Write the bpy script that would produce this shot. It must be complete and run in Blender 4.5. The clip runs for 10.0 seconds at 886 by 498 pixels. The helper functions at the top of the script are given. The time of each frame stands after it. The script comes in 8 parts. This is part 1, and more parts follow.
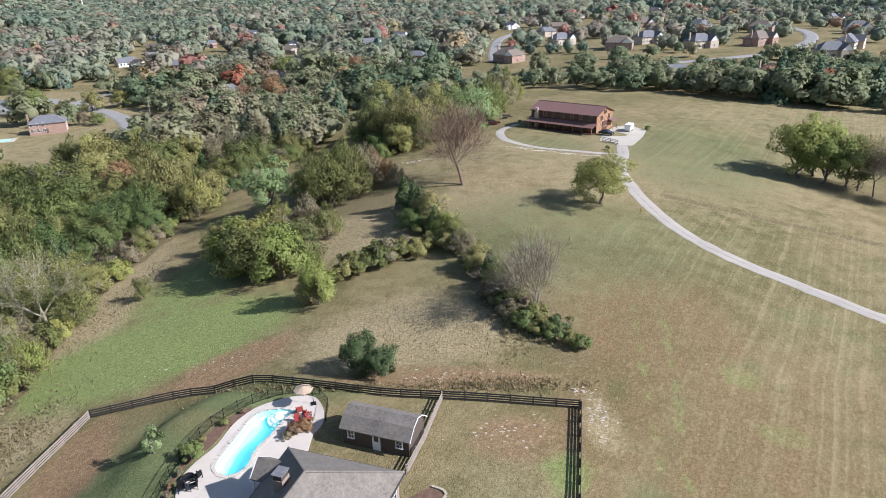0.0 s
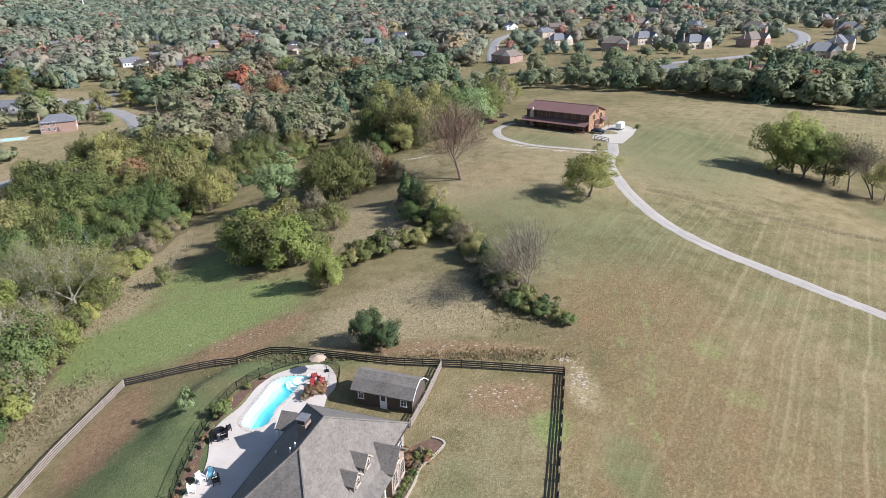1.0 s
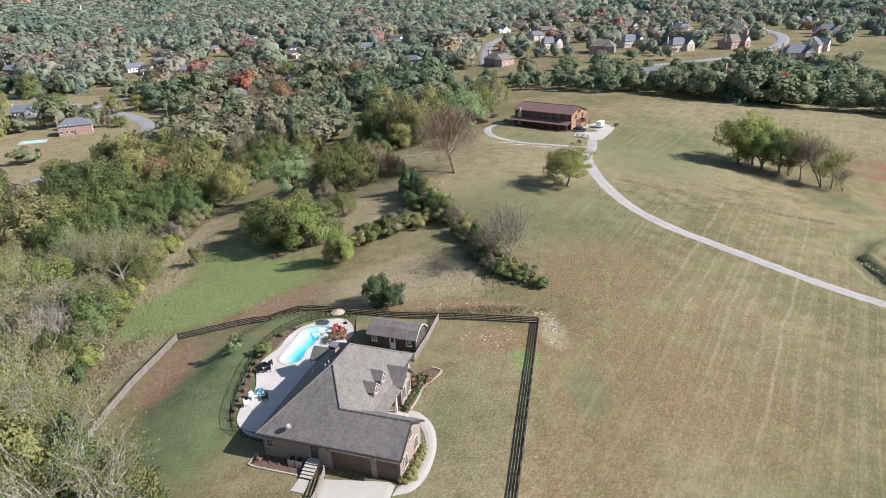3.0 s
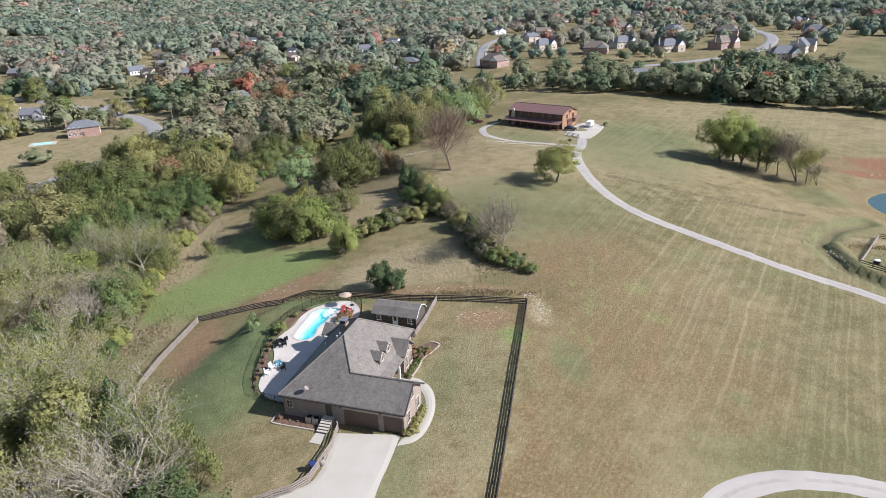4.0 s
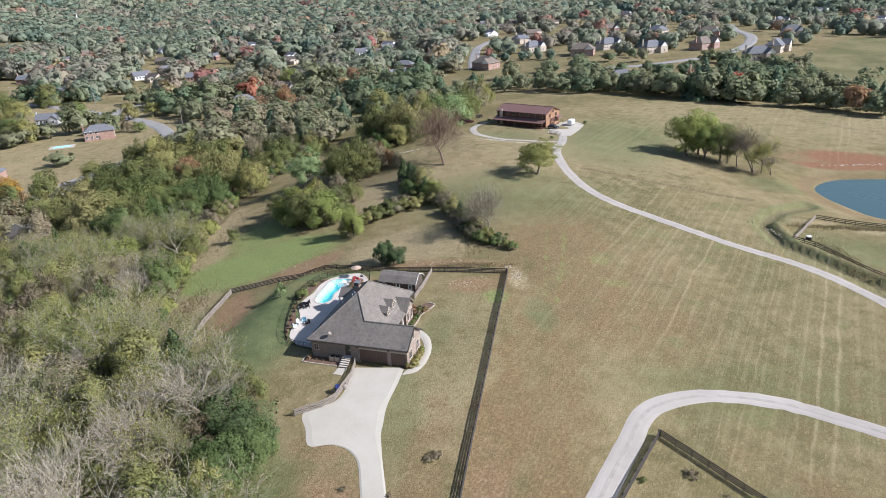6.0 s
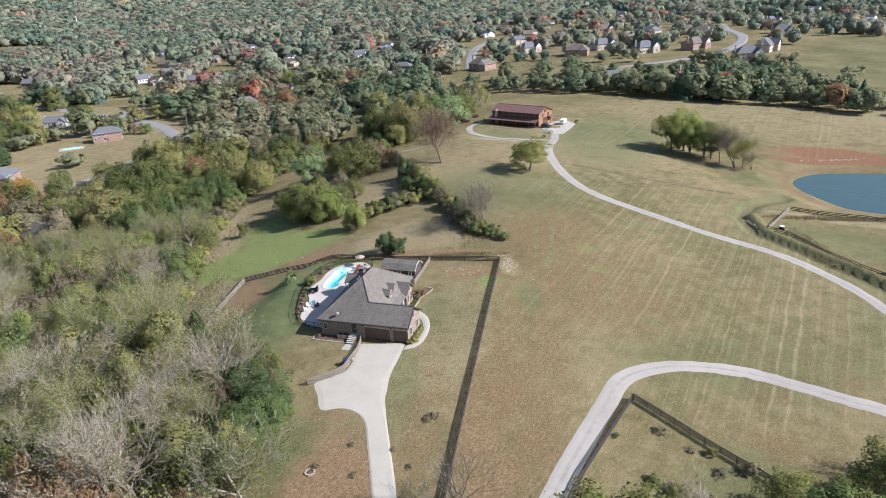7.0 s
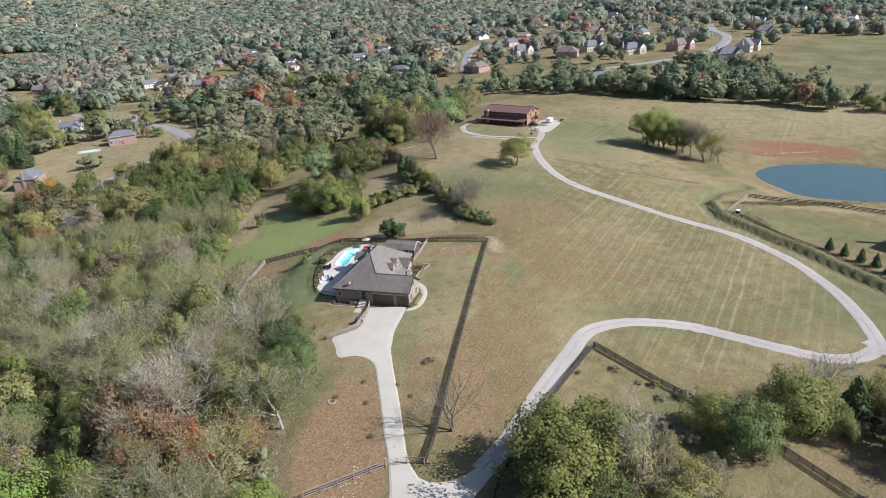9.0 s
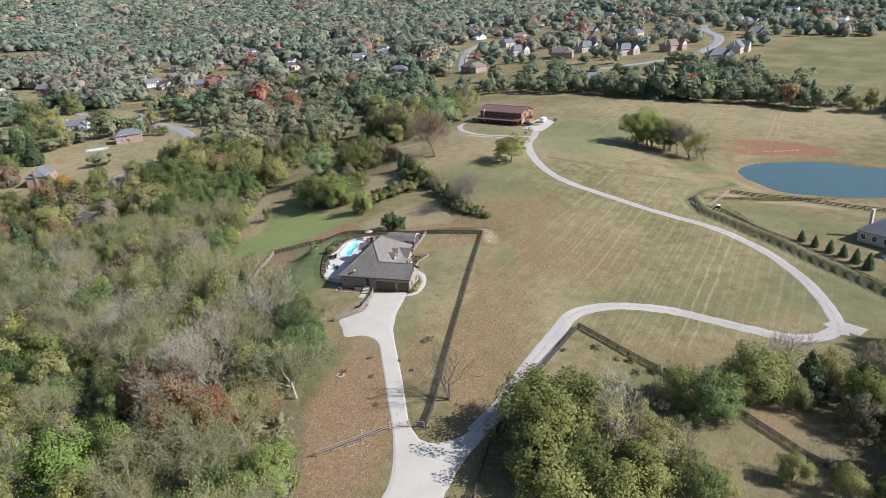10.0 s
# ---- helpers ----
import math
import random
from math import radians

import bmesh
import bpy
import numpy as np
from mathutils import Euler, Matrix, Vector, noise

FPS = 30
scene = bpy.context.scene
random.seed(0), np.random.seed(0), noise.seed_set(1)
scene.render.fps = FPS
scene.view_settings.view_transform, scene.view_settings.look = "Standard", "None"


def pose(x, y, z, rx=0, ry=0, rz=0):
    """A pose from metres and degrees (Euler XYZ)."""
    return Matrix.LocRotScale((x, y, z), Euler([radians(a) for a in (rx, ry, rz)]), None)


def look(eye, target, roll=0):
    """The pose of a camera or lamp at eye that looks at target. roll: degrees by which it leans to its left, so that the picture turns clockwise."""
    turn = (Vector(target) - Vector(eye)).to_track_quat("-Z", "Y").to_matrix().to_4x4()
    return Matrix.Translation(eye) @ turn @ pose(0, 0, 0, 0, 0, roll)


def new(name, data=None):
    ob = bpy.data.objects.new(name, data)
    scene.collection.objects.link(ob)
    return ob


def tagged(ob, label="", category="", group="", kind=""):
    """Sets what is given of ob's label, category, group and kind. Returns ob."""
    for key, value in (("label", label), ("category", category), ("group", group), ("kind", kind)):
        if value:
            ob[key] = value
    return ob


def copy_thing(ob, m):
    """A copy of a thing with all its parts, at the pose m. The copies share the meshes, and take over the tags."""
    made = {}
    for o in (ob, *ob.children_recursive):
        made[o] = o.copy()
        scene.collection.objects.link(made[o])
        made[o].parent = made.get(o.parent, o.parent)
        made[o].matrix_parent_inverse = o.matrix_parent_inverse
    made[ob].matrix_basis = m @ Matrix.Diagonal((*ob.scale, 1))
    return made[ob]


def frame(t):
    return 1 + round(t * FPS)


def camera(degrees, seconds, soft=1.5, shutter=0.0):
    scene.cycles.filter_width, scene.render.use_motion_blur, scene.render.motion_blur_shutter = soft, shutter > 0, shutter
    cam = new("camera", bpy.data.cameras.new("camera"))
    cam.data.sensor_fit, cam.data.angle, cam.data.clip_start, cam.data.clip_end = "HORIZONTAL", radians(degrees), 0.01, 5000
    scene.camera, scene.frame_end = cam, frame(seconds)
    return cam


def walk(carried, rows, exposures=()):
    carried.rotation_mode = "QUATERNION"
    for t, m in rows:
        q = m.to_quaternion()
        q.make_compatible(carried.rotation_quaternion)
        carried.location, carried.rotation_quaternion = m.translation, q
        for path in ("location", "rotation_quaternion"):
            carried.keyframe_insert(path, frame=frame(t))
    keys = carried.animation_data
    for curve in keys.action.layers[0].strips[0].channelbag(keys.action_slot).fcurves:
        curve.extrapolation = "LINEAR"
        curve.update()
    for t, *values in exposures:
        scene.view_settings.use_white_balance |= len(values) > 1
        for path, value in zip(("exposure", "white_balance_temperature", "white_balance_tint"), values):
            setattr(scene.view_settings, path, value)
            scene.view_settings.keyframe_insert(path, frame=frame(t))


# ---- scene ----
cam = camera(67.9, 10.0, 0.65)

PATH = [
    (0, (14.971, -26.189, 44.013), (14.807, -16.917, 40.270), -1.66),
    (0.5, (15.036, -30.776, 44.854), (14.875, -21.508, 41.102), -1.61),
    (1, (15.097, -35.379, 45.608), (14.944, -26.110, 41.857), -1.63),
    (1.5, (15.154, -40.063, 46.347), (15.011, -30.793, 42.600), -1.69),
    (2, (15.208, -44.873, 47.116), (15.078, -35.600, 43.376), -1.78),
    (2.5, (15.264, -49.833, 47.947), (15.149, -40.557, 44.213), -1.89),
    (3, (15.324, -54.950, 48.851), (15.226, -45.672, 45.122), -2.00),
    (3.5, (15.396, -60.219, 49.829), (15.313, -50.939, 46.103), -2.13),
    (4, (15.483, -65.622, 50.870), (15.415, -56.342, 47.146), -2.26),
    (4.5, (15.589, -71.135, 51.957), (15.536, -61.854, 48.233), -2.39),
    (5, (15.718, -76.727, 53.069), (15.678, -67.447, 49.344), -2.54),
    (5.5, (15.870, -82.369, 54.183), (15.841, -73.089, 50.457), -2.70),
    (6, (16.046, -88.030, 55.279), (16.025, -78.750, 51.552), -2.87),
    (6.5, (16.240, -93.684, 56.340), (16.225, -84.404, 52.613), -3.06),
    (7, (16.446, -99.314, 57.358), (16.435, -90.034, 53.633), -3.25),
    (7.5, (16.652, -104.912, 58.335), (16.644, -95.631, 54.613), -3.44),
    (8, (16.843, -110.484, 59.289), (16.838, -101.201, 55.571), -3.62),
    (8.5, (16.997, -116.052, 60.252), (16.996, -106.768, 56.536), -3.78),
    (9, (17.088, -121.657, 61.276), (17.094, -112.372, 57.560), -3.88),
    (9.5, (17.084, -127.363, 62.436), (17.102, -118.081, 58.716), -3.89),
    (10, (16.945, -133.260, 63.835), (16.983, -123.984, 60.100), -3.79),
]
walk(cam, [(t, look(eye, target, roll)) for t, eye, target, roll in PATH], [(0.0, 0.76, 5750.0, 16.0), (10.0, 0.66, 5750.0, 16.0)])

# ---- light ----
SUN_TURN, SUN_HIGH = radians(-13), radians(36)
toward = Vector((math.cos(SUN_HIGH) * math.cos(SUN_TURN), math.cos(SUN_HIGH) * math.sin(SUN_TURN), math.sin(SUN_HIGH)))
world = bpy.data.worlds.new("sky")
scene.world = world
world.use_nodes = True
sky = world.node_tree.nodes.new("ShaderNodeTexSky")
sky.sky_type, sky.sun_disc = "NISHITA", False
sky.sun_elevation, sky.sun_rotation = SUN_HIGH, radians(90) - SUN_TURN
sky.air_density, sky.dust_density = 1.2, 1.0
world.node_tree.links.new(sky.outputs[0], world.node_tree.nodes["Background"].inputs[0])
world.node_tree.nodes["Background"].inputs[1].default_value = 0.074
sun = new("sun", bpy.data.lights.new("sun", "SUN"))
sun.data.energy, sun.data.angle, sun.data.color = 5.0, radians(0.53), (1.0, 0.955, 0.88)
sun.matrix_world = look(toward * 200, (0, 0, 0))

# ---- materials ----
class Nodes:
    """Short hand for building one node material."""

    def __init__(self, name):
        self.m = bpy.data.materials.new(name)
        self.m.use_nodes = True
        self.t = self.m.node_tree
        self.p = self.t.nodes["Principled BSDF"]
        self.out = self.t.nodes["Material Output"]

    def add(self, kind, **values):
        n = self.t.nodes.new("ShaderNode" + kind)
        for k, v in values.items():
            n.inputs[k.replace("_", " ")].default_value = v
        return n

    def link(self, a, b):
        self.t.links.new(a, b)

    def place(self, world_space=False):
        if world_space:
            return self.add("NewGeometry").outputs["Position"]
        return self.add("TexCoord").outputs["Object"]

    def noise(self, scale, detail=3.0, at=None, rough=0.55, stretch=None):
        n = self.add("TexNoise", Scale=scale, Detail=detail, Roughness=rough)
        at = at or self.place()
        if stretch:
            mp = self.add("Mapping")
            mp.inputs["Scale"].default_value = stretch[:3]
            if len(stretch) > 3:
                mp.inputs["Rotation"].default_value = (0, 0, stretch[3])
            self.link(at, mp.inputs["Vector"])
            at = mp.outputs["Vector"]
        self.link(at, n.inputs["Vector"])
        return n.outputs["Fac"]

    def ramp(self, fac, stops):
        r = self.add("ValToRGB")
        e = r.color_ramp.elements
        while len(e) < len(stops):
            e.new(0.5)
        for el, (pos, col) in zip(e, stops):
            el.position, el.color = pos, (*col, 1) if len(col) == 3 else col
        self.link(fac, r.inputs["Fac"])
        return r.outputs["Color"]

    def span(self, fac, a, b, c=0.0, d=1.0):
        r = self.add("MapRange")
        for k, v in (("From Min", a), ("From Max", b), ("To Min", c), ("To Max", d)):
            r.inputs[k].default_value = v
        self.link(fac, r.inputs["Value"])
        return r.outputs["Result"]

    def math(self, op, a, b):
        n = self.add("Math")
        n.operation = op
        for i, v in enumerate((a, b)):
            if isinstance(v, (int, float)):
                n.inputs[i].default_value = v
            else:
                self.link(v, n.inputs[i])
        return n.outputs[0]

    def mix(self, fac, a, b, blend="MIX"):
        n = self.add("Mix")
        n.data_type, n.blend_type = "RGBA", blend
        for s, v in ((n.inputs[0], fac), (n.inputs[6], a), (n.inputs[7], b)):
            if isinstance(v, (int, float)):
                s.default_value = v
            elif isinstance(v, tuple):
                s.default_value = (*v, 1)
            else:
                self.link(v, s)
        return n.outputs[2]

    def bump(self, fac, strength, distance):
        b = self.add("Bump", Strength=strength, Distance=distance)
        self.link(fac, b.inputs["Height"])
        self.link(b.outputs["Normal"], self.p.inputs["Normal"])

    def done(self, colour=None, rough=0.8, metal=0.0):
        if isinstance(colour, tuple):
            self.p.inputs["Base Color"].default_value = (*colour, 1)
        elif colour is not None:
            self.link(colour, self.p.inputs["Base Color"])
        self.p.inputs["Roughness"].default_value = rough
        self.p.inputs["Metallic"].default_value = metal
        return self.m


def worn(name, a, b, scale=1.2, fine=14.0, rough=0.8, bump=0.3, depth=0.01, stretch=None, metal=0.0):
    """Two tones mixed by coarse and fine noise, with relief."""
    n = Nodes(name)
    big, small = n.noise(scale, 4, stretch=stretch), n.noise(fine, 3, stretch=stretch)
    k = n.math("ADD", n.math("MULTIPLY", big, 0.65), n.math("MULTIPLY", small, 0.35))
    col = n.mix(n.span(k, 0.3, 0.7), a, b)
    if bump:
        n.bump(small, bump, depth)
    return n.done(col, rough, metal)


def brickwork(name, a, b, mortar):
    n = Nodes(name)
    t = n.add("TexBrick", Scale=1.0, Mortar_Size=0.012, Brick_Width=0.23, Row_Height=0.085, Bias=0.0)
    t.inputs["Color1"].default_value, t.inputs["Color2"].default_value, t.inputs["Mortar"].default_value = (*a, 1), (*b, 1), (*mortar, 1)
    c = n.add("SeparateXYZ")
    n.link(n.place(), c.inputs[0])
    v = n.add("CombineXYZ")
    n.link(n.math("ADD", c.outputs[0], c.outputs[1]), v.inputs[0])
    n.link(c.outputs[2], v.inputs[1])
    n.link(v.outputs[0], t.inputs["Vector"])
    col = n.mix(n.span(n.noise(0.9, 4), 0.35, 0.7, 0.0, 0.5), t.outputs["Color"], tuple(v * 0.75 for v in b))
    n.bump(t.outputs["Fac"], 0.4, -0.006)
    return n.done(col, 0.85)


def shingles(name, a, b, scale=1.0):
    n = Nodes(name)
    at = n.place()
    blotch = n.noise(0.35, 3, at)
    tab = n.add("TexVoronoi", Scale=4.2)
    mp = n.add("Mapping")
    mp.inputs["Scale"].default_value = (1.0, 1.0, 2.2)
    n.link(at, mp.inputs["Vector"])
    n.link(mp.outputs["Vector"], tab.inputs["Vector"])
    grey = n.add("RGBToBW")
    n.link(tab.outputs["Color"], grey.inputs[0])
    streak = n.noise(1.0, 4, at, stretch=(1.2, 1.2, 0.25))
    k = n.math("ADD", n.math("MULTIPLY", grey.outputs[0], 0.26), n.math("ADD", n.math("MULTIPLY", blotch, 0.3), n.math("MULTIPLY", streak, 0.35)))
    col = n.mix(n.span(k, 0.22, 0.66), a, b)
    n.bump(n.noise(18, 2, at), 0.5, 0.02)
    return n.done(col, 0.9)


def leafy(name, stops, island=0.26, source="object", seen_through=0.40):
    """Leaves: a hue for each tree, and small changes from clump to clump."""
    n = Nodes(name)
    if source == "object":
        pick = n.add("ObjectInfo").outputs["Random"]
    else:
        a = n.add("Attribute")
        a.attribute_name = source
        pick = a.outputs["Fac"]
    col = n.ramp(pick, stops)
    isl = n.add("NewGeometry").outputs["Random Per Island"]
    hs = n.add("HueSaturation")
    n.link(n.span(isl, 0, 1, 0.485, 0.515), hs.inputs["Hue"])
    n.link(n.span(isl, 0, 1, 1 - island, 1 + island), hs.inputs["Value"])
    n.link(col, hs.inputs["Color"])
    n.link(hs.outputs["Color"], n.p.inputs["Base Color"])
    n.p.inputs["Roughness"].default_value = 0.7
    n.p.inputs["Specular IOR Level"].default_value = 0.2
    tr = n.add("BsdfTranslucent")
    n.link(hs.outputs["Color"], tr.inputs["Color"])
    ms = n.add("MixShader")
    ms.inputs[0].default_value = seen_through
    n.link(n.p.outputs[0], ms.inputs[1])
    n.link(tr.outputs[0], ms.inputs[2])
    n.link(ms.outputs[0], n.out.inputs["Surface"])
    return n.m


def grounds():
    """Grass and soil: zones are stored with the sheet, broken up by noise at three scales."""
    n = Nodes("grass_and_soil")
    at = n.place(True)
    big, mid, fine = n.noise(0.035, 4, at), n.noise(0.3, 4, at), n.noise(2.6, 5, at, 0.7)
    tuft = n.noise(7.0, 3, at, 0.6)
    za, zb = n.add("Attribute"), n.add("Attribute")
    za.attribute_name, zb.attribute_name = "zone_a", "zone_b"
    sa, sb = n.add("SeparateColor"), n.add("SeparateColor")
    n.link(za.outputs["Color"], sa.inputs[0])
    n.link(zb.outputs["Color"], sb.inputs[0])
    wob = n.math("SUBTRACT", n.math("ADD", n.math("MULTIPLY", mid, 0.9), n.math("MULTIPLY", fine, 0.5)), 0.7)

    def zone(v, hard=0.55):
        return n.span(n.math("ADD", v, n.math("MULTIPLY", wob, 1.1)), 0.5 - hard / 2, 0.5 + hard / 2)

    big2, mid2, fine2 = n.span(big, 0.3, 0.7), n.span(mid, 0.28, 0.72), n.span(fine, 0.25, 0.75)
    k = n.math("ADD", n.math("MULTIPLY", big2, 0.44), n.math("ADD", n.math("MULTIPLY", mid2, 0.36), n.math("MULTIPLY", fine2, 0.20)))
    col = n.ramp(k, [(0.22, (0.100, 0.095, 0.037)), (0.48, (0.166, 0.137, 0.064)), (0.78, (0.262, 0.208, 0.110))])
    brown = n.ramp(fine2, [(0.15, (0.128, 0.086, 0.040)), (0.85, (0.240, 0.166, 0.084))])
    wander = n.add("Mapping")
    wander.vector_type = "TEXTURE"
    wander.inputs["Rotation"].default_value = (0, 0, math.atan2(0.94, 0.34))
    wander.inputs["Scale"].default_value = (2.6, 1, 1)
    n.link(at, wander.inputs["Vector"])
    patch = n.span(n.noise(0.24, 5, wander.outputs["Vector"], 0.65), 0.28, 0.62)
    col = n.mix(n.math("MULTIPLY", n.span(sb.outputs[0], 0.15, 0.75), patch), col, brown)
    straw = n.ramp(fine2, [(0.15, (0.185, 0.155, 0.078)), (0.8, (0.40, 0.32, 0.19))])
    col = n.mix(zone(sb.outputs[1], 0.7), col, straw)
    lawn = n.ramp(k, [(0.2, (0.052, 0.082, 0.031)), (0.75, (0.135, 0.155, 0.066))])
    green = zone(sa.outputs[0], 0.8)
    rough = n.span(green, 0.0, 1.0, 1.0, 0.45)
    col = n.mix(green, col, lawn)
    weed = n.ramp(fine2, [(0.15, (0.112, 0.162, 0.046)), (0.85, (0.235, 0.280, 0.092))])
    col = n.mix(zone(sb.outputs[2], 0.6), col, weed)
    soil = n.ramp(fine2, [(0.1, (0.145, 0.088, 0.046)), (0.6, (0.235, 0.150, 0.082)), (0.95, (0.35, 0.27, 0.17))])
    col = n.mix(zone(sa.outputs[1], 0.6), col, soil)
    litter = n.ramp(fine2, [(0.15, (0.085, 0.072, 0.038)), (0.85, (0.205, 0.165, 0.092))])
    col = n.mix(zone(sa.outputs[2], 0.5), col, litter)
    clay = n.ramp(fine2, [(0.15, (0.135, 0.058, 0.032)), (0.85, (0.30, 0.148, 0.086))])
    col = n.mix(zone(za.outputs["Alpha"], 0.5), col, clay)
    # fresh green patches in the pasture
    lush = n.span(n.noise(0.11, 3, at, 0.6), 0.60, 0.70, 0.0, 0.55)
    col = n.mix(n.math("MULTIPLY", lush, n.span(zb.outputs["Alpha"], 0.1, 0.6)), col, (0.135, 0.155, 0.060))
    # swaths of the mower: pale lines of uneven width and strength, aslant over the pasture
    sep = n.add("SeparateXYZ")
    n.link(at, sep.inputs[0])
    w = n.math("ADD", n.math("MULTIPLY", sep.outputs[0], 0.857), n.math("MULTIPLY", sep.outputs[1], -0.515))
    w = n.math("ADD", w, n.math("MULTIPLY", big, 3.0))
    one = n.add("CombineXYZ")
    n.link(w, one.inputs[0])
    row = n.noise(0.85, 2, one.outputs[0], 0.6)
    even = n.math("SINE", n.math("MULTIPLY", n.math("ADD", w, n.math("MULTIPLY", mid, 0.5)), 2 * math.pi / 2.7), 0)
    broad = n.noise(0.22, 1, one.outputs[0], 0.5)
    fade = n.math("MULTIPLY", zb.outputs["Alpha"], n.span(mid, 0.30, 0.55, 0.25, 1.0))
    col = n.mix(n.math("MULTIPLY", fade, n.span(row, 0.55, 0.67, 0.0, 0.54)), col, (0.385, 0.325, 0.19))
    col = n.mix(n.math("MULTIPLY", fade, n.span(row, 0.30, 0.44, 0.55, 0.0)), col, (0.150, 0.145, 0.070))
    col = n.mix(n.math("MULTIPLY", fade, n.span(broad, 0.40, 0.62, 0.0, 0.25)), col, (0.155, 0.160, 0.075))
    col = n.mix(n.math("MULTIPLY", fade, n.span(even, 0.55, 0.95, 0.0, 0.21)), col, (0.37, 0.31, 0.18))
    # matted tufts, pale blades and dark gaps between them
    drawn = n.add("Mapping")
    drawn.vector_type = "TEXTURE"
    drawn.inputs["Rotation"].default_value = (0, 0, math.atan2(0.857, 0.515))
    drawn.inputs["Scale"].default_value = (2.4, 1, 1)
    n.link(at, drawn.inputs["Vector"])
    speck = n.noise(2.9, 5, drawn.outputs["Vector"], 0.75)
    col = n.mix(n.math("MULTIPLY", rough, n.span(speck, 0.52, 0.70, 0.0, 0.52)), col, (0.37, 0.292, 0.16))
    col = n.mix(n.math("MULTIPLY", rough, n.span(speck, 0.32, 0.47, 0.58, 0.0)), col, (0.115, 0.092, 0.042))
    col = n.mix(n.math("MULTIPLY", rough, n.span(tuft, 0.3, 0.5, 0.50, 0.0)), col, (0.095, 0.080, 0.035))
    col = n.mix(n.math("MULTIPLY", rough, n.span(tuft, 0.55, 0.72, 0.0, 0.36)), col, (0.40, 0.33, 0.20))
    n.bump(n.math("ADD", tuft, n.math("MULTIPLY", fine, 1.5)), 0.8, 0.10)
    n.p.inputs["Specular IOR Level"].default_value = 0.1
    return n.done(col, 0.95)


GRASS = grounds()
CONCRETE = worn("concrete", (0.365, 0.333, 0.268), (0.445, 0.408, 0.338), 0.25, 5, 0.85, 0.15)
DARK_GRAVEL = worn("trodden_gravel", (0.245, 0.220, 0.185), (0.375, 0.342, 0.296), 0.6, 9.0, 0.95, 0.6, 0.03)
GRAVEL = worn("gravel", (0.285, 0.256, 0.218), (0.395, 0.360, 0.312), 0.15, 9.0, 0.95, 0.6, 0.03)
ASPHALT = worn("old_asphalt", (0.20, 0.190, 0.175), (0.275, 0.262, 0.242), 0.15, 4, 0.9, 0.3)
DECK = worn("pool_deck_concrete", (0.43, 0.385, 0.33), (0.53, 0.475, 0.41), 0.4, 6, 0.8, 0.1)
STONE = worn("pale_stone", (0.30, 0.255, 0.19), (0.50, 0.44, 0.345), 3, 12, 0.85, 0.5, 0.02)
COPING = worn("pale_coping_stone", (0.36, 0.32, 0.265), (0.56, 0.51, 0.44), 3, 12, 0.85, 0.3, 0.01)
MULCH = worn("bark_mulch", (0.07, 0.04, 0.025), (0.17, 0.10, 0.065), 2, 9, 0.95, 0.8, 0.04)
BRICK = brickwork("brown_brick", (0.190, 0.135, 0.103), (0.270, 0.205, 0.162), (0.36, 0.315, 0.265))
RED_BRICK = brickwork("red_brick", (0.27, 0.135, 0.095), (0.33, 0.185, 0.135), (0.42, 0.36, 0.3))
SHINGLE = shingles("grey_shingles", (0.088, 0.077, 0.065), (0.196, 0.174, 0.147))
SHINGLE_B = shingles("brown_shingles", (0.10, 0.08, 0.062), (0.19, 0.155, 0.125))
FAR_ROOF = shingles("slate_shingles", (0.085, 0.088, 0.095), (0.17, 0.172, 0.18))
RED_METAL = worn("red_metal_roof", (0.150, 0.082, 0.068), (0.195, 0.112, 0.093), 0.5, 8, 0.5, 0.1, 0.01, (6, 0.3, 0.3))
LOGS = worn("stained_logs", (0.24, 0.125, 0.062), (0.36, 0.205, 0.11), 0.8, 9, 0.6, 0.3, 0.02, (0.3, 0.3, 5))
# darker copy of the logs: shade of the lodge front put into the colour
DARK_SHADED_LOGS = worn("dark_shaded_logs", (0.065, 0.028, 0.021), (0.10, 0.045, 0.032), 0.8, 9, 0.6, 0.3, 0.02, (0.3, 0.3, 5))
# white house walls with part shade mixed into the colour as grey
SHADED_WHITE_SIDING = worn("white_siding_greyed_for_shade", (0.42, 0.41, 0.385), (0.52, 0.51, 0.48), 1, 9, 0.7, 0.1, 0.01, (0.3, 0.3, 6))
WHITE = worn("white_paint", (0.72, 0.71, 0.68), (0.82, 0.81, 0.78), 2, 15, 0.55, 0.05)
SIDING = worn("dark_brown_siding", (0.060, 0.045, 0.036), (0.095, 0.072, 0.058), 1, 9, 0.75, 0.2, 0.01, (0.3, 0.3, 6))
DOORS = worn("brown_garage_door", (0.10, 0.062, 0.045), (0.14, 0.09, 0.066), 1, 9, 0.6, 0.1)
BOARDS = worn("weathered_black_boards", (0.018, 0.015, 0.013), (0.065, 0.054, 0.046), 2, 20, 0.85, 0.3, 0.005, (0.4, 6, 6))
GREY_BOARDS = worn("weathered_grey_boards", (0.16, 0.13, 0.105), (0.36, 0.31, 0.26), 2, 20, 0.85, 0.3, 0.005, (0.4, 6, 6))
BARK = worn("bark", (0.085, 0.066, 0.05), (0.19, 0.155, 0.125), 1.5, 9, 0.95, 0.6, 0.03, (1, 1, 0.3))
PALE_BARK = worn("pale_bark", (0.25, 0.218, 0.158), (0.45, 0.398, 0.305), 0.8, 6, 0.9, 0.4, 0.02)
RED_TWIG = worn("reddish_twigs", (0.140, 0.094, 0.064), (0.215, 0.146, 0.100), 1.0, 6, 0.9, 0)
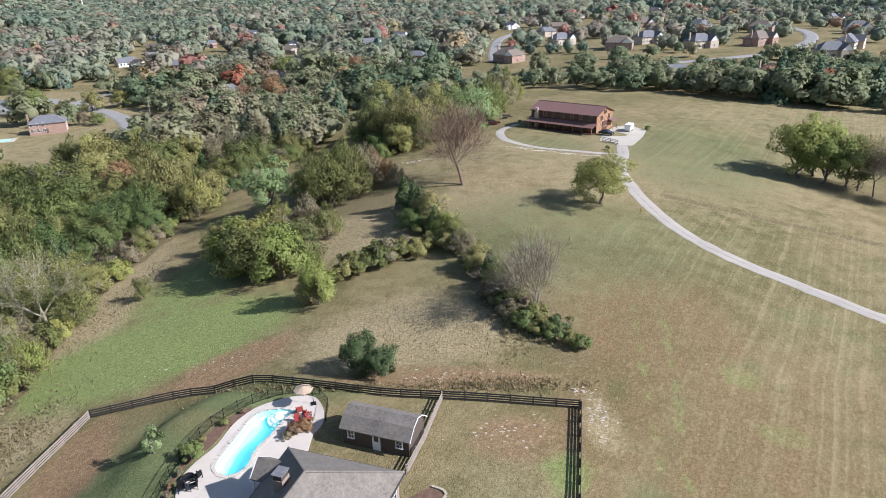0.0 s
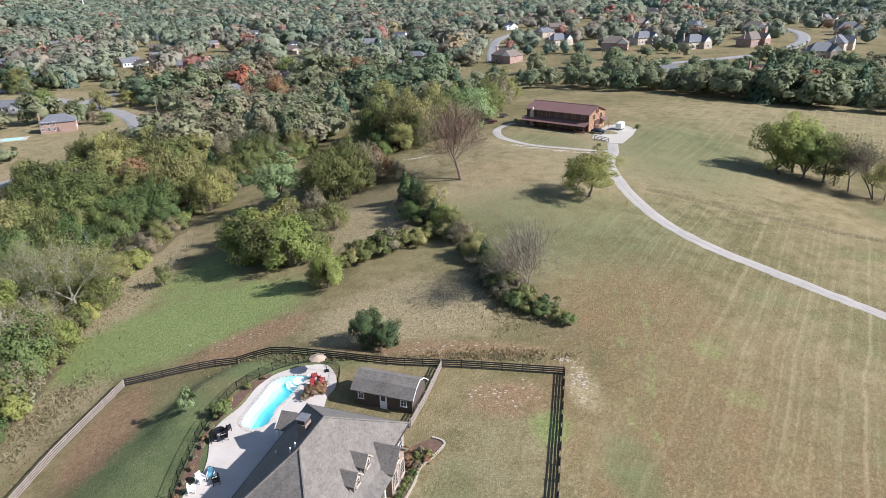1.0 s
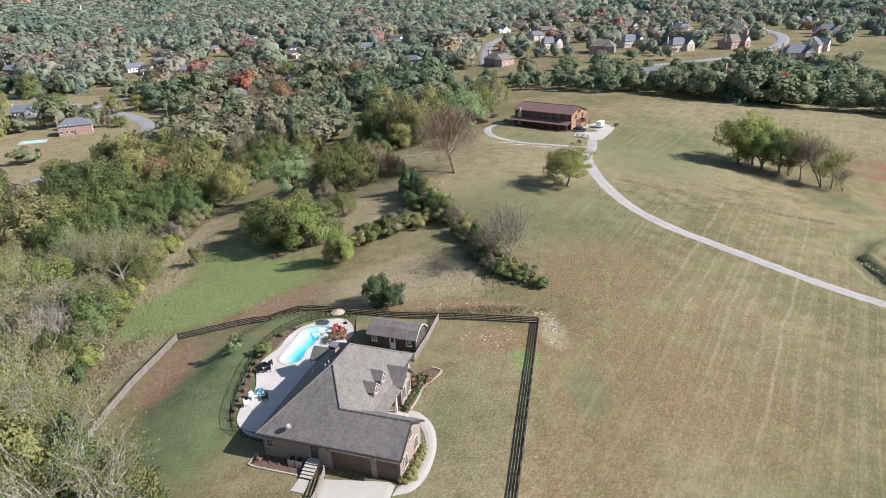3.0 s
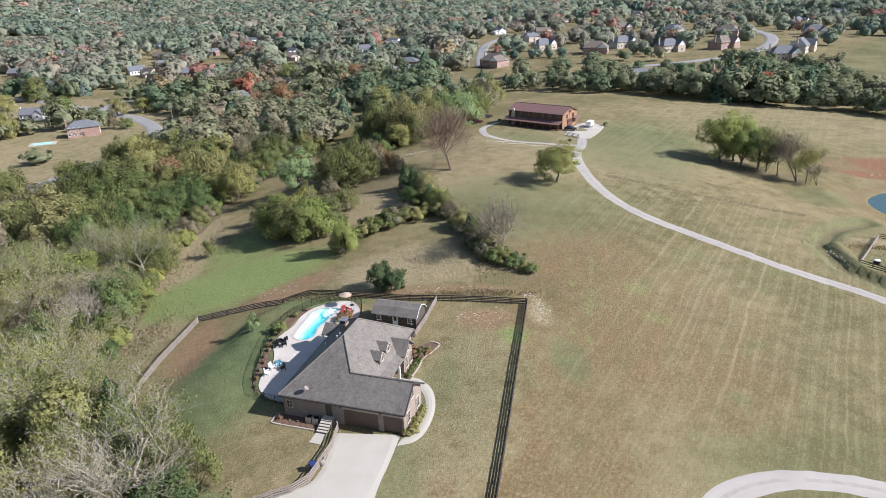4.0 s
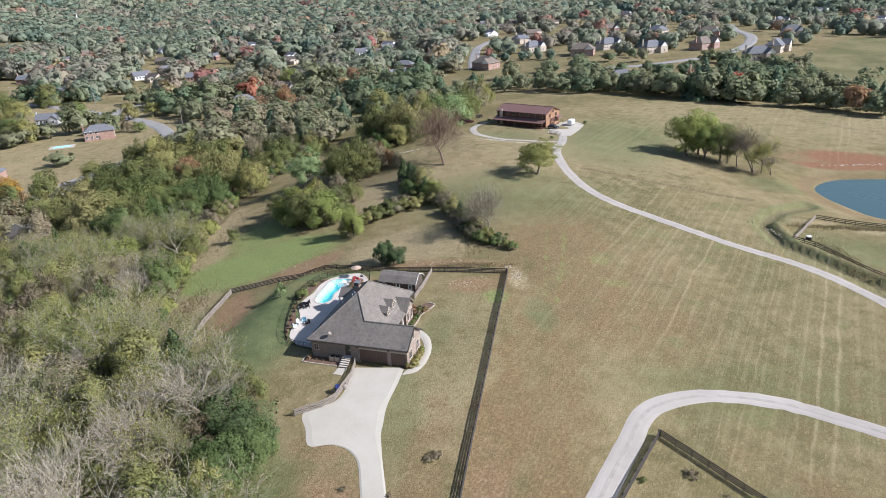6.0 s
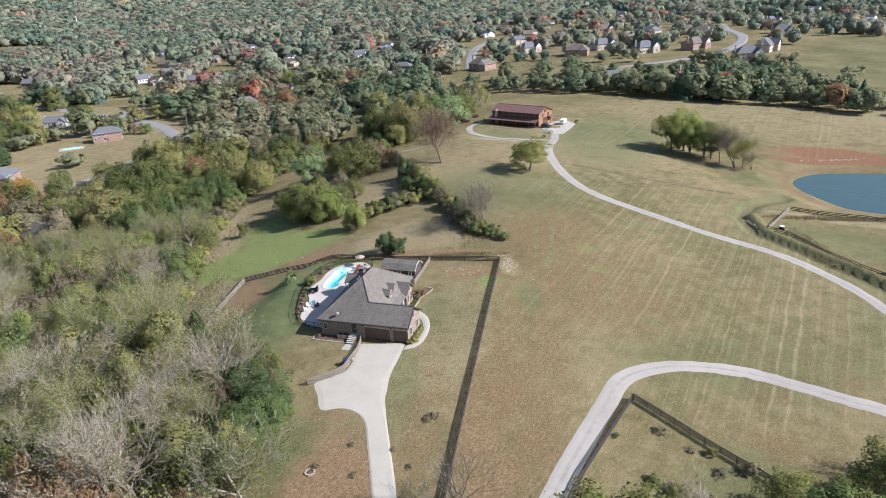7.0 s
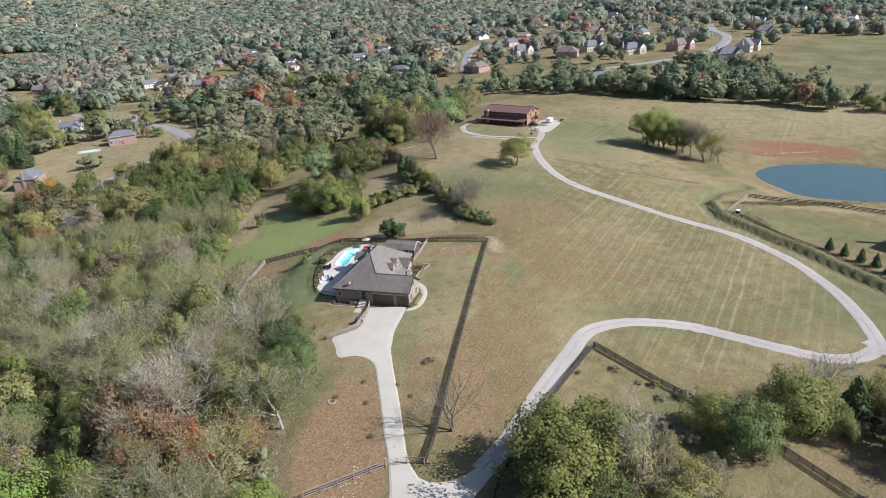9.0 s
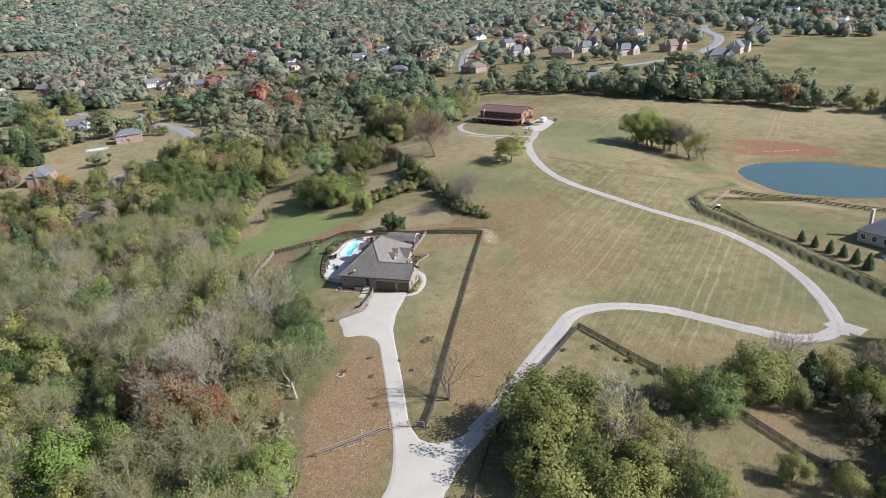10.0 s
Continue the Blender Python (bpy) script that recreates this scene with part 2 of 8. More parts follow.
TWIG = worn("grey_twigs", (0.14, 0.120, 0.082), (0.25, 0.215, 0.150), 1.0, 6, 0.9, 0)
BLACK_METAL = worn("black_metal", (0.015, 0.015, 0.016), (0.03, 0.03, 0.03), 2, 20, 0.5, 0, metal=0.6)
CHROME = worn("galvanised_metal", (0.5, 0.5, 0.5), (0.62, 0.62, 0.62), 2, 20, 0.4, 0, metal=0.9)
CANVAS = worn("tan_canvas", (0.33, 0.25, 0.175), (0.42, 0.325, 0.235), 2, 20, 0.85, 0.1)
RED_CLOTH = worn("red_cushions", (0.28, 0.035, 0.03), (0.38, 0.06, 0.05), 3, 20, 0.8, 0.1)
BLUE_CLOTH = worn("teal_cushions", (0.10, 0.26, 0.33), (0.14, 0.33, 0.42), 3, 20, 0.8, 0.1)
WHITE_PLASTIC = worn("white_plastic", (0.75, 0.75, 0.74), (0.82, 0.82, 0.81), 2, 20, 0.4, 0)
BLUE_PLASTIC = worn("navy_plastic", (0.02, 0.03, 0.11), (0.03, 0.045, 0.15), 2, 20, 0.45, 0)
POOL_FLOOR = worn("pool_plaster", (0.30, 0.78, 0.82), (0.37, 0.84, 0.87), 0.6, 5, 0.6, 0)
CAR_RED = worn("red_car_paint", (0.085, 0.012, 0.012), (0.10, 0.016, 0.016), 1, 9, 0.25, 0, metal=0.2)
CAR_DARK = worn("dark_car_paint", (0.012, 0.014, 0.018), (0.016, 0.018, 0.024), 1, 9, 0.25, 0, metal=0.2)
CAR_GREY = worn("silver_car_paint", (0.40, 0.41, 0.42), (0.46, 0.47, 0.48), 1, 9, 0.3, 0, metal=0.5)
RUBBER = worn("rubber", (0.02, 0.02, 0.02), (0.035, 0.035, 0.035), 3, 20, 0.85, 0)
TAN_WALL = worn("tan_render", (0.42, 0.35, 0.27), (0.52, 0.44, 0.35), 0.6, 8, 0.85, 0.1)
COURT = worn("green_court", (0.06, 0.24, 0.19), (0.09, 0.30, 0.24), 0.3, 6, 0.8, 0)


def glassy():
    n = Nodes("window_glass")
    n.p.inputs["Specular IOR Level"].default_value = 0.7
    return n.done((0.035, 0.042, 0.05), 0.08)


def water(name, colour, clear, rough, wave):
    n = Nodes(name)
    n.p.inputs["IOR"].default_value = 1.33
    n.p.inputs["Transmission Weight"].default_value = clear
    n.bump(n.noise(wave, 3, n.place(True)), 0.12, 0.05)
    return n.done(n.mix(n.noise(0.05, 3, n.place(True)), colour, tuple(v * 1.15 for v in colour)), rough)


GLASS = glassy()
POOL_WATER = water("pool_water", (0.80, 0.97, 1.0), 1.0, 0.03, 1.5)
POND_WATER = water("pond_water", (0.045, 0.082, 0.080), 0.0, 0.2, 0.8)

OLIVE = leafy("olive_leaves", [(0.0, (0.140, 0.165, 0.056)), (0.3, (0.205, 0.215, 0.074)), (0.6, (0.255, 0.250, 0.090)), (0.8, (0.295, 0.268, 0.112)), (1.0, (0.320, 0.308, 0.100))], 0.32)
GREEN = leafy("green_leaves", [(0.0, (0.104, 0.152, 0.050)), (0.5, (0.162, 0.205, 0.070)), (1.0, (0.228, 0.258, 0.083))], 0.34)
LIGHT_GREEN = leafy("pale_green_leaves", [(0.0, (0.235, 0.310, 0.135)), (1.0, (0.290, 0.355, 0.155))])
LIME = leafy("lime_green_leaves", [(0.0, (0.165, 0.245, 0.052)), (1.0, (0.215, 0.285, 0.066))])
PADDOCK = leafy("paddock_leaves", [(0.0, (0.172, 0.190, 0.054)), (0.5, (0.228, 0.235, 0.070)), (1.0, (0.280, 0.278, 0.082))], 0.34)
YELLOW = leafy("yellow_green_leaves", [(0.0, (0.223, 0.268, 0.075)), (0.6, (0.290, 0.312, 0.090)), (1.0, (0.354, 0.323, 0.103))])
GOLD = leafy("golden_leaves", [(0.0, (0.44, 0.27, 0.05)), (1.0, (0.40, 0.24, 0.05))])
RUST = leafy("rust_leaves", [(0.0, (0.290, 0.203, 0.117)), (0.5, (0.338, 0.203, 0.104)), (1.0, (0.262, 0.190, 0.131))])
RED = leafy("red_leaves", [(0.0, (0.388, 0.106, 0.055)), (1.0, (0.338, 0.094, 0.055))])
CEDAR = leafy("cedar_foliage", [(0.0, (0.062, 0.092, 0.036)), (1.0, (0.104, 0.138, 0.052))], 0.34, "object", 0.2)
DRY = leafy("dry_leaves", [(0.0, (0.262, 0.212, 0.135)), (0.5, (0.290, 0.250, 0.155)), (1.0, (0.222, 0.205, 0.120))], 0.32)
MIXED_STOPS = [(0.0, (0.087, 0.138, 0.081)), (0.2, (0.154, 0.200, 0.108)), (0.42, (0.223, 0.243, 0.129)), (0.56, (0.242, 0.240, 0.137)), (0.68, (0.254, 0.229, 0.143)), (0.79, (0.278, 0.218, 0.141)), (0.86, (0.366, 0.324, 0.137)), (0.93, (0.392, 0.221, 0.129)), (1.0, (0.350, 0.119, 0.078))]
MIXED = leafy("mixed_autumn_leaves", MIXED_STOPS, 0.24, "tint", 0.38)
# the mixed colours paled and greyed: haze put into the far leaves
HAZED_STOPS = [(a, (0.88 * c[0] + 0.044, 0.88 * c[1] + 0.048, 0.92 * c[2] + 0.054)) for a, c in MIXED_STOPS]
HAZED_MIXED = leafy("hazed_autumn_leaves", HAZED_STOPS, 0.16, "tint", 0.35)
STRAW_GREEN = leafy("feathery_yellow_leaves", [(0.0, (0.36, 0.33, 0.13)), (1.0, (0.42, 0.37, 0.16))], 0.3)
STRAW = leafy("straw", [(0.0, (0.215, 0.185, 0.095)), (1.0, (0.29, 0.24, 0.13))], 0.3, "tint", 0.45)

# ---- the land ----
HILLS = [
    (55, 180, 70, 9.15),
    (5, 10, 40, 6.95),
    (45, 90, 45, 4.57),
    (-130, 200, 120, -5.27),
    (-60, 50, 50, 1.08),
    (145, 110, 50, -3.99),
    (70, -40, 60, -1.29),
    (-20, -60, 60, 3.70),
    (260, 500, 180, 7.79),
    (-200, 500, 200, -9.11),
    (0, 350, 110, 2.37),
    (300, 100, 150, -2.33),
    (-250, -50, 150, -9.60),
    (20, 40, 25, 0.08),
    (95, 60, 30, 0.43),
    (12, 120, 32, 3.53),
    (110, 165, 30, -1.18),
]
# level pads: centre, inner and outer radius, height
PADS = [
    (1.5, 15.0, 17.0, 30.0, -0.05),
    (-5.5, 30.0, 11.0, 16.0, -0.05),
    (56.0, 168.0, 17.0, 36.0, 1.0),
]
POND = (158.0, 90.0, 33.0, 23.0, radians(-28), -9.2)


def pond_radius(x, y):
    """1 on the shore, less inside."""
    cx, cy, rx, ry, turn, _ = POND
    c, s = np.cos(turn), np.sin(turn)
    u, v = (x - cx) * c + (y - cy) * s, -(x - cx) * s + (y - cy) * c
    angle = np.arctan2(v, u)
    return np.hypot(u / rx, v / ry) / (1 + 0.05 * np.sin(3 * angle + 1) + 0.03 * np.sin(5 * angle))


def ease(v, a, b):
    k = np.clip((v - a) / (b - a), 0, 1)
    return k * k * (3 - 2 * k)


def land(x, y):
    """Height of the ground; works on arrays too."""
    x, y = np.asarray(x, float), np.asarray(y, float)
    z = np.full(np.broadcast(x, y).shape, -6.0)
    for cx, cy, wide, high in HILLS:
        z = z + high * np.exp(-((x - cx) ** 2 + (y - cy) ** 2) / (2 * wide * wide))
    for cx, cy, inner, outer, level in PADS:
        k = 1 - ease(np.hypot(x - cx, y - cy), inner, outer)
        z = z + (level - z) * k
    r = pond_radius(x, y)
    k = 1 - ease(r, 1.02, 1.35)
    z = z + (POND[5] + 0.3 - z) * k - 1.8 * (1 - ease(r, 0.75, 1.02))
    far = np.hypot(x, y)
    z = z + 130 * ease(far, 1500, 4000) * (0.8 + 0.2 * np.sin(np.arctan2(y, x) * 9 + 1.0))
    z = z + 0.12 * np.sin(x * 0.23 + 1.3 * np.sin(y * 0.11)) * np.sin(y * 0.19 + 0.7) * ease(far, 30, 60)
    return z


# ---- building helpers ----
class Shape:
    """Collects vertices and faces of one mesh."""

    def __init__(self):
        self.v, self.f = [], []

    def face(self, *pts):
        i = len(self.v)
        self.v += [tuple(p) for p in pts]
        self.f.append(tuple(range(i, i + len(pts))))
        return self

    def box(self, x0, y0, z0, x1, y1, z1, chamfer=0.0):
        i = len(self.v)
        self.v += [(x, y, z) for x in (x0, x1) for y in (y0, y1) for z in (z0, z1)]
        self.f += [tuple(i + k for k in q) for q in ((0, 1, 3, 2), (4, 6, 7, 5), (0, 4, 5, 1), (2, 3, 7, 6), (0, 2, 6, 4), (1, 5, 7, 3))]
        return self

    def prism(self, outline, z0, z1):
        n, i = len(outline), len(self.v)
        self.v += [(x, y, z0) for x, y in outline] + [(x, y, z1) for x, y in outline]
        self.f += [tuple(range(i + n - 1, i - 1, -1)), tuple(range(i + n, i + 2 * n))]
        self.f += [(i + k, i + (k + 1) % n, i + n + (k + 1) % n, i + n + k) for k in range(n)]
        return self

    def slab(self, pts, thick):
        """A tilted sheet with thickness, down from the given corners."""
        n, i = len(pts), len(self.v)
        self.v += [tuple(p) for p in pts] + [(p[0], p[1], p[2] - thick) for p in pts]
        self.f += [tuple(range(i, i + n)), tuple(range(i + 2 * n - 1, i + n - 1, -1))]
        self.f += [(i + k, i + n + k, i + n + (k + 1) % n, i + (k + 1) % n) for k in range(n)]
        return self

    def tube(self, pts, radii, sides=6):
        rings = []
        for k, (p, r) in enumerate(zip(pts, radii)):
            a = Vector(pts[min(k + 1, len(pts) - 1)]) - Vector(pts[max(k - 1, 0)])
            q = a.to_track_quat("Z", "Y") if a.length > 1e-6 else Vector((0, 0, 1)).to_track_quat("Z", "Y")
            rings.append(len(self.v))
            for s in range(sides):
                o = q @ Vector((r * math.cos(2 * math.pi * s / sides), r * math.sin(2 * math.pi * s / sides), 0))
                self.v.append(tuple(Vector(p) + o))
        for a, b in zip(rings, rings[1:]):
            self.f += [(a + s, a + (s + 1) % sides, b + (s + 1) % sides, b + s) for s in range(sides)]
        self.f.append(tuple(rings[0] + s for s in range(sides - 1, -1, -1)))
        self.f.append(tuple(rings[-1] + s for s in range(sides)))
        return self

    def lathe(self, profile, sides=12, at=(0, 0, 0)):
        i = len(self.v)
        for r, z in profile:
            self.v += [(at[0] + r * math.cos(2 * math.pi * s / sides), at[1] + r * math.sin(2 * math.pi * s / sides), at[2] + z) for s in range(sides)]
        for k in range(len(profile) - 1):
            self.f += [(i + k * sides + s, i + k * sides + (s + 1) % sides, i + (k + 1) * sides + (s + 1) % sides, i + (k + 1) * sides + s) for s in range(sides)]
        return self

    def mesh(self, name, mat, smooth=False):
        m = bpy.data.meshes.new(name)
        m.from_pydata(self.v, [], self.f)
        if mat:
            m.materials.append(mat)
        if smooth:
            m.polygons.foreach_set("use_smooth", [True] * len(m.polygons))
        m.update()
        return m


def thing(name, label, category, m=None, group="", kind=""):
    ob = tagged(new(name), label, category, group, kind)
    if m is not None:
        ob.matrix_basis = m
    return ob


def part(name, shape, mat, parent, label="", m=None, smooth=False):
    data = shape.mesh(name, mat, smooth) if isinstance(shape, Shape) else shape
    ob = new(name, data)
    ob.parent = parent
    if m is not None:
        ob.matrix_basis = m
    return tagged(ob, label)


def solid(name, shape, mat, label, category, m=None, kind="", group="", smooth=False):
    """A thing that is one mesh."""
    ob = tagged(new(name, shape.mesh(name, mat, smooth)), label, category, group, kind)
    if m is not None:
        ob.matrix_basis = m
    return ob


def smooth_line(pts, step):
    """A curve through the points, sampled about every step metres."""
    p = [Vector(q) for q in pts]
    p = [2 * p[0] - p[1]] + p + [2 * p[-1] - p[-2]]
    out = []
    for a, b, c, d in zip(p, p[1:], p[2:], p[3:]):
        n = max(1, round((c - b).length / step))
        for k in range(n):
            t = k / n
            out.append(0.5 * (2 * b + (c - a) * t + (2 * a - 5 * b + 4 * c - d) * t * t + (3 * b - a - 3 * c + d) * t**3))
    return out + [p[-2]]


def gz(x, y):
    return float(land(x, y))


def strip(name, left, right, mat, label, category="road", lift=0.07, across=6, kind="structure", wobble=0.0):
    """A paved strip between two edge lines, laid on the land."""
    rng = np.random.default_rng(len(name))
    s = Shape()
    n = len(left)
    for a, b in zip(left, right):
        e0, e1 = rng.normal(0, wobble, 2)
        for k in range(across + 1):
            t = k / across
            x, y = a[0] + (b[0] - a[0]) * t, a[1] + (b[1] - a[1]) * t
            if k == 0:
                x, y = x + e0, y + e0
            if k == across:
                x, y = x + e1, y + e1
            s.v.append((x, y, gz(x, y) + (lift if 0 < k < across else lift * 0.25)))
    w = across + 1
    s.f = [(r * w + k, r * w + k + 1, (r + 1) * w + k + 1, (r + 1) * w + k) for r in range(n - 1) for k in range(across)]
    return solid(name, s, mat, label, category, kind=kind)


def road(name, line, width, mat, label, step=2.0, lift=0.07, wobble=0.0):
    c = smooth_line([Vector((x, y)) for x, y in line], step)
    left, right = [], []
    for k, p in enumerate(c):
        d = c[min(k + 1, len(c) - 1)] - c[max(k - 1, 0)]
        side = Vector((-d.y, d.x)).normalized() * width / 2
        left.append(p + side)
        right.append(p - side)
    return strip(name, left, right, mat, label, lift=lift, wobble=wobble)


def inside(x, y, poly):
    """Whether points lie in a polygon; works on arrays."""
    x, y = np.asarray(x, float), np.asarray(y, float)
    hit = np.zeros(np.broadcast(x, y).shape, bool)
    for (ax, ay), (bx, by) in zip(poly, poly[1:] + poly[:1]):
        if ay != by:
            hit ^= ((ay > y) != (by > y)) & (x < (bx - ax) * (y - ay) / (by - ay) + ax)
    return hit


def blob(x, y, cx, cy, rx, ry, turn=0.0, soft=0.5):
    c, s = math.cos(radians(turn)), math.sin(radians(turn))
    d = np.hypot(((x - cx) * c + (y - cy) * s) / rx, (-(x - cx) * s + (y - cy) * c) / ry)
    return 1 - ease(d, 1 - soft, 1 + soft)


# ---- plan of the woods and the open land ----
WOOD = [(-6, -90), (-6, -60), (-7, -45), (-10, -32), (-15, -21), (-14, -9), (-25, 4), (-35, 13), (-41, 28), (-43, 44), (-48, 62), (-52, 88), (-49, 125), (-45, 149), (-39, 166), (-32, 184), (-29, 212), (-33, 255), (-60, 300), (-104, 262), (-108, 220), (-113, 190), (-108, 157), (-104, 118), (-96, 92), (-122, 78), (-150, 60), (-190, 30), (-190, -90)]
VILLAGE = [(-112, 150), (-150, 148), (-200, 185), (-245, 225), (-290, 270), (-330, 360), (-275, 415), (-205, 400), (-140, 320), (-104, 262), (-108, 220), (-113, 190), (-108, 157)]
FIELD = [(-29, 212), (-32, 184), (-39, 166), (-49, 125), (-53, 88), (-44, 44), (-43, 28), (-14, -9), (-6, -60), (-6, -90), (60, -120), (330, -60), (330, 95), (229, 169), (199, 197), (153, 223), (97, 261), (47, 296), (30, 246), (20, 205), (-8, 168), (-14, 190), (-18, 278), (-30, 275)]
NORTH_FIELD = [(212, 245), (224, 293), (279, 377), (340, 450), (480, 440), (480, 200), (300, 150), (245, 188), (226, 204)]
WEST_FIELD = [(-595, 835), (-510, 838), (-535, 1000), (-655, 1115), (-785, 1170), (-800, 1000)]
POOL_LINE = [(-3.9, 35.6), (-6.2, 35.5), (-7.8, 34.3), (-8.4, 31.4), (-9.2, 28.2), (-9.3, 26.2), (-8.1, 25.0), (-6.8, 25.1), (-5.9, 26.6), (-5.8, 28.8), (-4.9, 31.0), (-4.1, 33.2), (-3.4, 34.8)]


BERM = [(119, 86), (106.6, 79.5), (97.4, 69), (95.7, 56.3), (101, 45.8), (106, 35), (110, 21.4), (114, 8), (118, -6)]
DITCH = [(60, 107), (64, 104.5), (75.6, 98.5), (92.8, 91.6), (103, 87.5)]


def beside(x, y, line, wide):
    """1 on a line, 0 from a width away on."""
    d = np.full(np.shape(x), 1e9)
    for (ax, ay), (bx, by) in zip(line, line[1:]):
        t = np.clip(((x - ax) * (bx - ax) + (y - ay) * (by - ay)) / ((bx - ax) ** 2 + (by - ay) ** 2), 0, 1)
        d = np.minimum(d, np.hypot(x - ax - t * (bx - ax), y - ay - t * (by - ay)))
    return 1 - ease(d, wide * 0.4, wide * 1.2)


def spread(near0, near1, step, low, high, grow):
    """Grid lines: even between near0 and near1, then wider and wider."""
    mid = list(np.arange(near0, near1 + step / 2, step))
    up, d = [], step
    while (up[-1] if up else near1) < high:
        d *= grow
        up.append((up[-1] if up else near1) + d)
    dn, d = [], step
    while (dn[-1] if dn else near0) > low:
        d *= grow
        dn.append((dn[-1] if dn else near0) - d)
    return np.array(dn[::-1] + mid + up)


def make_ground():
    xs, ys = spread(-60, 130, 1.0, -4300, 4300, 1.06), spread(-75, 190, 1.0, -1500, 4400, 1.06)
    x, y = np.meshgrid(xs, ys, indexing="ij")
    z = land(x, y)
    wet = np.any([inside(x + a, y + b, POOL_LINE) for a in (-0.8, 0, 0.8) for b in (-0.8, 0, 0.8)], 0)
    z = np.where(wet, z - 1.9, z)
    z = z - 0.9 * beside(x, y, BERM, 2.2) + 0.7 * beside(x, y, [(a + 3.4, b) for a, b in BERM[2:]], 1.6) - 0.35 * beside(x, y, DITCH, 1.2)
    nx, ny = x.shape
    idx = np.arange(nx * ny).reshape(nx, ny)
    quads = np.stack([idx[:-1, :-1], idx[1:, :-1], idx[1:, 1:], idx[:-1, 1:]], -1).reshape(-1, 4)
    m = bpy.data.meshes.new("ground")
    m.from_pydata(np.stack([x, y, z], -1).reshape(-1, 3).tolist(), [], quads.tolist())
    m.materials.append(GRASS)
    m.polygons.foreach_set("use_smooth", [True] * len(m.polygons))
    top = np.maximum
    lawn = top.reduce([0.2 * blob(x, y, 18, 10, 8, 22, -12), 0.5 * blob(x, y, 14.2, 12, 3.0, 8, -8), 1.1 * blob(x, y, -17, 18, 8, 17), 0.85 * blob(x, y, -8, 39, 14, 4, 10), 0.55 * blob(x, y, 42, 158, 14, 9, -35), 0.62 * blob(x, y, 82, 150, 22, 38, -20), 0.6 * blob(x, y, 118, 48, 22, 10, -35), 0.55 * blob(x, y, 106, 0, 14, 20), 0.55 * blob(x, y, 35, 85, 26, 20), 0.5 * blob(x, y, 118, 105, 10, 8), 0.6 * blob(x, y, -9, -22, 5, 8), 0.5 * blob(x, y, 8, -9, 4, 12), 0.6 * blob(x, y, 33, 18, 3, 6), 0.42 * inside(x, y, NORTH_FIELD), 0.5 * blob(x, y, -22, 250, 10, 30), 0.5 * blob(x, y, 55, -36, 9, 12), 0.45 * blob(x, y, 70, -4, 30, 8), 0.62 * beside(x, y, BERM, 5.0)])
    soil = top.reduce([0.5 * (1 - ease(np.abs(pond_radius(x, y) - 1.07), 0.03, 0.13)), 0.85 * blob(x, y, -15.5, 50, 10, 4.5, 40), 0.95 * blob(x, y, -26.5, 29, 3.6, 11, 5), 1.0 * blob(x, y, -0.5, -41, 8, 19, -8), 0.75 * blob(x, y, 12, 42, 16, 3.0, -4), 0.7 * blob(x, y, 21, 30, 5, 4), 0.5 * blob(x, y, -2, -16, 5, 3), 0.5 * blob(x, y, 74, -44, 8, 6, 30), 0.5 * blob(x, y, 20, -30, 4, 16), 0.6 * blob(x, y, 146, 138, 12, 8)])
    # the litter round (76, -60) also darkens the paddock in place of tree shade
    litter = top(np.maximum(0.95 * inside(x, y, WOOD), ease(np.hypot(x, y), 1500, 1900)), top.reduce([0.62 * beside(x, y, BERM, 1.6), 1.0 * beside(x, y, DITCH, 1.5), 0.62 * blob(x, y, 76, -60, 18, 14), 0.8 * blob(x, y, 32, -48, 13, 14), 0.8 * blob(x, y, 24, 60, 5, 17, 25), 0.6 * blob(x, y, -20, 88, 11, 9), 0.7 * blob(x, y, -6, 112, 16, 8), 0.6 * blob(x, y, 112, 122, 12, 9, -35), 0.6 * blob(x, y, 62, -40, 6, 9)]))
    clay = top(1.15 * blob(x, y, 163, 133, 19, 9, -33), 0.8 * blob(x, y, 148, 128, 12, 4, -20))
    brown = top.reduce([1.0 * blob(x, y, 44.2, 62.5, 2.0, 4.5), 1.0 * blob(x, y, 44.1, 42.2, 2.2, 3.5), 1.0 * blob(x, y, 49.5, 37, 2.5, 2.0), 1.0 * blob(x, y, 36.1, 29.2, 2.0, 4.0), 1.0 * blob(x, y, 32.8, 34.2, 2.5, 4.0), 1.0 * blob(x, y, 41, 42, 13, 32, -8), 0.95 * blob(x, y, 35, 28, 11, 18), 0.8 * blob(x, y, 50, 20, 14, 16), 0.75 * blob(x, y, 75, -6, 20, 8), 1.0 * blob(x, y, 27, -12, 9, 28, -10), 0.85 * blob(x, y, 12.5, -18, 3, 14, -10), 0.55 * blob(x, y, 58, 35, 12, 16), 0.55 * blob(x, y, 24, 118, 14, 12), 0.6 * blob(x, y, 52, 142, 16, 4, -35), 0.75 * beside(x, y, DITCH, 1.5), 0.6 * beside(x, y, [(a + 4.5, b) for a, b in BERM[2:]], 2.0), 0.6 * blob(x, y, 105, 46, 4, 14, 25), 0.55 * blob(x, y, 60, -22, 11, 4, -40)])
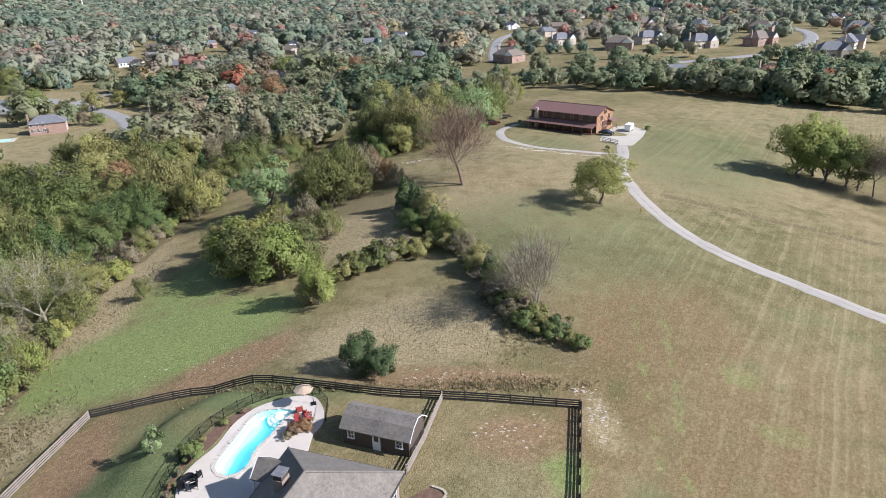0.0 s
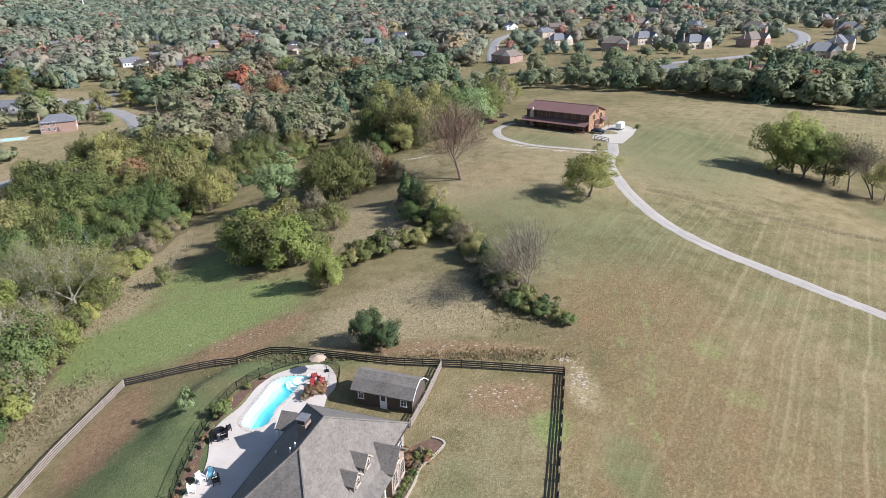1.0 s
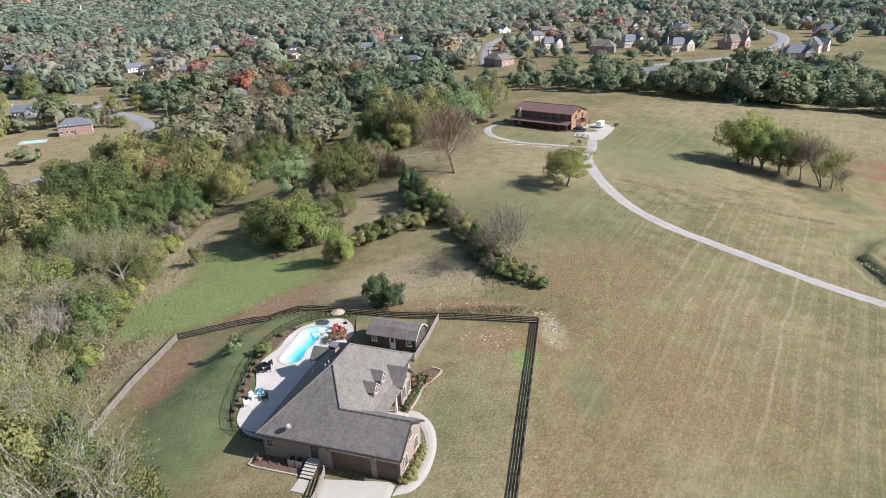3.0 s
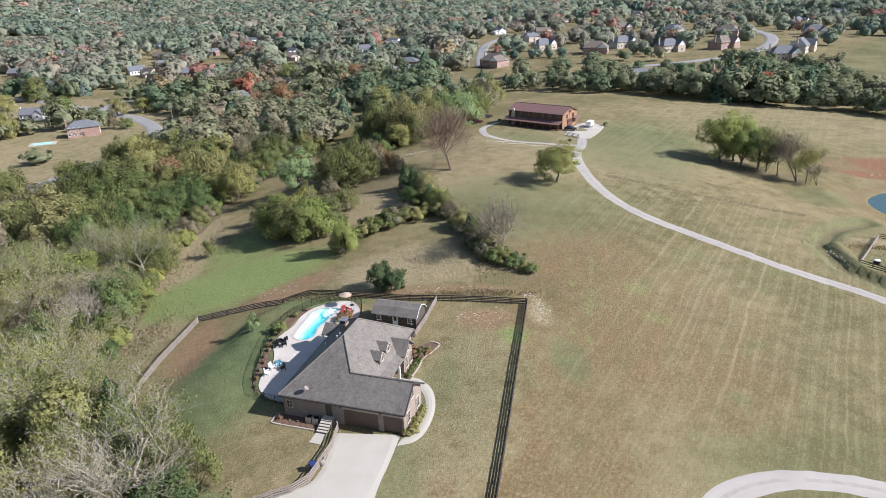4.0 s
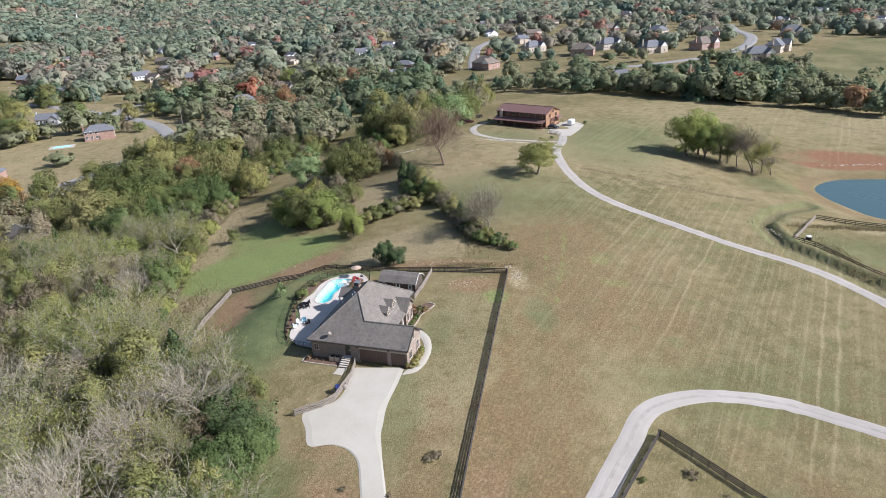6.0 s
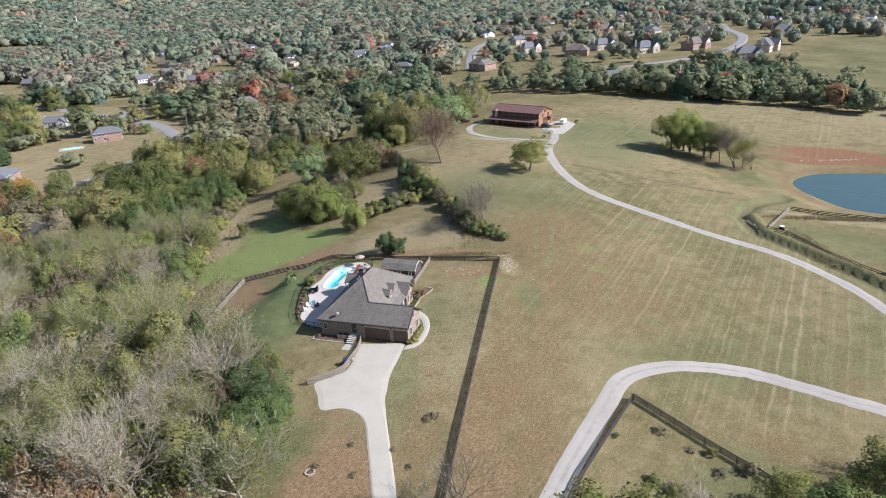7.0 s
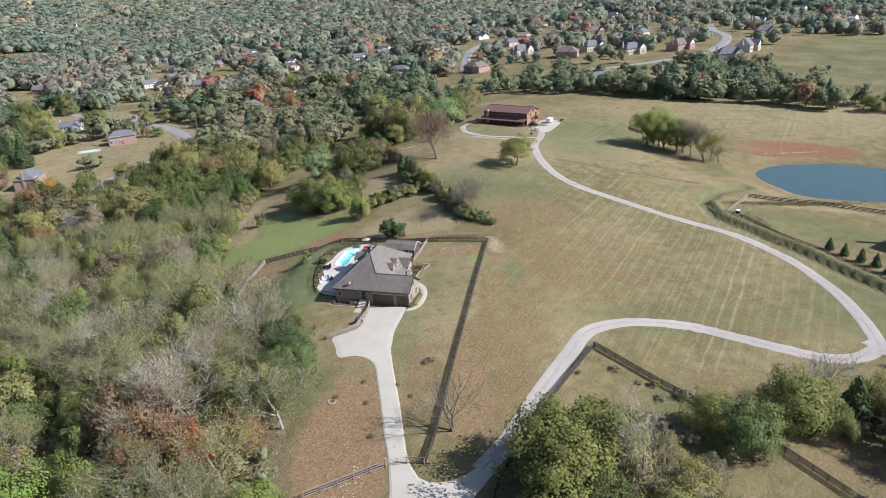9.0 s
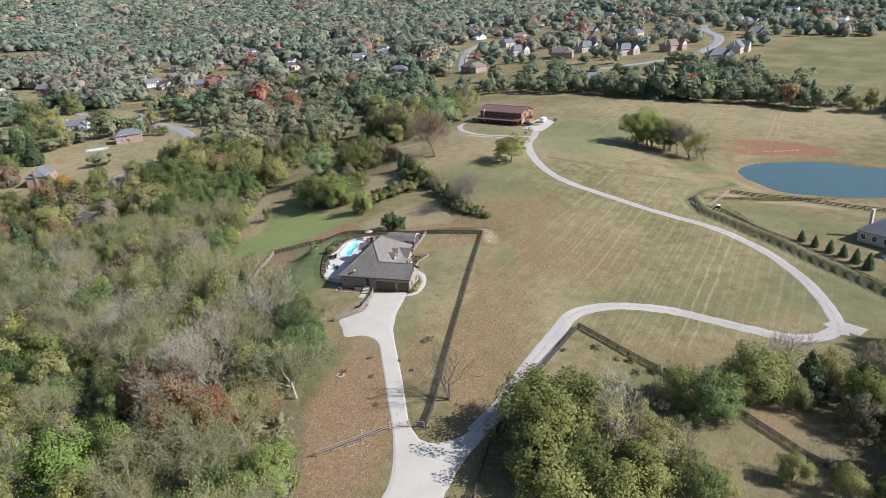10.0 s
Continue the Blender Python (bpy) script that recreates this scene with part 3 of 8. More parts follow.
    # the straw round (58, 136) also lightens that pasture in place of haze
    straw = top.reduce([0.44 * blob(x, y, 17, 8, 8, 24, -12), 0.50 * blob(x, y, 58, 136, 52, 44), 0.42 * blob(x, y, 150, 195, 60, 40), 0.5 * inside(x, y, VILLAGE), 0.85 * blob(x, y, 10, 55, 17, 11, 15), 0.85 * blob(x, y, -5, 95, 13, 12), 0.9 * blob(x, y, -46, 75, 5, 38, 5), 0.8 * blob(x, y, -38, 38, 5, 14), 0.75 * blob(x, y, 30.5, 33, 2, 5), 0.6 * blob(x, y, 200, 170, 40, 30), 0.6 * blob(x, y, 22, 104, 12, 18), 0.7 * blob(x, y, 125, 66, 22, 3, -22), 0.6 * blob(x, y, 400, 300, 60, 50)])
    weed = top.reduce([1.1 * blob(x, y, -30, 59, 21, 12, 32), np.maximum(0.44 * beside(x, y, [(36.5, 22), (38.0, 27.9), (43.0, 49.7), (46.5, 66)], 0.5), 0.42 * beside(x, y, [(34.4, 22.5), (38.5, 46.8), (41.8, 63.4)], 0.4)), 0.4 * blob(x, y, 50.2, 32.2, 3.2, 2.2), 0.4 * blob(x, y, 49.7, 43, 2.5, 3), 0.7 * blob(x, y, 25.5, 25, 2.6, 3), 0.7 * blob(x, y, -33, 80, 9, 16)])
    mown = top.reduce([0.75 * blob(x, y, 150, 190, 60, 50), 1.0 * blob(x, y, 78, 32, 30, 44), 0.8 * blob(x, y, 66, -14, 26, 7), 0.7 * blob(x, y, 75, 80, 30, 25), 0.8 * blob(x, y, 44, 158, 12, 9), 0.5 * blob(x, y, 90, 160, 30, 40), 0.3 * blob(x, y, 40, 5, 14, 30)])
    for name, rgba in (("zone_a", (lawn, soil, litter, clay)), ("zone_b", (brown, straw, weed, mown))):
        a = m.attributes.new(name, "FLOAT_COLOR", "POINT")
        a.data.foreach_set("color", np.stack(rgba, -1).astype(np.float32).ravel())
    m.update()
    return tagged(new("ground", m), "autumn pasture of dry grass, lawn and bare reddish soil", "ground", kind="structure")


make_ground()

# ---- paving ----
TRACKS = [[(20.5, -45.5), (25.9, -38.4), (32.5, -27.2), (39.3, -16.4), (43.6, -9.6), (48.6, -6.3), (55.9, -4.6), (65.5, -5.8), (73.8, -10.2), (80.3, -14.5), (86.9, -17.8), (92.7, -17.9), (98.5, -15)],
          [(97.5, -17.5), (100.1, -10.9), (103.2, 2.7), (103.4, 16.4), (101.0, 30.0), (94.1, 43.5), (81.4, 55.6), (70.0, 68.8), (61.6, 78.6), (56.4, 90), (54.5, 101.2), (53.9, 113.9), (55.2, 128), (59.6, 142), (62.5, 155.5)]]
road("gravel_road", TRACKS[0], 3.2, GRAVEL, "pale gravel farm track between dry grass verges", 1.5, wobble=0.07)
road("gravel_road", TRACKS[1], 3.0, GRAVEL, "pale gravel farm track curving up to the lodge", 1.5, wobble=0.07)
road("gravel_road", [(102.3, -17.2), (100.8, -15.2), (99.0, -13.6), (97, -14.5)], 4.0, GRAVEL, "pale gravel track leading out of the pasture", 1.5, wobble=0.07)
road("gravel_loop", [(58.5, 143), (52.7, 145.6), (44.4, 150.2), (36.2, 155.8), (31, 163.8), (29.8, 172.3), (31.4, 181), (36.5, 188)], 2.6, GRAVEL, "narrow gravel loop round the lodge lawn", 1.5, wobble=0.05)
for line in TRACKS:
    road("track_middle", line, 0.75, DARK_GRAVEL, "darker trodden gravel between the wheel lines of the track", 1.5, lift=0.085, wobble=0.1)
LEFT = [(0.7, 1.4), (0.4, -3.4), (-0.9, -7.1), (-5.2, -9.1), (-4.4, -12.5), (-3.4, -15.8), (-0.4, -15.9), (1.9, -17), (3.5, -19.5), (4.3, -24.6), (5.3, -31.4), (6.1, -37.5), (6.8, -41.7), (7.4, -48.9), (7.1, -54.9), (6, -58.4), (3.0, -66), (-2, -75)]
RIGHT = [(8.9, 0.6), (7.9, -4.2), (7.1, -7.2), (6.6, -9.6), (6.4, -12.3), (6.2, -14.2), (6.4, -16.4), (6.6, -18.2), (6.8, -19.8), (7.7, -26), (8.5, -31.6), (9.2, -37.7), (10.0, -43), (12.0, -47.5), (15.5, -54.5), (15, -58.9), (13, -66), (9, -76)]


def paired(left, right, step):
    """Two edge lines resampled to the same number of points."""
    n = len(left)
    out = []
    for side in (left, right):
        p = [Vector(q) for q in side]
        p = [2 * p[0] - p[1]] + p + [2 * p[-1] - p[-2]]
        line = []
        for a, b, c, d in zip(p, p[1:], p[2:], p[3:]):
            for k in range(step):
                t = k / step
                line.append(0.5 * (2 * b + (c - a) * t + (2 * a - 5 * b + 4 * c - d) * t * t + (3 * b - a - 3 * c + d) * t**3))
        out.append(line + [p[-2]])
    return out


strip("driveway", *paired(LEFT, RIGHT, 5), CONCRETE, "pale concrete driveway widening before the garage", "driveway", across=12, lift=0.09)
strip("driveway_apron", *paired([(8.8, -43.5), (11.1, -46.1), (13.5, -47.5), (16.7, -47.1), (19.6, -45.2), (22.0, -42.6)], [(13.5, -58.5), (15.4, -57.6), (17.0, -54.2), (18.6, -51.3), (20.6, -48.4), (24.0, -43.6)], 4), CONCRETE, "pale concrete apron joining the gravel track", "driveway", across=10, lift=0.08)
strip("walkway", *paired([(8.6, -1.4), (10.8, -0.6), (12.3, 1.9), (13.15, 6.1), (12.75, 10.0), (11.2, 12.6), (9.9, 13.4)], [(9.1, -0.1), (10.6, 1.2), (11.4, 3.2), (11.95, 5.6), (11.6, 9.0), (10.3, 11.3), (9.2, 11.9)], 6), CONCRETE, "curved concrete path to the front porch", "path", across=3, lift=0.09)
LODGE_YARD = [(57.5, 160.5), (60.0, 168.5), (65.5, 178.5), (71, 181), (74.0, 172.5), (70.5, 163.5), (64.8, 153.6), (61.5, 153.5), (60.2, 158.0)]
solid("lodge_forecourt", Shape().prism(LODGE_YARD, 0.4, 1.08), CONCRETE, "bright concrete forecourt beside the lodge", "driveway", kind="structure")
road("village_road", [(-150, 120), (-147, 140), (-144, 157.4), (-141.9, 178), (-135, 200), (-130, 218), (-118, 236)], 7.0, ASPHALT, "grey asphalt road through the village", 4, 0.25)
road("village_road", [(-112, 232), (-122.6, 251), (-138.5, 285), (-159, 314), (-187, 340), (-218, 365), (-258, 395), (-330, 440)], 8.0, ASPHALT, "grey asphalt road curving past brick houses", 4, 0.3)
road("village_road", [(-190, 343), (-200, 360), (-199, 382), (-186, 410), (-170, 440)], 7.0, ASPHALT, "grey asphalt side road among trees", 4, 0.3)
road("village_road", [(205, 385), (230, 405), (263, 448), (293, 513), (313, 591), (350, 690)], 9.0, ASPHALT, "wide pale road in the far housing estate", 6, 0.5)
road("village_road", [(110, 372), (150, 368), (205, 385)], 7.0, ASPHALT, "pale street in the far housing estate", 6, 0.5)
road("village_road", [(45, 420), (50, 505), (62, 612), (90, 700)], 9.0, ASPHALT, "pale street between far houses", 6, 0.5)

# ---- pond ----
def make_pond():
    cx, cy, rx, ry, turn, level = POND
    s = Shape()
    pts = []
    for k in range(72):
        a = 2 * math.pi * k / 72
        r = 1.04 * (1 + 0.05 * math.sin(3 * a + 1) + 0.03 * math.sin(5 * a))
        u, v = rx * r * math.cos(a), ry * r * math.sin(a)
        pts.append((cx + u * math.cos(turn) - v * math.sin(turn), cy + u * math.sin(turn) + v * math.cos(turn), level))
    s.face(*pts)
    return solid("pond", s, POND_WATER, "still blue-green farm pond below a clay bank", "pond", kind="structure")


make_pond()

# ---- trees ----
def unit(v):
    return v / np.maximum(np.linalg.norm(v, axis=-1, keepdims=True), 1e-9)


def cards(at, normal, size, rng, slim=0.42, along=None):
    """Small leaf clumps: a four-cornered leaf at each place. Returns vertices, four to a leaf."""
    n = unit(normal)
    a = unit(np.cross(n, rng.normal(size=n.shape))) if along is None else unit(along + rng.normal(0, 0.3, n.shape))
    n = n if along is None else unit(np.cross(a, rng.normal(size=n.shape)))
    b = np.cross(n, a)
    size = np.broadcast_to(size, len(at))[:, None]
    k = rng.uniform(0.75, 1.25, (len(at), 4, 1))
    long, wide = a * size * 0.62, b * size * slim
    lift = n * size * rng.uniform(-0.15, 0.25, (len(at), 1))
    return np.stack([at - long * k[:, 0], at - wide * k[:, 1] + lift, at + long * k[:, 2], at + wide * k[:, 3] + lift], 1).reshape(-1, 3)


def card_mesh(name, verts, mat, tint=None, extra=None, lean=None, crisp=0.45):
    """A mesh of leaf cards, with an optional tint for each leaf, optional triangles, and the ways in which the leaves catch light."""
    faces = np.arange(len(verts)).reshape(-1, 4)
    m = bpy.data.meshes.new(name)
    if extra is not None:
        ev, ef, et = extra[:3]
        allf = faces.tolist() + (ef + len(verts)).tolist()
        verts = np.concatenate([verts, ev])
        if tint is not None:
            tint = np.concatenate([tint, et])
    else:
        allf = faces.tolist()
    m.from_pydata(verts.tolist(), [], allf)
    if tint is not None:
        a = m.attributes.new("tint", "FLOAT", "POINT")
        a.data.foreach_set("value", np.asarray(tint, np.float32))
    m.materials.append(mat)
    m.update()
    if lean is not None:
        q = verts[: len(faces) * 4].reshape(-1, 4, 3)
        flat = unit(np.cross(q[:, 2] - q[:, 0], q[:, 3] - q[:, 1]))
        soft = np.repeat(unit(0.70 * unit(lean) + crisp * flat + np.array([0, 0, 0.3])), 4, 0)
        if extra is not None:
            soft = np.concatenate([soft, extra[3]])
        m.polygons.foreach_set("use_smooth", np.ones(len(m.polygons), bool))
        m.normals_split_custom_set_from_vertices(soft)
    return m


def lobed(rng, rx, z0, z1, lobes, n, fill=0.42):
    """Points and ways of the leaves of an uneven crown built of many loose sprays, and the larger sprays' centres."""
    zc, rz = (z0 + z1) / 2, (z1 - z0) / 2
    k = lobes * 3
    c = unit(rng.normal(size=(k, 3)))
    c[:, 2] = np.where(c[:, 2] < -0.55, -c[:, 2] * rng.uniform(0.2, 1.0, k), c[:, 2])
    lean = rng.uniform(0, 2 * math.pi, 2)
    lump = 1 + 0.16 * np.sin(2 * np.arctan2(c[:, 1], c[:, 0]) + lean[0]) + 0.12 * np.sin(5 * c[:, 2] + 3 * np.arctan2(c[:, 1], c[:, 0]) + lean[1])
    c = c * (rng.uniform(0.35, 0.86, (k, 1)) ** 0.75) * lump[:, None]
    r = rng.uniform(0.5, 1.0, k) * fill * 0.82
    pick = rng.choice(k, n, p=r**2 / (r**2).sum())
    off = unit(rng.normal(size=(n, 3)) + 0.55 * unit(c[pick] + 0.001)) * (r[pick] * rng.random(n) ** 0.42)[:, None]
    p = c[pick] + off * np.array([1, 1, 0.8])
    way = unit(0.8 * unit(p + 0.001) + 0.35 * unit(off) + np.array([0, 0, 0.3]))
    scale = np.array([rx, rx, rz])
    return p * scale + np.array([0, 0, zc]), way, c[:lobes] * scale + np.array([0, 0, zc])


def limbs(shape, rng, ends, trunk_r, low, top, sides=6):
    """A tapered trunk and limbs that reach towards the given ends."""
    lean = rng.normal(0, 0.25, 2)
    line = [(0, 0, -0.4), (lean[0] * 0.3, lean[1] * 0.3, low * 0.5), (lean[0], lean[1], low), (lean[0] * 1.6, lean[1] * 1.6, (low + top) / 2), (lean[0] * 1.4, lean[1] * 1.4, top)]
    shape.tube(line, [trunk_r * 1.3, trunk_r, trunk_r * 0.8, trunk_r * 0.45, trunk_r * 0.12], sides + 2)
    for e in ends:
        t = rng.uniform(0.0, 0.5)
        z = low + (top - low) * t
        a = np.array([lean[0] * (1 + 0.6 * t), lean[1] * (1 + 0.6 * t), z])
        mid = (a + e) / 2 + np.array([0, 0, 0.12 * np.linalg.norm(e - a)]) + rng.normal(0, 0.2, 3)
        r = trunk_r * (0.5 - 0.3 * t)
        shape.tube([tuple(a), tuple(mid), tuple(e)], [r, r * 0.6, r * 0.18], sides - 1)


def twigs(shape, rng, start, way, length, radius, depth, spread_by, tips):
    """Branches that fork again and again, down to fine twigs."""
    p, w = np.array(start, float), unit(np.array(way, float))
    pts, n = [tuple(p)], 3 if depth > 1 else 2
    for k in range(n):
        w = unit(w + rng.normal(0, 0.16, 3) + np.array([0, 0, 0.06]))
        p = p + w * length / n
        pts.append(tuple(p))
        if depth > 0 and k < n - 1:
            side = unit(w + rng.normal(0, spread_by, 3))
            twigs(shape, rng, p, side, length * rng.uniform(0.5, 0.75), radius * 0.5, depth - 1, spread_by, tips)
    if depth > 0:
        shape.tube(pts, list(np.linspace(radius, radius * 0.45, len(pts))), 5 if depth > 2 else 3)
    else:
        a, b = np.array(pts[0]), np.array(pts[-1])
        o = np.cross(b - a, rng.normal(size=3))
        o = o / max(np.linalg.norm(o), 1e-6) * max(radius, 0.018)
        shape.face(a - o, a + o, b)
    if depth > 0:
        for _ in range(2 + (rng.random() < 0.4)):
            side = unit(w + rng.normal(0, spread_by, 3))
            twigs(shape, rng, p, side, length * rng.uniform(0.6, 0.85), radius * 0.5, depth - 1, spread_by, tips)
    else:
        tips.append(tuple(p))


def broadleaf(name, seed, rx, h, low, lobes, n, size, mat, label, bark=None, fill=0.42):
    rng = np.random.default_rng(seed)
    at, way, c = lobed(rng, rx, low, h, lobes, n, fill)
    root = thing(name, label, "tree")
    s = Shape()
    limbs(s, rng, c[: min(lobes, 9)], 0.028 * h, low + 0.1 * h, h * 0.85)
    part("trunk", s, bark or BARK, root)
    v = cards(at, way + rng.normal(0, 0.38, way.shape), rng.uniform(0.7, 1.3, n) * size, rng)
    part("crown", card_mesh("crown", v, mat, lean=way), None, root)
    return root


def brushy(name, seed, rx, h, low, lobes, n, size, mat, label, bark=None):
    """A tree of fine upright twigs with a thin veil of old leaves."""
    rng = np.random.default_rng(seed)
    at, way, c = lobed(rng, rx, low, h, lobes, n, 0.42)
    root = thing(name, label, "tree")
    s = Shape()
    limbs(s, rng, c[: min(lobes, 10)], 0.022 * h, low + 0.06 * h, h * 0.9, 5)
    part("trunk", s, bark or TWIG, root)
    k = int(n * 0.5)
    up = way * 0.8 + np.array([0, 0, 0.7])
    v = cards(at[:k], way[:k], rng.uniform(0.7, 1.4, k) * size * 2.6, rng, 0.06, up[:k])
    w = cards(at[k:], way[k:] + rng.normal(0, 0.5, way[k:].shape), rng.uniform(0.7, 1.3, n - k) * size, rng)
    part("crown", card_mesh("crown", np.concatenate([v, w]), mat, lean=way), None, root)
    return root


def bare(name, seed, h, mat, label, depth=4, leaves=0, leaf_mat=None, size=0.35, spread_by=0.55, radius=0.022, stems=1, spray=900):
    """A leafless or half-bare tree."""
    rng = np.random.default_rng(seed)
    root = thing(name, label, "tree")
    s, tips = Shape(), []
    for k in range(stems):
        lean = rng.normal(0, 0.12 if stems == 1 else 0.35, 2)
        top = np.array([lean[0], lean[1], 1.0]) * h * 0.27
        s.tube([(0, 0, -0.4), tuple(top * 0.5), tuple(top)], [h * radius * 1.3, h * radius, h * radius * 0.85], 7)
        for j in range(4 if stems == 1 else 3):
            a = 2 * math.pi * (j + rng.random() * 0.6) / 4
            twigs(s, rng, top * rng.uniform(0.75, 1.0), (0.75 * math.cos(a), 0.75 * math.sin(a), 0.8), h * 0.27, h * radius * 0.6, depth, spread_by, tips)
    t = np.array(tips)
    if spray:
        at = t[rng.integers(0, len(t), spray)] + rng.normal(0, h * 0.03, (spray, 3))
        out = unit(at - np.array([0, 0, h * 0.35])) + np.array([0, 0, 0.35])
        for q in cards(at, out, rng.uniform(0.6, 1.4, spray) * h * 0.085, rng, 0.022, out).reshape(-1, 4, 3):
            s.face(*q)
    part("trunk", s, mat, root)
    if leaves:
        at = t[rng.integers(0, len(t), leaves)] + rng.normal(0, h * 0.035, (leaves, 3))
        part("crown", card_mesh("crown", cards(at, rng.normal(size=(leaves, 3)) + [0, 0, 0.5], rng.uniform(0.7, 1.3, leaves) * size, rng), leaf_mat), None, root)
    return root


def conifer(name, seed, rx, h, n, size, mat, label):
    rng = np.random.default_rng(seed)
    root = thing(name, label, "tree")
    part("trunk", Shape().tube([(0, 0, -0.3), (0, 0, h * 0.5), (0, 0, h * 0.97)], [h * 0.022, h * 0.014, 0.02], 6), BARK, root)
    t = 1 - np.sqrt(rng.random(n))
    a = rng.uniform(0, 2 * math.pi, n)
    wavy = 1 + 0.22 * np.sin(a * 3 + seed) * np.sin(t * 14 + a) + rng.normal(0, 0.10, n)
    r = rx * (1 - t) ** 0.75 * np.minimum(1, (t + 0.05) * 9) ** 0.5 * wavy * rng.uniform(0.55, 1.0, n) ** 0.4
    at = np.stack([r * np.cos(a), r * np.sin(a), 0.15 + t * h], -1)
    way = np.stack([np.cos(a), np.sin(a), np.full(n, 0.45)], -1) + rng.normal(0, 0.5, (n, 3))
    part("crown", card_mesh("crown", cards(at, way, rng.uniform(0.7, 1.3, n) * size, rng), mat, lean=way), None, root)
    return root


def bush(name, seed, rx, h, n, size, mat, label):
    rng = np.random.default_rng(seed)
    at, way, c = lobed(rng, rx, -0.15 * h, h, 7, n, 0.5)
    at[:, 2] = np.abs(at[:, 2])
    root = thing(name, label, "shrub")
    s = Shape()
    for e in c[:5]:
        s.tube([(0, 0, -0.2), tuple(e * 0.5), tuple(np.maximum(e, [-9, -9, 0.2]))], [0.06 * h / 2, 0.04 * h / 2, 0.01], 4)
    part("branching_stem", s, BARK, root)
    part("foliage", card_mesh("foliage", cards(at, way + rng.normal(0, 0.4, way.shape), rng.uniform(0.7, 1.3, n) * size, rng), mat, lean=way), None, root)
    return root


PLACED = []


def stand(root, x, y, scale=1.0, turn=0.0, squash=1.0):
    """Set a tree or shrub on the land."""
    root.matrix_basis = pose(x, y, gz(x, y), 0, 0, turn) @ Matrix.Diagonal((scale, scale, scale * squash, 1))
    PLACED.append((x, y))
    return root


def again(root, x, y, scale=1.0, turn=0.0, mat=None, squash=1.0, label=""):
    """Another tree of the same shape, with leaves of its own where they differ."""
    s = root.scale
    ob = copy_thing(root, pose(x, y, gz(x, y), 0, 0, turn) @ Matrix.Diagonal((scale / s[0], scale / s[1], scale * squash / s[2], 1)))
    if mat:
        for c in ob.children:
            if c.name.startswith(("crown", "foliage")):
                c.material_slots[0].link, c.material_slots[0].material = "OBJECT", mat
    if label:
        ob["label"] = label
    PLACED.append((x, y))
    return ob


# trees that stand alone
stand(broadleaf("oak_tree", 3, 6.7, 9.8, 0.5, 26, 9500, 0.28, PADDOCK, "broad low-forking oak with yellowing green leaves in pasture", fill=0.43), 44.6, 100.4, 1.0)
stand(bare("bare_tree", 9, 13.0, RED_TWIG, "wide reddish-brown bare tree in dry grass", 5, 600, RUST, 0.15, 0.55, 0.016, 2, 2200), 17.4, 114.5, 1.4)
stand(broadleaf("maple_tree", 14, 5.6, 11.0, 0.6, 16, 5600, 0.34, LIGHT_GREEN, "round maple with pale green leaves"), -27, 119, 1.2)
stand(bare("bare_tree", 21, 11.0, TWIG, "fine-twigged bare grey tree at the end of a hedgerow", 4, 500, DRY, 0.14, 0.62, 0.011, 3, 2200), 26.2, 56.8, 1.2)
stand(bare("bare_tree", 5, 11.0, BARK, "slender dead tree beside the board fence", 3, 0, None, 0.3, 0.42, 0.013, 3, 120), 16.8, -36.9)
CEDAR_A = stand(broadleaf("cedar_tree", 31, 2.7, 5.6, -1.2, 16, 6500, 0.19, CEDAR, "dense dark green cedar in rough grass", fill=0.44), 3.0, 45.0, 1.0, 20)
again(CEDAR_A, 5.4, 43.0, 0.85, 140)
stand(conifer("cedar_tree", 37, 2.1, 6.8, 2600, 0.3, CEDAR, "pointed dark cedar in a hedgerow"), 5.0, 104.5, 1.05)

# grove above the pond
OAK_B = stand(broadleaf("grove_tree", 41, 5.8, 12.0, -0.6, 20, 9500, 0.31, YELLOW, "tall yellow-green tree in a pasture grove", fill=0.44), 101.5, 133.5, 1.3)
again(OAK_B, 106.5, 136.5, 1.3, 70)
again(OAK_B, 105.8, 130.5, 1.15, 130)
again(OAK_B, 110.8, 129.0, 1.08, 250, OLIVE)
HALF_B = stand(bare("thinning_tree", 43, 14.0, BARK, "thin half-bare tree in a pasture grove", 4, 4200, OLIVE, 0.30, 0.42, 0.013, 1, 500), 112.6, 127.0)
again(HALF_B, 114.4, 123.6, 0.95, 90, DRY)
again(HALF_B, 119.8, 117.6, 0.8, 200, OLIVE)
BARE_B = stand(bare("bare_tree", 47, 14.5, BARK, "leafless forked tree by the pond", 4, 260, DRY, 0.2, 0.40, 0.012, 2, 700), 117.6, 118.4)
again(BARE_B, 122.4, 116.2, 0.5, 40)

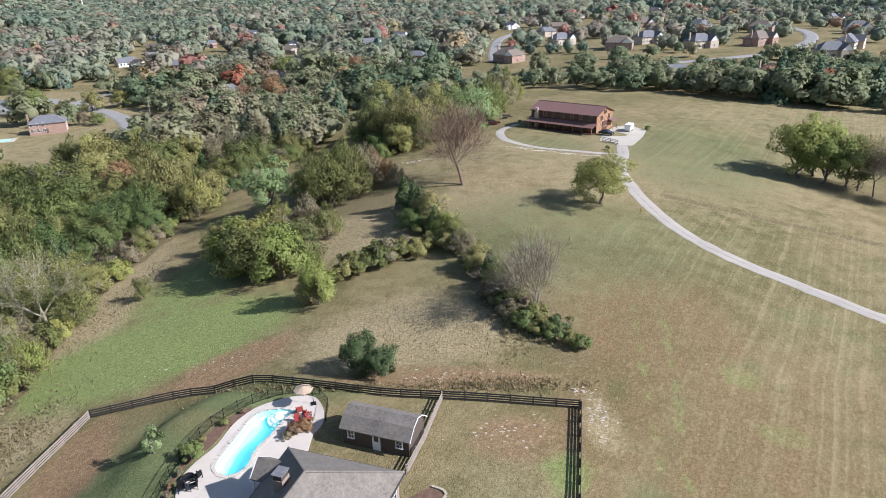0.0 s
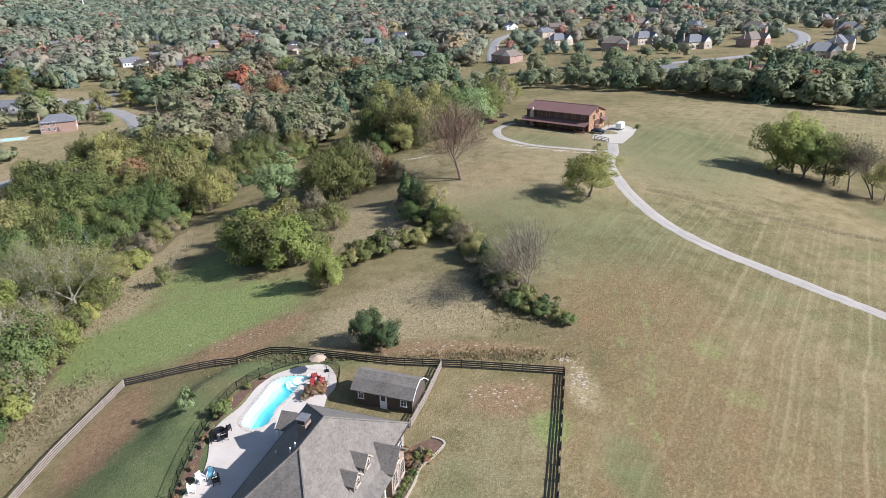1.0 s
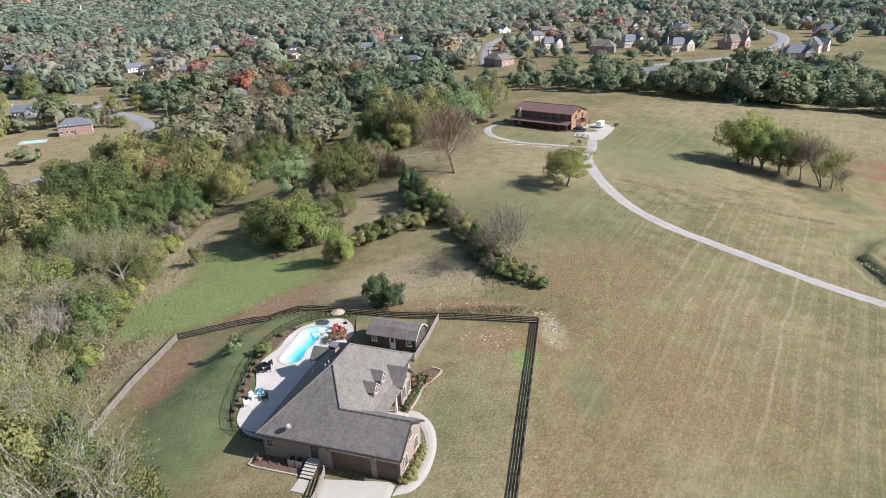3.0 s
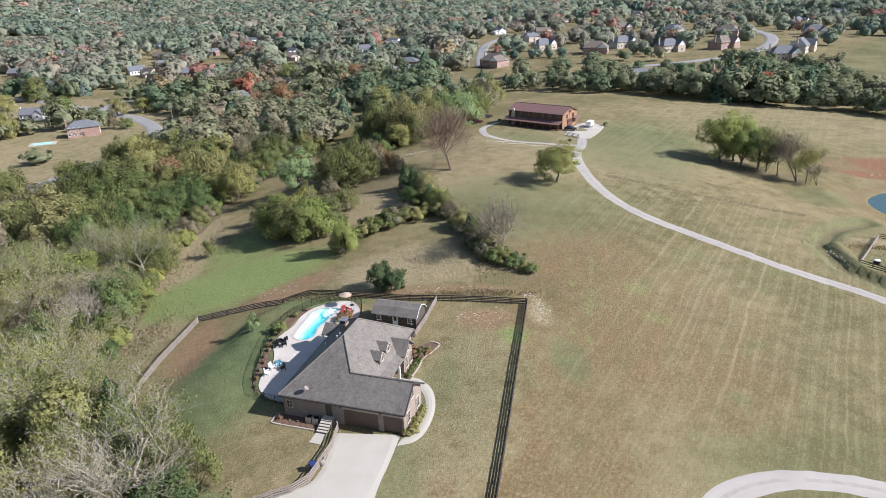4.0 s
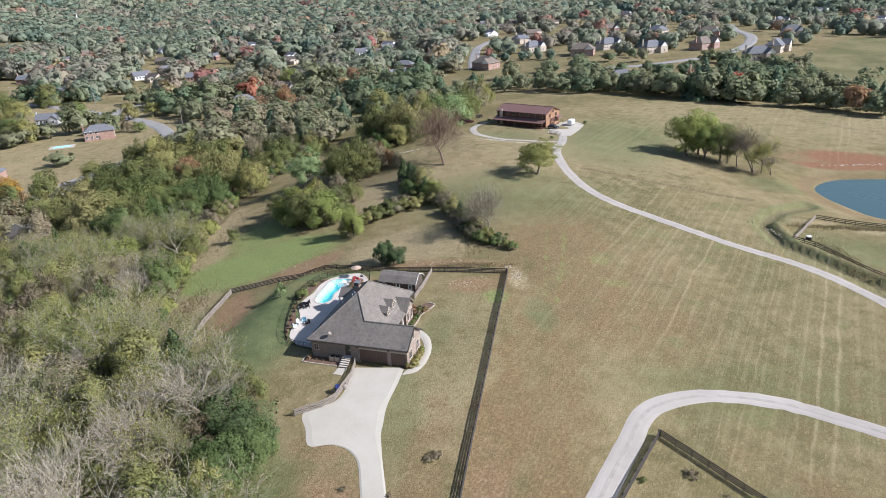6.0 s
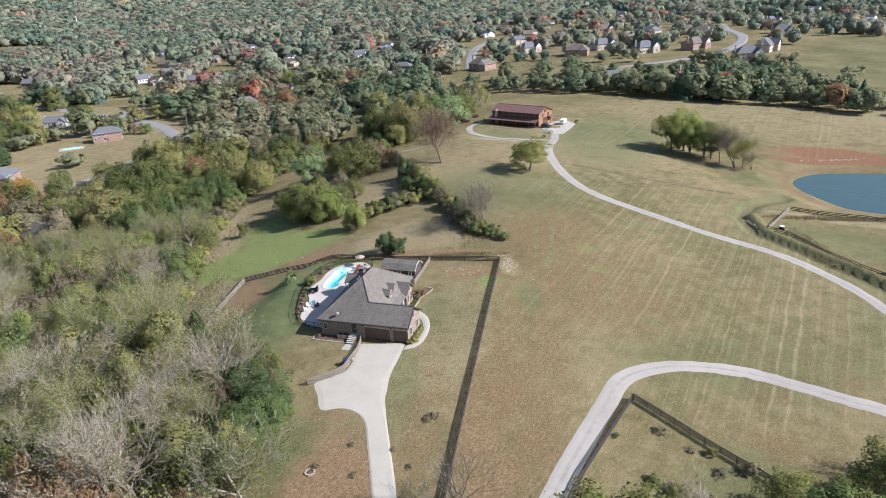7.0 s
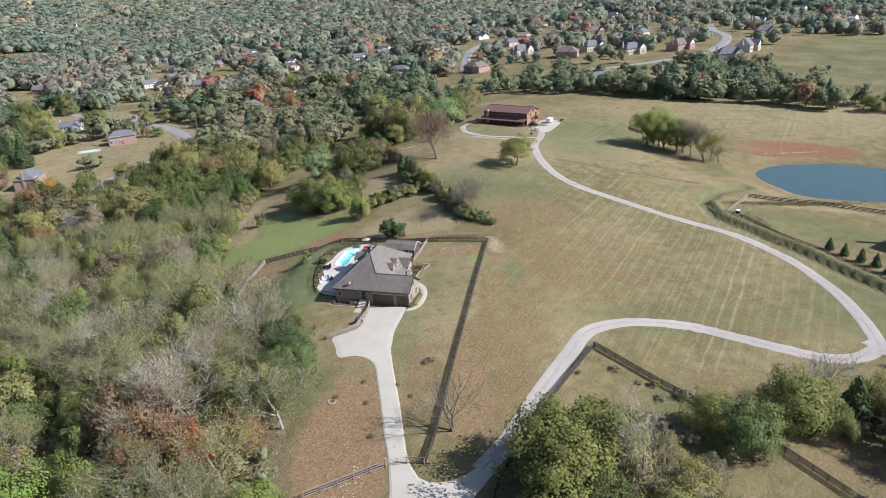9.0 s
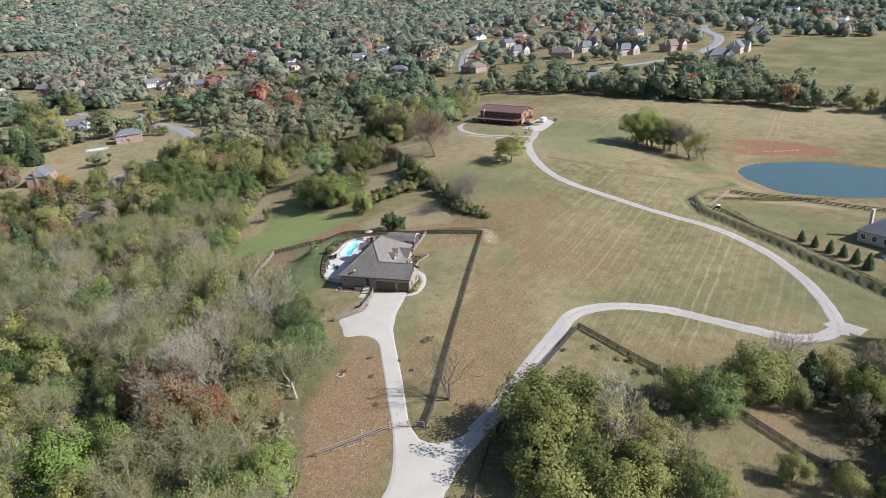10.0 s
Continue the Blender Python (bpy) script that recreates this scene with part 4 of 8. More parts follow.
# kinds of wood trees, each built once
WOOD_KINDS = [
    stand(broadleaf("wood_tree", 51, 5.0, 9.6, -2.4, 16, 5000, 0.31, OLIVE, "olive-green broadleaf tree in the wood", fill=0.44), -20.5, -27.0),
    stand(broadleaf("slender_tree", 52, 4.1, 11.0, -2.0, 16, 4600, 0.31, OLIVE, "tall olive-green broadleaf tree in the wood", fill=0.44), -36, -8),
    stand(broadleaf("spreading_tree", 53, 5.4, 8.8, -2.6, 18, 5400, 0.31, GREEN, "green broadleaf tree in the wood", fill=0.44), -58, -28),
    stand(bare("thinning_tree", 54, 13.0, PALE_BARK, "pale-barked half-bare tree in the wood", 4, 4600, OLIVE, 0.19, 0.45, 0.017, 1, 250), -44, -22),
    stand(brushy("brush_tree", 55, 4.6, 9.2, -2.2, 16, 5000, 0.26, DRY, "grey-brown fine-twigged tree in the wood"), -33, -36),
    stand(bare("bare_tree", 56, 13.0, PALE_BARK, "leafless grey tree in the wood", 4, 300, DRY, 0.22, 0.45, 0.017, 2, 450), -52, -5),
    stand(bush("undergrowth_shrub", 57, 2.6, 3.6, 1800, 0.25, OLIVE, "tangled olive shrub at the wood's edge"), -16, -31),
    stand(conifer("cedar_tree", 58, 2.6, 8.0, 2600, 0.36, CEDAR, "dark cedar among bare trees"), -29.5, 8),
]
OAK, TALL, ROUND, PALE, GREY, NAKED, SHRUB, FIR = WOOD_KINDS
NEAR_OAK = stand(broadleaf("paddock_tree", 66, 5.0, 9.6, -2.0, 22, 7500, 0.25, PADDOCK, "dense olive-green tree beside the paddock", fill=0.42), 30.0, -47.0, 1.4)
NEAR_ROUND = stand(broadleaf("paddock_tree", 67, 5.2, 8.8, -2.0, 24, 7500, 0.25, PADDOCK, "broad leafy tree beside the paddock", fill=0.42), 35.0, -45.5, 1.4)

# individual trees at the edge of the near wood
again(PALE, -20.0, -6.5, 1.15, 40, OLIVE, label="large pale-barked sycamore losing its leaves")
again(PALE, -25.5, -15.0, 1.05, 150, OLIVE)
again(NEAR_ROUND, -11.6, -14.6, 0.85, 30, CEDAR, label="dense dark evergreen at the edge of the drive")
again(NEAR_ROUND, -10.6, -18.0, 0.7, 80, GREEN)
again(NEAR_ROUND, -13.4, -20.0, 0.80, 10, GREEN)
again(NEAR_ROUND, -15.6, -12.0, 0.9, 200, CEDAR)
again(SHRUB, -9.6, -15.5, 0.9, 50, CEDAR)
again(FIR, -27.0, 2.0, 0.9, 60)
again(NAKED, -18.5, -10.5, 1.1, 120)
again(NAKED, -24.0, -20.5, 1.0, 20)
again(GREY, -14.0, -6.0, 0.75, 200, OLIVE)
again(GREY, -19.5, -1.0, 0.85, 15, OLIVE)
again(NEAR_OAK, -21.8, -41.5, 0.78, 15, RED, 1.35, label="small tree with vivid red autumn leaves")
again(NEAR_ROUND, -44.5, -49.5, 1.2, 60, LIME, 1.15, label="round tree with fresh lime-green leaves")
again(TALL, -46.5, 8.5, 0.9, 25, YELLOW)
again(OAK, -50.0, 2.0, 0.85, 85, YELLOW)
again(OAK, -10.5, -55.0, 0.9, 120, YELLOW)
again(PALE, -27.5, -36.0, 1.15, 70, DRY)
again(NAKED, -29.0, -30.0, 1.15, 10)
again(NAKED, -26.0, -30.0, 1.1, 100)
again(OAK, -12.5, -52.0, 0.65, 220, YELLOW)
again(TALL, -30.0, -27.5, 0.6, 10, LIME)
again(PALE, -16.5, -46.0, 1.0, 10, YELLOW)
again(PALE, -22.0, -52.0, 1.0, 200, OLIVE)
again(GREY, -34.7, -34.6, 1.3, 40, RUST, label="half-bare tree with russet leaves")
again(GREY, -30.6, -34.6, 1.25, 170, RUST, label="half-bare tree with russet leaves")
again(OAK, -9.8, -49.5, 0.5, 60, LIME)
again(FIR, -123, 75, 1.5, 10)
again(FIR, -96, 44, 1.5, 80)
again(FIR, -104, 52, 1.3, 150)
again(FIR, -116, 66, 1.3, 220)
again(OAK, -47.0, 13.5, 0.9, 25, YELLOW)
again(TALL, -45.0, 17.5, 0.85, 145, YELLOW)
again(OAK, -41.5, 12.5, 0.7, 205, YELLOW)
again(GREY, -29.0, -40.0, 1.2, 110, RUST, label="half-bare tree with russet leaves")
again(GREY, -15.0, -38.0, 0.8, 30, RUST, label="half-bare tree with russet leaves")

# scrub islands and the hedgerow in the middle of the pasture
SCRUB = [
    (-25.5, 88, 1.2, OAK, YELLOW), (-19.5, 82, 1.25, ROUND, OLIVE), (-16, 80, 1.15, OAK, YELLOW), (-21, 89, 1.2, ROUND, YELLOW), (-13.5, 85, 1.0, OAK, OLIVE), (-28.5, 92, 0.95, ROUND, OLIVE),
    (-6.4, 66.6, 0.78, TALL, YELLOW), (-7.8, 69, 0.6, OAK, OLIVE), (-14.5, 99, 0.95, GREY, DRY), (-10, 96, 0.75, GREY, OLIVE), (-19, 97, 0.8, GREY, DRY),
    (-13, 117, 1.35, GREY, OLIVE), (-17.5, 121, 1.25, GREY, OLIVE), (-8.5, 118, 1.2, GREY, OLIVE), (-11, 125, 1.4, GREY, OLIVE), (-6, 124, 1.1, GREY, DRY), (-17, 128, 1.2, ROUND, OLIVE), (-4, 129, 0.85, GREY, RUST), (-1, 127, 0.6, GREY, RUST), (2, 122, 0.55, GREY, DRY),
    (-5.4, 155, 0.6, ROUND, GREEN), (-9, 152, 0.7, GREY, DRY), (-12, 143, 0.9, GREY, OLIVE), (-14, 136, 1.1, GREY, OLIVE), (-41, 80, 0.42, TALL, OLIVE), (-33, 99, 0.7, OAK, OLIVE), (-22, 108, 0.7, GREY, OLIVE),
]
for x, y, s, proto, mat in SCRUB:
    again(proto, x, y, s, (x * 37 + y * 11) % 360, mat)
for x, y, s, proto, mat in [(7.2, 101, 0.85, FIR, None), (8.6, 98.5, 0.8, FIR, None), (10.5, 94, 0.8, OAK, OLIVE), (11.6, 89, 0.75, FIR, None), (13.6, 87, 0.6, OAK, YELLOW), (7.5, 92, 0.6, ROUND, GREEN), (14.8, 84, 0.6, ROUND, OLIVE), (16.8, 79.5, 0.55, GREY, DRY), (20.6, 70, 0.62, FIR, None), (19.0, 73.5, 0.55, OAK, OLIVE), (21.6, 66.5, 0.55, GREY, OLIVE), (23, 62, 0.5, GREY, DRY)]:
    again(proto, x, y, s, (x * 53 + y * 17) % 360, mat)
for x, y, s, mat in [(5.5, 80.5, 1.1, OLIVE), (1.5, 78.5, 1.3, OLIVE), (-1.8, 76.5, 1.25, OLIVE), (8.5, 81, 1.0, OLIVE), (24.2, 53.5, 0.85, GREEN), (26.5, 52.3, 0.75, OLIVE), (28.6, 52.2, 0.8, CEDAR), (31, 48.3, 0.62, GREEN), (29.8, 49.6, 0.6, OLIVE), (22.8, 57, 0.9, DRY), (21.5, 61.5, 0.8, DRY), (23.8, 62.5, 0.7, OLIVE), (17.6, 75.2, 0.7, DRY), (13.5, 82.5, 0.9, OLIVE), (4.5, 100, 0.8, DRY), (12.5, 90.5, 1.0, OLIVE), (18.8, 70.5, 0.6, DRY), (7, 95, 0.9, CEDAR), (9.6, 89.5, 1.0, OLIVE), (15.2, 81.5, 0.9, OLIVE), (16.2, 79.8, 0.9, DRY), (18.2, 73.4, 0.9, OLIVE), (21.8, 67, 0.85, OLIVE), (22.4, 59.8, 0.9, OLIVE), (25.5, 54.8, 0.9, OLIVE), (27.6, 50.8, 0.7, GREEN), (-3.6, 74.6, 1.0, OLIVE), (3.4, 80.4, 1.3, DRY), (6.8, 82.6, 1.0, DRY), (10.4, 83.4, 0.9, OLIVE), (24.6, 57.6, 0.8, DRY), (20.4, 63.2, 0.8, DRY)]:
    again(SHRUB, x, y, s, (x * 71 + y * 13) % 360, mat)

PADDOCK_WEEDS = [(46.2, -21.5, 0.42, DRY), (49.3, -25.3, 0.3, DRY), (51.7, -29.8, 0.42, DRY), (42.0, -31.4, 0.5, OLIVE), (45.4, -33.0, 0.5, DRY), (39.4, -22.7, 0.25, OLIVE), (43.8, -32.4, 0.45, DRY)]

# trees round the fenced paddock
for x, y, s, proto, mat in [(38.5, -47, 1.1, NEAR_OAK, PADDOCK), (32.5, -52.5, 1.2, NEAR_OAK, PADDOCK), (29.5, -56.0, 1.0, NEAR_OAK, PADDOCK), (43.5, -51.5, 0.95, NAKED, None), (48.0, -53.5, 0.8, GREY, OLIVE), (40.0, -55.0, 0.9, GREY, DRY), (46.5, -47.5, 0.7, GREY, OLIVE), (35.5, -58.5, 0.95, GREY, OLIVE), (60.3, -41.5, 0.92, NEAR_ROUND, GREEN), (56.5, -38.0, 0.72, NEAR_OAK, PADDOCK), (64.5, -39.0, 0.75, NEAR_ROUND, PADDOCK), (70.0, -37.5, 1.05, NEAR_OAK, PADDOCK), (73.5, -36.5, 0.85, NEAR_OAK, PADDOCK), (76.5, -33.5, 0.75, NAKED, None), (80.0, -36.5, 0.95, FIR, None), (84.0, -35.5, 0.8, GREY, OLIVE), (88.0, -38.5, 0.8, FIR, None), (92.5, -37, 0.9, GREY, DRY), (96, -42, 0.9, NEAR_OAK, PADDOCK), (54.5, -60.5, 0.45, NEAR_OAK, PADDOCK), (30, -64, 1.05, NEAR_OAK, PADDOCK), (90, -52, 1.0, NEAR_ROUND, PADDOCK), (97, -58, 1.1, NEAR_OAK, GREEN), (84.5, -60, 1.1, NEAR_OAK, PADDOCK), (106, -24, 0.8, GREY, OLIVE), (112, -33, 1.0, NEAR_OAK, PADDOCK), (99, -50, 1.1, NEAR_OAK, PADDOCK), (104, -44, 1.1, NEAR_ROUND, PADDOCK), (92, -64, 1.2, NEAR_OAK, PADDOCK), (101, -66, 1.2, NEAR_ROUND, GREEN), (37.5, -51.5, 1.1, NEAR_ROUND, PADDOCK), (43, -60, 1.0, NEAR_OAK, PADDOCK), (50, -62, 0.9, GREY, OLIVE), (38, -66, 1.1, NEAR_OAK, PADDOCK), (46.5, -56.5, 0.8, GREY, DRY), (52.5, -49.5, 0.5, GREY, DRY), (75.5, -40.0, 0.6, GREY, OLIVE), (86, -44, 0.9, NEAR_OAK, PADDOCK), (93, -46, 0.9, NEAR_ROUND, GREEN), (82, -47.5, 0.7, GREY, DRY), (100, -37, 0.9, NEAR_OAK, PADDOCK), (89, -58, 0.9, GREY, OLIVE), (78, -66, 0.8, NEAR_OAK, PADDOCK), (84, -68, 0.9, NEAR_ROUND, PADDOCK), (72, -62, 0.55, GREY, OLIVE), (66, -58, 0.5, NEAR_OAK, PADDOCK), (95, -71, 1.0, NEAR_OAK, PADDOCK), (68, -69, 0.7, GREY, DRY)]:
    again(proto, x, y, s * 1.15, (x * 31 + y * 19) % 360, mat)
for x, y, s, mat in [(46.8, -36.5, 0.75, DRY), (49.5, -38.5, 0.7, DRY), (52.3, -40.5, 0.65, DRY), (44.0, -33.8, 0.5, OLIVE), (83, -39, 0.9, DRY), (87, -34, 0.9, OLIVE), (78, -40, 0.8, DRY), (92, -33, 0.8, DRY), (55.8, -29.6, 0.5, DRY), (52, -26.0, 0.35, OLIVE)]:
    again(SHRUB, x, y, s, (x * 71 + y * 13) % 360, mat)
for x, y, s, mat in PADDOCK_WEEDS:
    again(SHRUB, x, y, s, (x * 71 + y * 13) % 360, mat, 0.5, "low tangled brush in the paddock grass")

# coloured trees in the village and the far wood
for x, y, s, proto, mat, label in [(-154, 163, 1.05, OAK, GOLD, "round tree with golden autumn leaves in a village garden"), (-136, 113, 0.85, OAK, GOLD, "small tree with golden autumn leaves"), (-115, 92, 0.8, ROUND, RUST, "round tree with rust-brown leaves"), (-86, 299, 1.5, OAK, RUST, "tall tree with rust-brown leaves in the wood"), (-73, 308, 1.5, TALL, RUST, "tall tree with rust-brown leaves in the wood"), (-60, 283, 1.35, OAK, RUST, "tall tree with rust-brown leaves in the wood"), (-79, 316, 1.4, ROUND, RUST, "tall tree with rust-brown leaves in the wood"), (-111, 236, 0.7, OAK, GOLD, "small tree with golden autumn leaves by the road"), (-42, 381, 1.7, OAK, RUST, "tall tree with rust-brown leaves in the wood"), (-218, 345, 1.35, ROUND, OLIVE, ""), (-266, 397, 1.4, OAK, OLIVE, ""), (-284, 379, 1.3, ROUND, GREEN, ""), (-154, 288, 0.75, ROUND, GREEN, ""), (-186, 316, 0.9, OAK, OLIVE, ""), (8, 339, 1.5, ROUND, LIME, "round tree with fresh lime-green leaves"), (-94, 420, 1.8, ROUND, GREEN, ""), (-162, 290, 0.8, GREY, DRY, ""), (-167, 175, 0.8, OAK, OLIVE, ""), (-128, 212, 0.5, GREY, DRY, ""), (-273, 357, 2.0, OAK, OLIVE, ""), (-256, 345, 1.6, ROUND, OLIVE, ""), (-213, 236, 2.2, FIR, None, "tall dark pine in a village garden"), (-222, 246, 2.1, FIR, None, "tall dark pine in a village garden"), (-203, 228, 2.0, FIR, None, "tall dark pine in a village garden"), (-207, 320, 1.7, ROUND, GREEN, ""), (-211, 275, 1.5, OAK, OLIVE, ""), (-222, 283, 1.6, ROUND, GREEN, ""), (-232, 268, 1.7, OAK, OLIVE, ""), (-240, 292, 1.8, FIR, None, "tall dark pine in a village garden"), (-270, 408, 1.8, OAK, OLIVE, ""), (-258, 420, 1.7, GREY, DRY, ""), (-177, 328, 1.3, OAK, OLIVE, ""), (-165, 338, 1.2, ROUND, OLIVE, ""), (-248, 310, 1.6, GREY, OLIVE, ""), (-192, 183, 1.3, OAK, RUST, "round tree with rust-brown leaves"), (-205, 205, 1.6, ROUND, OLIVE, ""), (-188, 300, 1.0, GREY, DRY, ""), (-121, 84, 1.2, FIR, None, "blue-green cedar among wood trees"), (-140, 118, 1.6, FIR, None, "blue-green cedar among wood trees"), (-117, 88, 0.9, TALL, RUST, "round tree with rust-brown leaves")]:
    again(proto, x, y, s, (x * 41 + y * 23) % 360, mat, 1.0, label)

# upper wood beside the lodge
for x, y, s, proto, mat in [(3.0, 169, 1.9, GREY, OLIVE), (-3.5, 171, 1.6, GREY, OLIVE), (8.0, 172, 1.6, GREY, OLIVE), (0.5, 164, 1.1, ROUND, OLIVE), (6, 163, 1.1, GREY, OLIVE), (12.5, 178, 1.5, OAK, OLIVE), (-7, 164, 0.8, ROUND, GREEN), (2, 180, 1.7, ROUND, OLIVE), (20.0, 193, 1.7, ROUND, LIGHT_GREEN), (15.0, 187, 1.5, OAK, GREEN), (25.5, 200, 1.2, OAK, GREEN), (9, 192, 1.6, TALL, OLIVE), (27.5, 206, 1.4, GREY, OLIVE), (33, 226, 1.5, GREY, DRY), (30, 216, 1.5, GREY, OLIVE), (8.5, 212, 1.5, GREY, RUST), (-13, 246, 1.7, OAK, OLIVE), (15, 203, 1.7, OAK, OLIVE), (0, 196, 1.6, GREY, OLIVE), (38, 240, 1.5, GREY, OLIVE)]:
    again(proto, x, y, s, (x * 31 + y * 19) % 360, mat)


def near_wood():
    """Fill the near wood with trees, denser shrubs at its edge."""
    rng = np.random.default_rng(77)
    done = np.array(PLACED)
    gap = 6.0
    made = 0
    for gx in np.arange(-150, 0, gap):
        for gy in np.arange(-88, 92, gap):
            x, y = gx + rng.uniform(-2.2, 2.2), gy + rng.uniform(-2.2, 2.2)
            r = rng.random(6)
            if not inside(x, y, WOOD) or x < -62 - 0.52 * (y + 90) or np.hypot(done[:, 0] - x, done[:, 1] - y).min() < 3.8 or math.hypot(x + 109, y - 99) < 13 or math.hypot(x + 44.0, y + 51) < 7.5 or math.hypot(x + 21.3, y + 43) < 5:
                continue
            edge = not inside(x + 5, y, WOOD)
            if (edge and r[0] < 0.25) or r[5] < 0.18:
                again(SHRUB, x, y, 0.75 + 0.65 * r[1], 360 * r[2], (OLIVE, DRY, GREEN)[int(3 * r[3])])
                continue
            k = r[0]
            if k < 0.17:
                proto, mats = OAK, (OLIVE, OLIVE, OLIVE, YELLOW, DRY, OLIVE)
            elif k < 0.28:
                proto, mats = TALL, (OLIVE, OLIVE, OLIVE, GREEN, YELLOW)
            elif k < 0.36:
                proto, mats = ROUND, (GREEN, OLIVE, OLIVE, DRY)
            elif k < 0.66:
                proto, mats = PALE, (OLIVE, OLIVE, OLIVE, YELLOW)
            elif k < 0.93:
                proto, mats = GREY, (OLIVE, GREEN, OLIVE, YELLOW, DRY, GREEN)
            elif k < 0.97:
                proto, mats = NAKED, (None,)
            else:
                proto, mats = FIR, (None,)
            again(proto, x, y, 0.72 + 0.48 * r[1], 360 * r[2], mats[int(len(mats) * r[3])], 0.85 + 0.3 * r[4])
            made += 1
    return made


near_wood()


def wood_edge():
    """Bushes that close the wood towards the fields, and low growth under its trees."""
    rng = np.random.default_rng(78)
    for a, b in zip(WOOD[2:17], WOOD[3:18]):
        n = max(1, round(math.hypot(b[0] - a[0], b[1] - a[1]) / 3.1))
        for k in range(n):
            t, r = (k + rng.uniform(0, 0.9)) / n, rng.random(5)
            x, y = a[0] + (b[0] - a[0]) * t - 0.5 - 4.5 * r[0], a[1] + (b[1] - a[1]) * t
            if y < -20 and x > -14:
                continue
            if r[1] < 0.62:
                again(SHRUB, x, y, 0.7 + 0.6 * r[2], 360 * r[3], (OLIVE, GREEN, DRY, OLIVE, YELLOW)[int(5 * r[4])])
            else:
                again((OAK, ROUND, GREY)[int(3 * r[4])], x, y, 0.45 + 0.3 * r[2], 360 * r[3], (OLIVE, GREEN, OLIVE, DRY)[int(4 * r[0])])
    spots = []
    for gx in np.arange(-120, 0, 3.6):
        for gy in np.arange(-88, 100, 3.6):
            x, y = gx + rng.uniform(-1.7, 1.7), gy + rng.uniform(-1.7, 1.7)
            r = rng.random(2)
            if inside(x, y, WOOD) and inside(x + 2, y, WOOD) and x > -70 - 0.4 * (y + 90) * 0.5:
                spots.append((x, y, 2.0 + 0.9 * r[0], 2.2 + 1.6 * r[1], float(np.clip(rng.normal(0.45, 0.13), 0.1, 0.75))))
    woodland("undergrowth", spots, 110, 0.7, "tangled low growth under the wood's trees", 9, MIXED, 0.4)


def ball():
    """A rough ball of twenty faces, for the dense inside of a far crown."""
    bm = bmesh.new()
    bmesh.ops.create_icosphere(bm, subdivisions=1, radius=1.0)
    v = np.array([tuple(q.co) for q in bm.verts])
    f = np.array([[q.index for q in p.verts] for p in bm.faces])
    bm.free()
    return v, f


def woodland(name, spots, leaves, size, label, seed, mat, core=0.62):
    """Many far trees in one mesh: spots of x, y, radius, height, tint."""
    rng = np.random.default_rng(seed)
    bv, bf = ball()
    vs, ws, ts, ev, ef, et, en = [], [], [], [], [], [], []
    count = 0
    zs = land(np.array([s[0] for s in spots]), np.array([s[1] for s in spots]))
    for (x, y, r, h, tint), z in zip(spots, zs):
        lobes = 7
        fir = tint < 0.06
        if fir:
            t = 1 - np.sqrt(rng.random(leaves))
            a = rng.uniform(0, 2 * math.pi, leaves)
            q = r * 0.75 * (1 - t) ** 0.8 * rng.uniform(0.6, 1.1, leaves)
            at = np.stack([q * np.cos(a), q * np.sin(a), t * h * 1.1], -1)
            way = np.stack([np.cos(a), np.sin(a), np.full(leaves, 0.5)], -1)
        else:
            at, way, c = lobed(rng, r, -0.12 * h, h, lobes, leaves, 0.5)
        at = at + np.array([x, y, z])
        ws.append(way)
        vs.append(cards(at, way + rng.normal(0, 0.28, way.shape), rng.uniform(0.7, 1.3, leaves) * size * (r / 4.2), rng))
        ts.append(np.full(leaves * 4, np.clip(tint + rng.normal(0, 0.012), 0, 1)))
        k = (1 + 0.16 * np.sin(bv @ rng.normal(0, 3.2, 3) + rng.uniform(0, 6)) + rng.uniform(-0.14, 0.14, len(bv)))[:, None]
        ev.append(bv * k * np.array([r * core, r * core, h * 0.62 * core]) * (0.45 if fir else 1) + np.array([x, y, z + h * 0.40]))
        en.append(unit(bv + np.array([0, 0, 0.35])))
        ef.append(bf + count)
        et.append(np.full(len(bv), tint))
        count += len(bv)
    m = card_mesh(name, np.concatenate(vs), mat, np.concatenate(ts), (np.concatenate(ev), np.concatenate(ef), np.concatenate(et), unit(np.concatenate(en))), np.concatenate(ws), 0.22)
    return tagged(new(name, m), label, "woodland", kind="stuff")


wood_edge()
HOMES, HIDDEN = [], []


def tint_at(rng, x, y):
    k = noise.noise((x * 0.012, y * 0.012, 3.3)) * 0.30 + noise.noise((x * 0.035, y * 0.035, 9.1)) * 0.16
    t = 0.44 + 1.45 * k + rng.normal(0, 0.10)
    if x > 40 and abs((y - 330) + (x - 30) * 0.66) < 22 + 0.05 * x:
        t = 0.42 + rng.normal(0, 0.06)
    t = min(max(t, 0.08), 0.88)
    if rng.random() < 0.03:
        t = rng.uniform(0.88, 1.0)
    if rng.random() < 0.07:
        t = rng.uniform(0.0, 0.06)
    return float(np.clip(t, 0, 1))


def in_estate(x, y):
    return (x > 20 + 0.05 * y) & (x > 40) & (y > 300) & (y < 900)


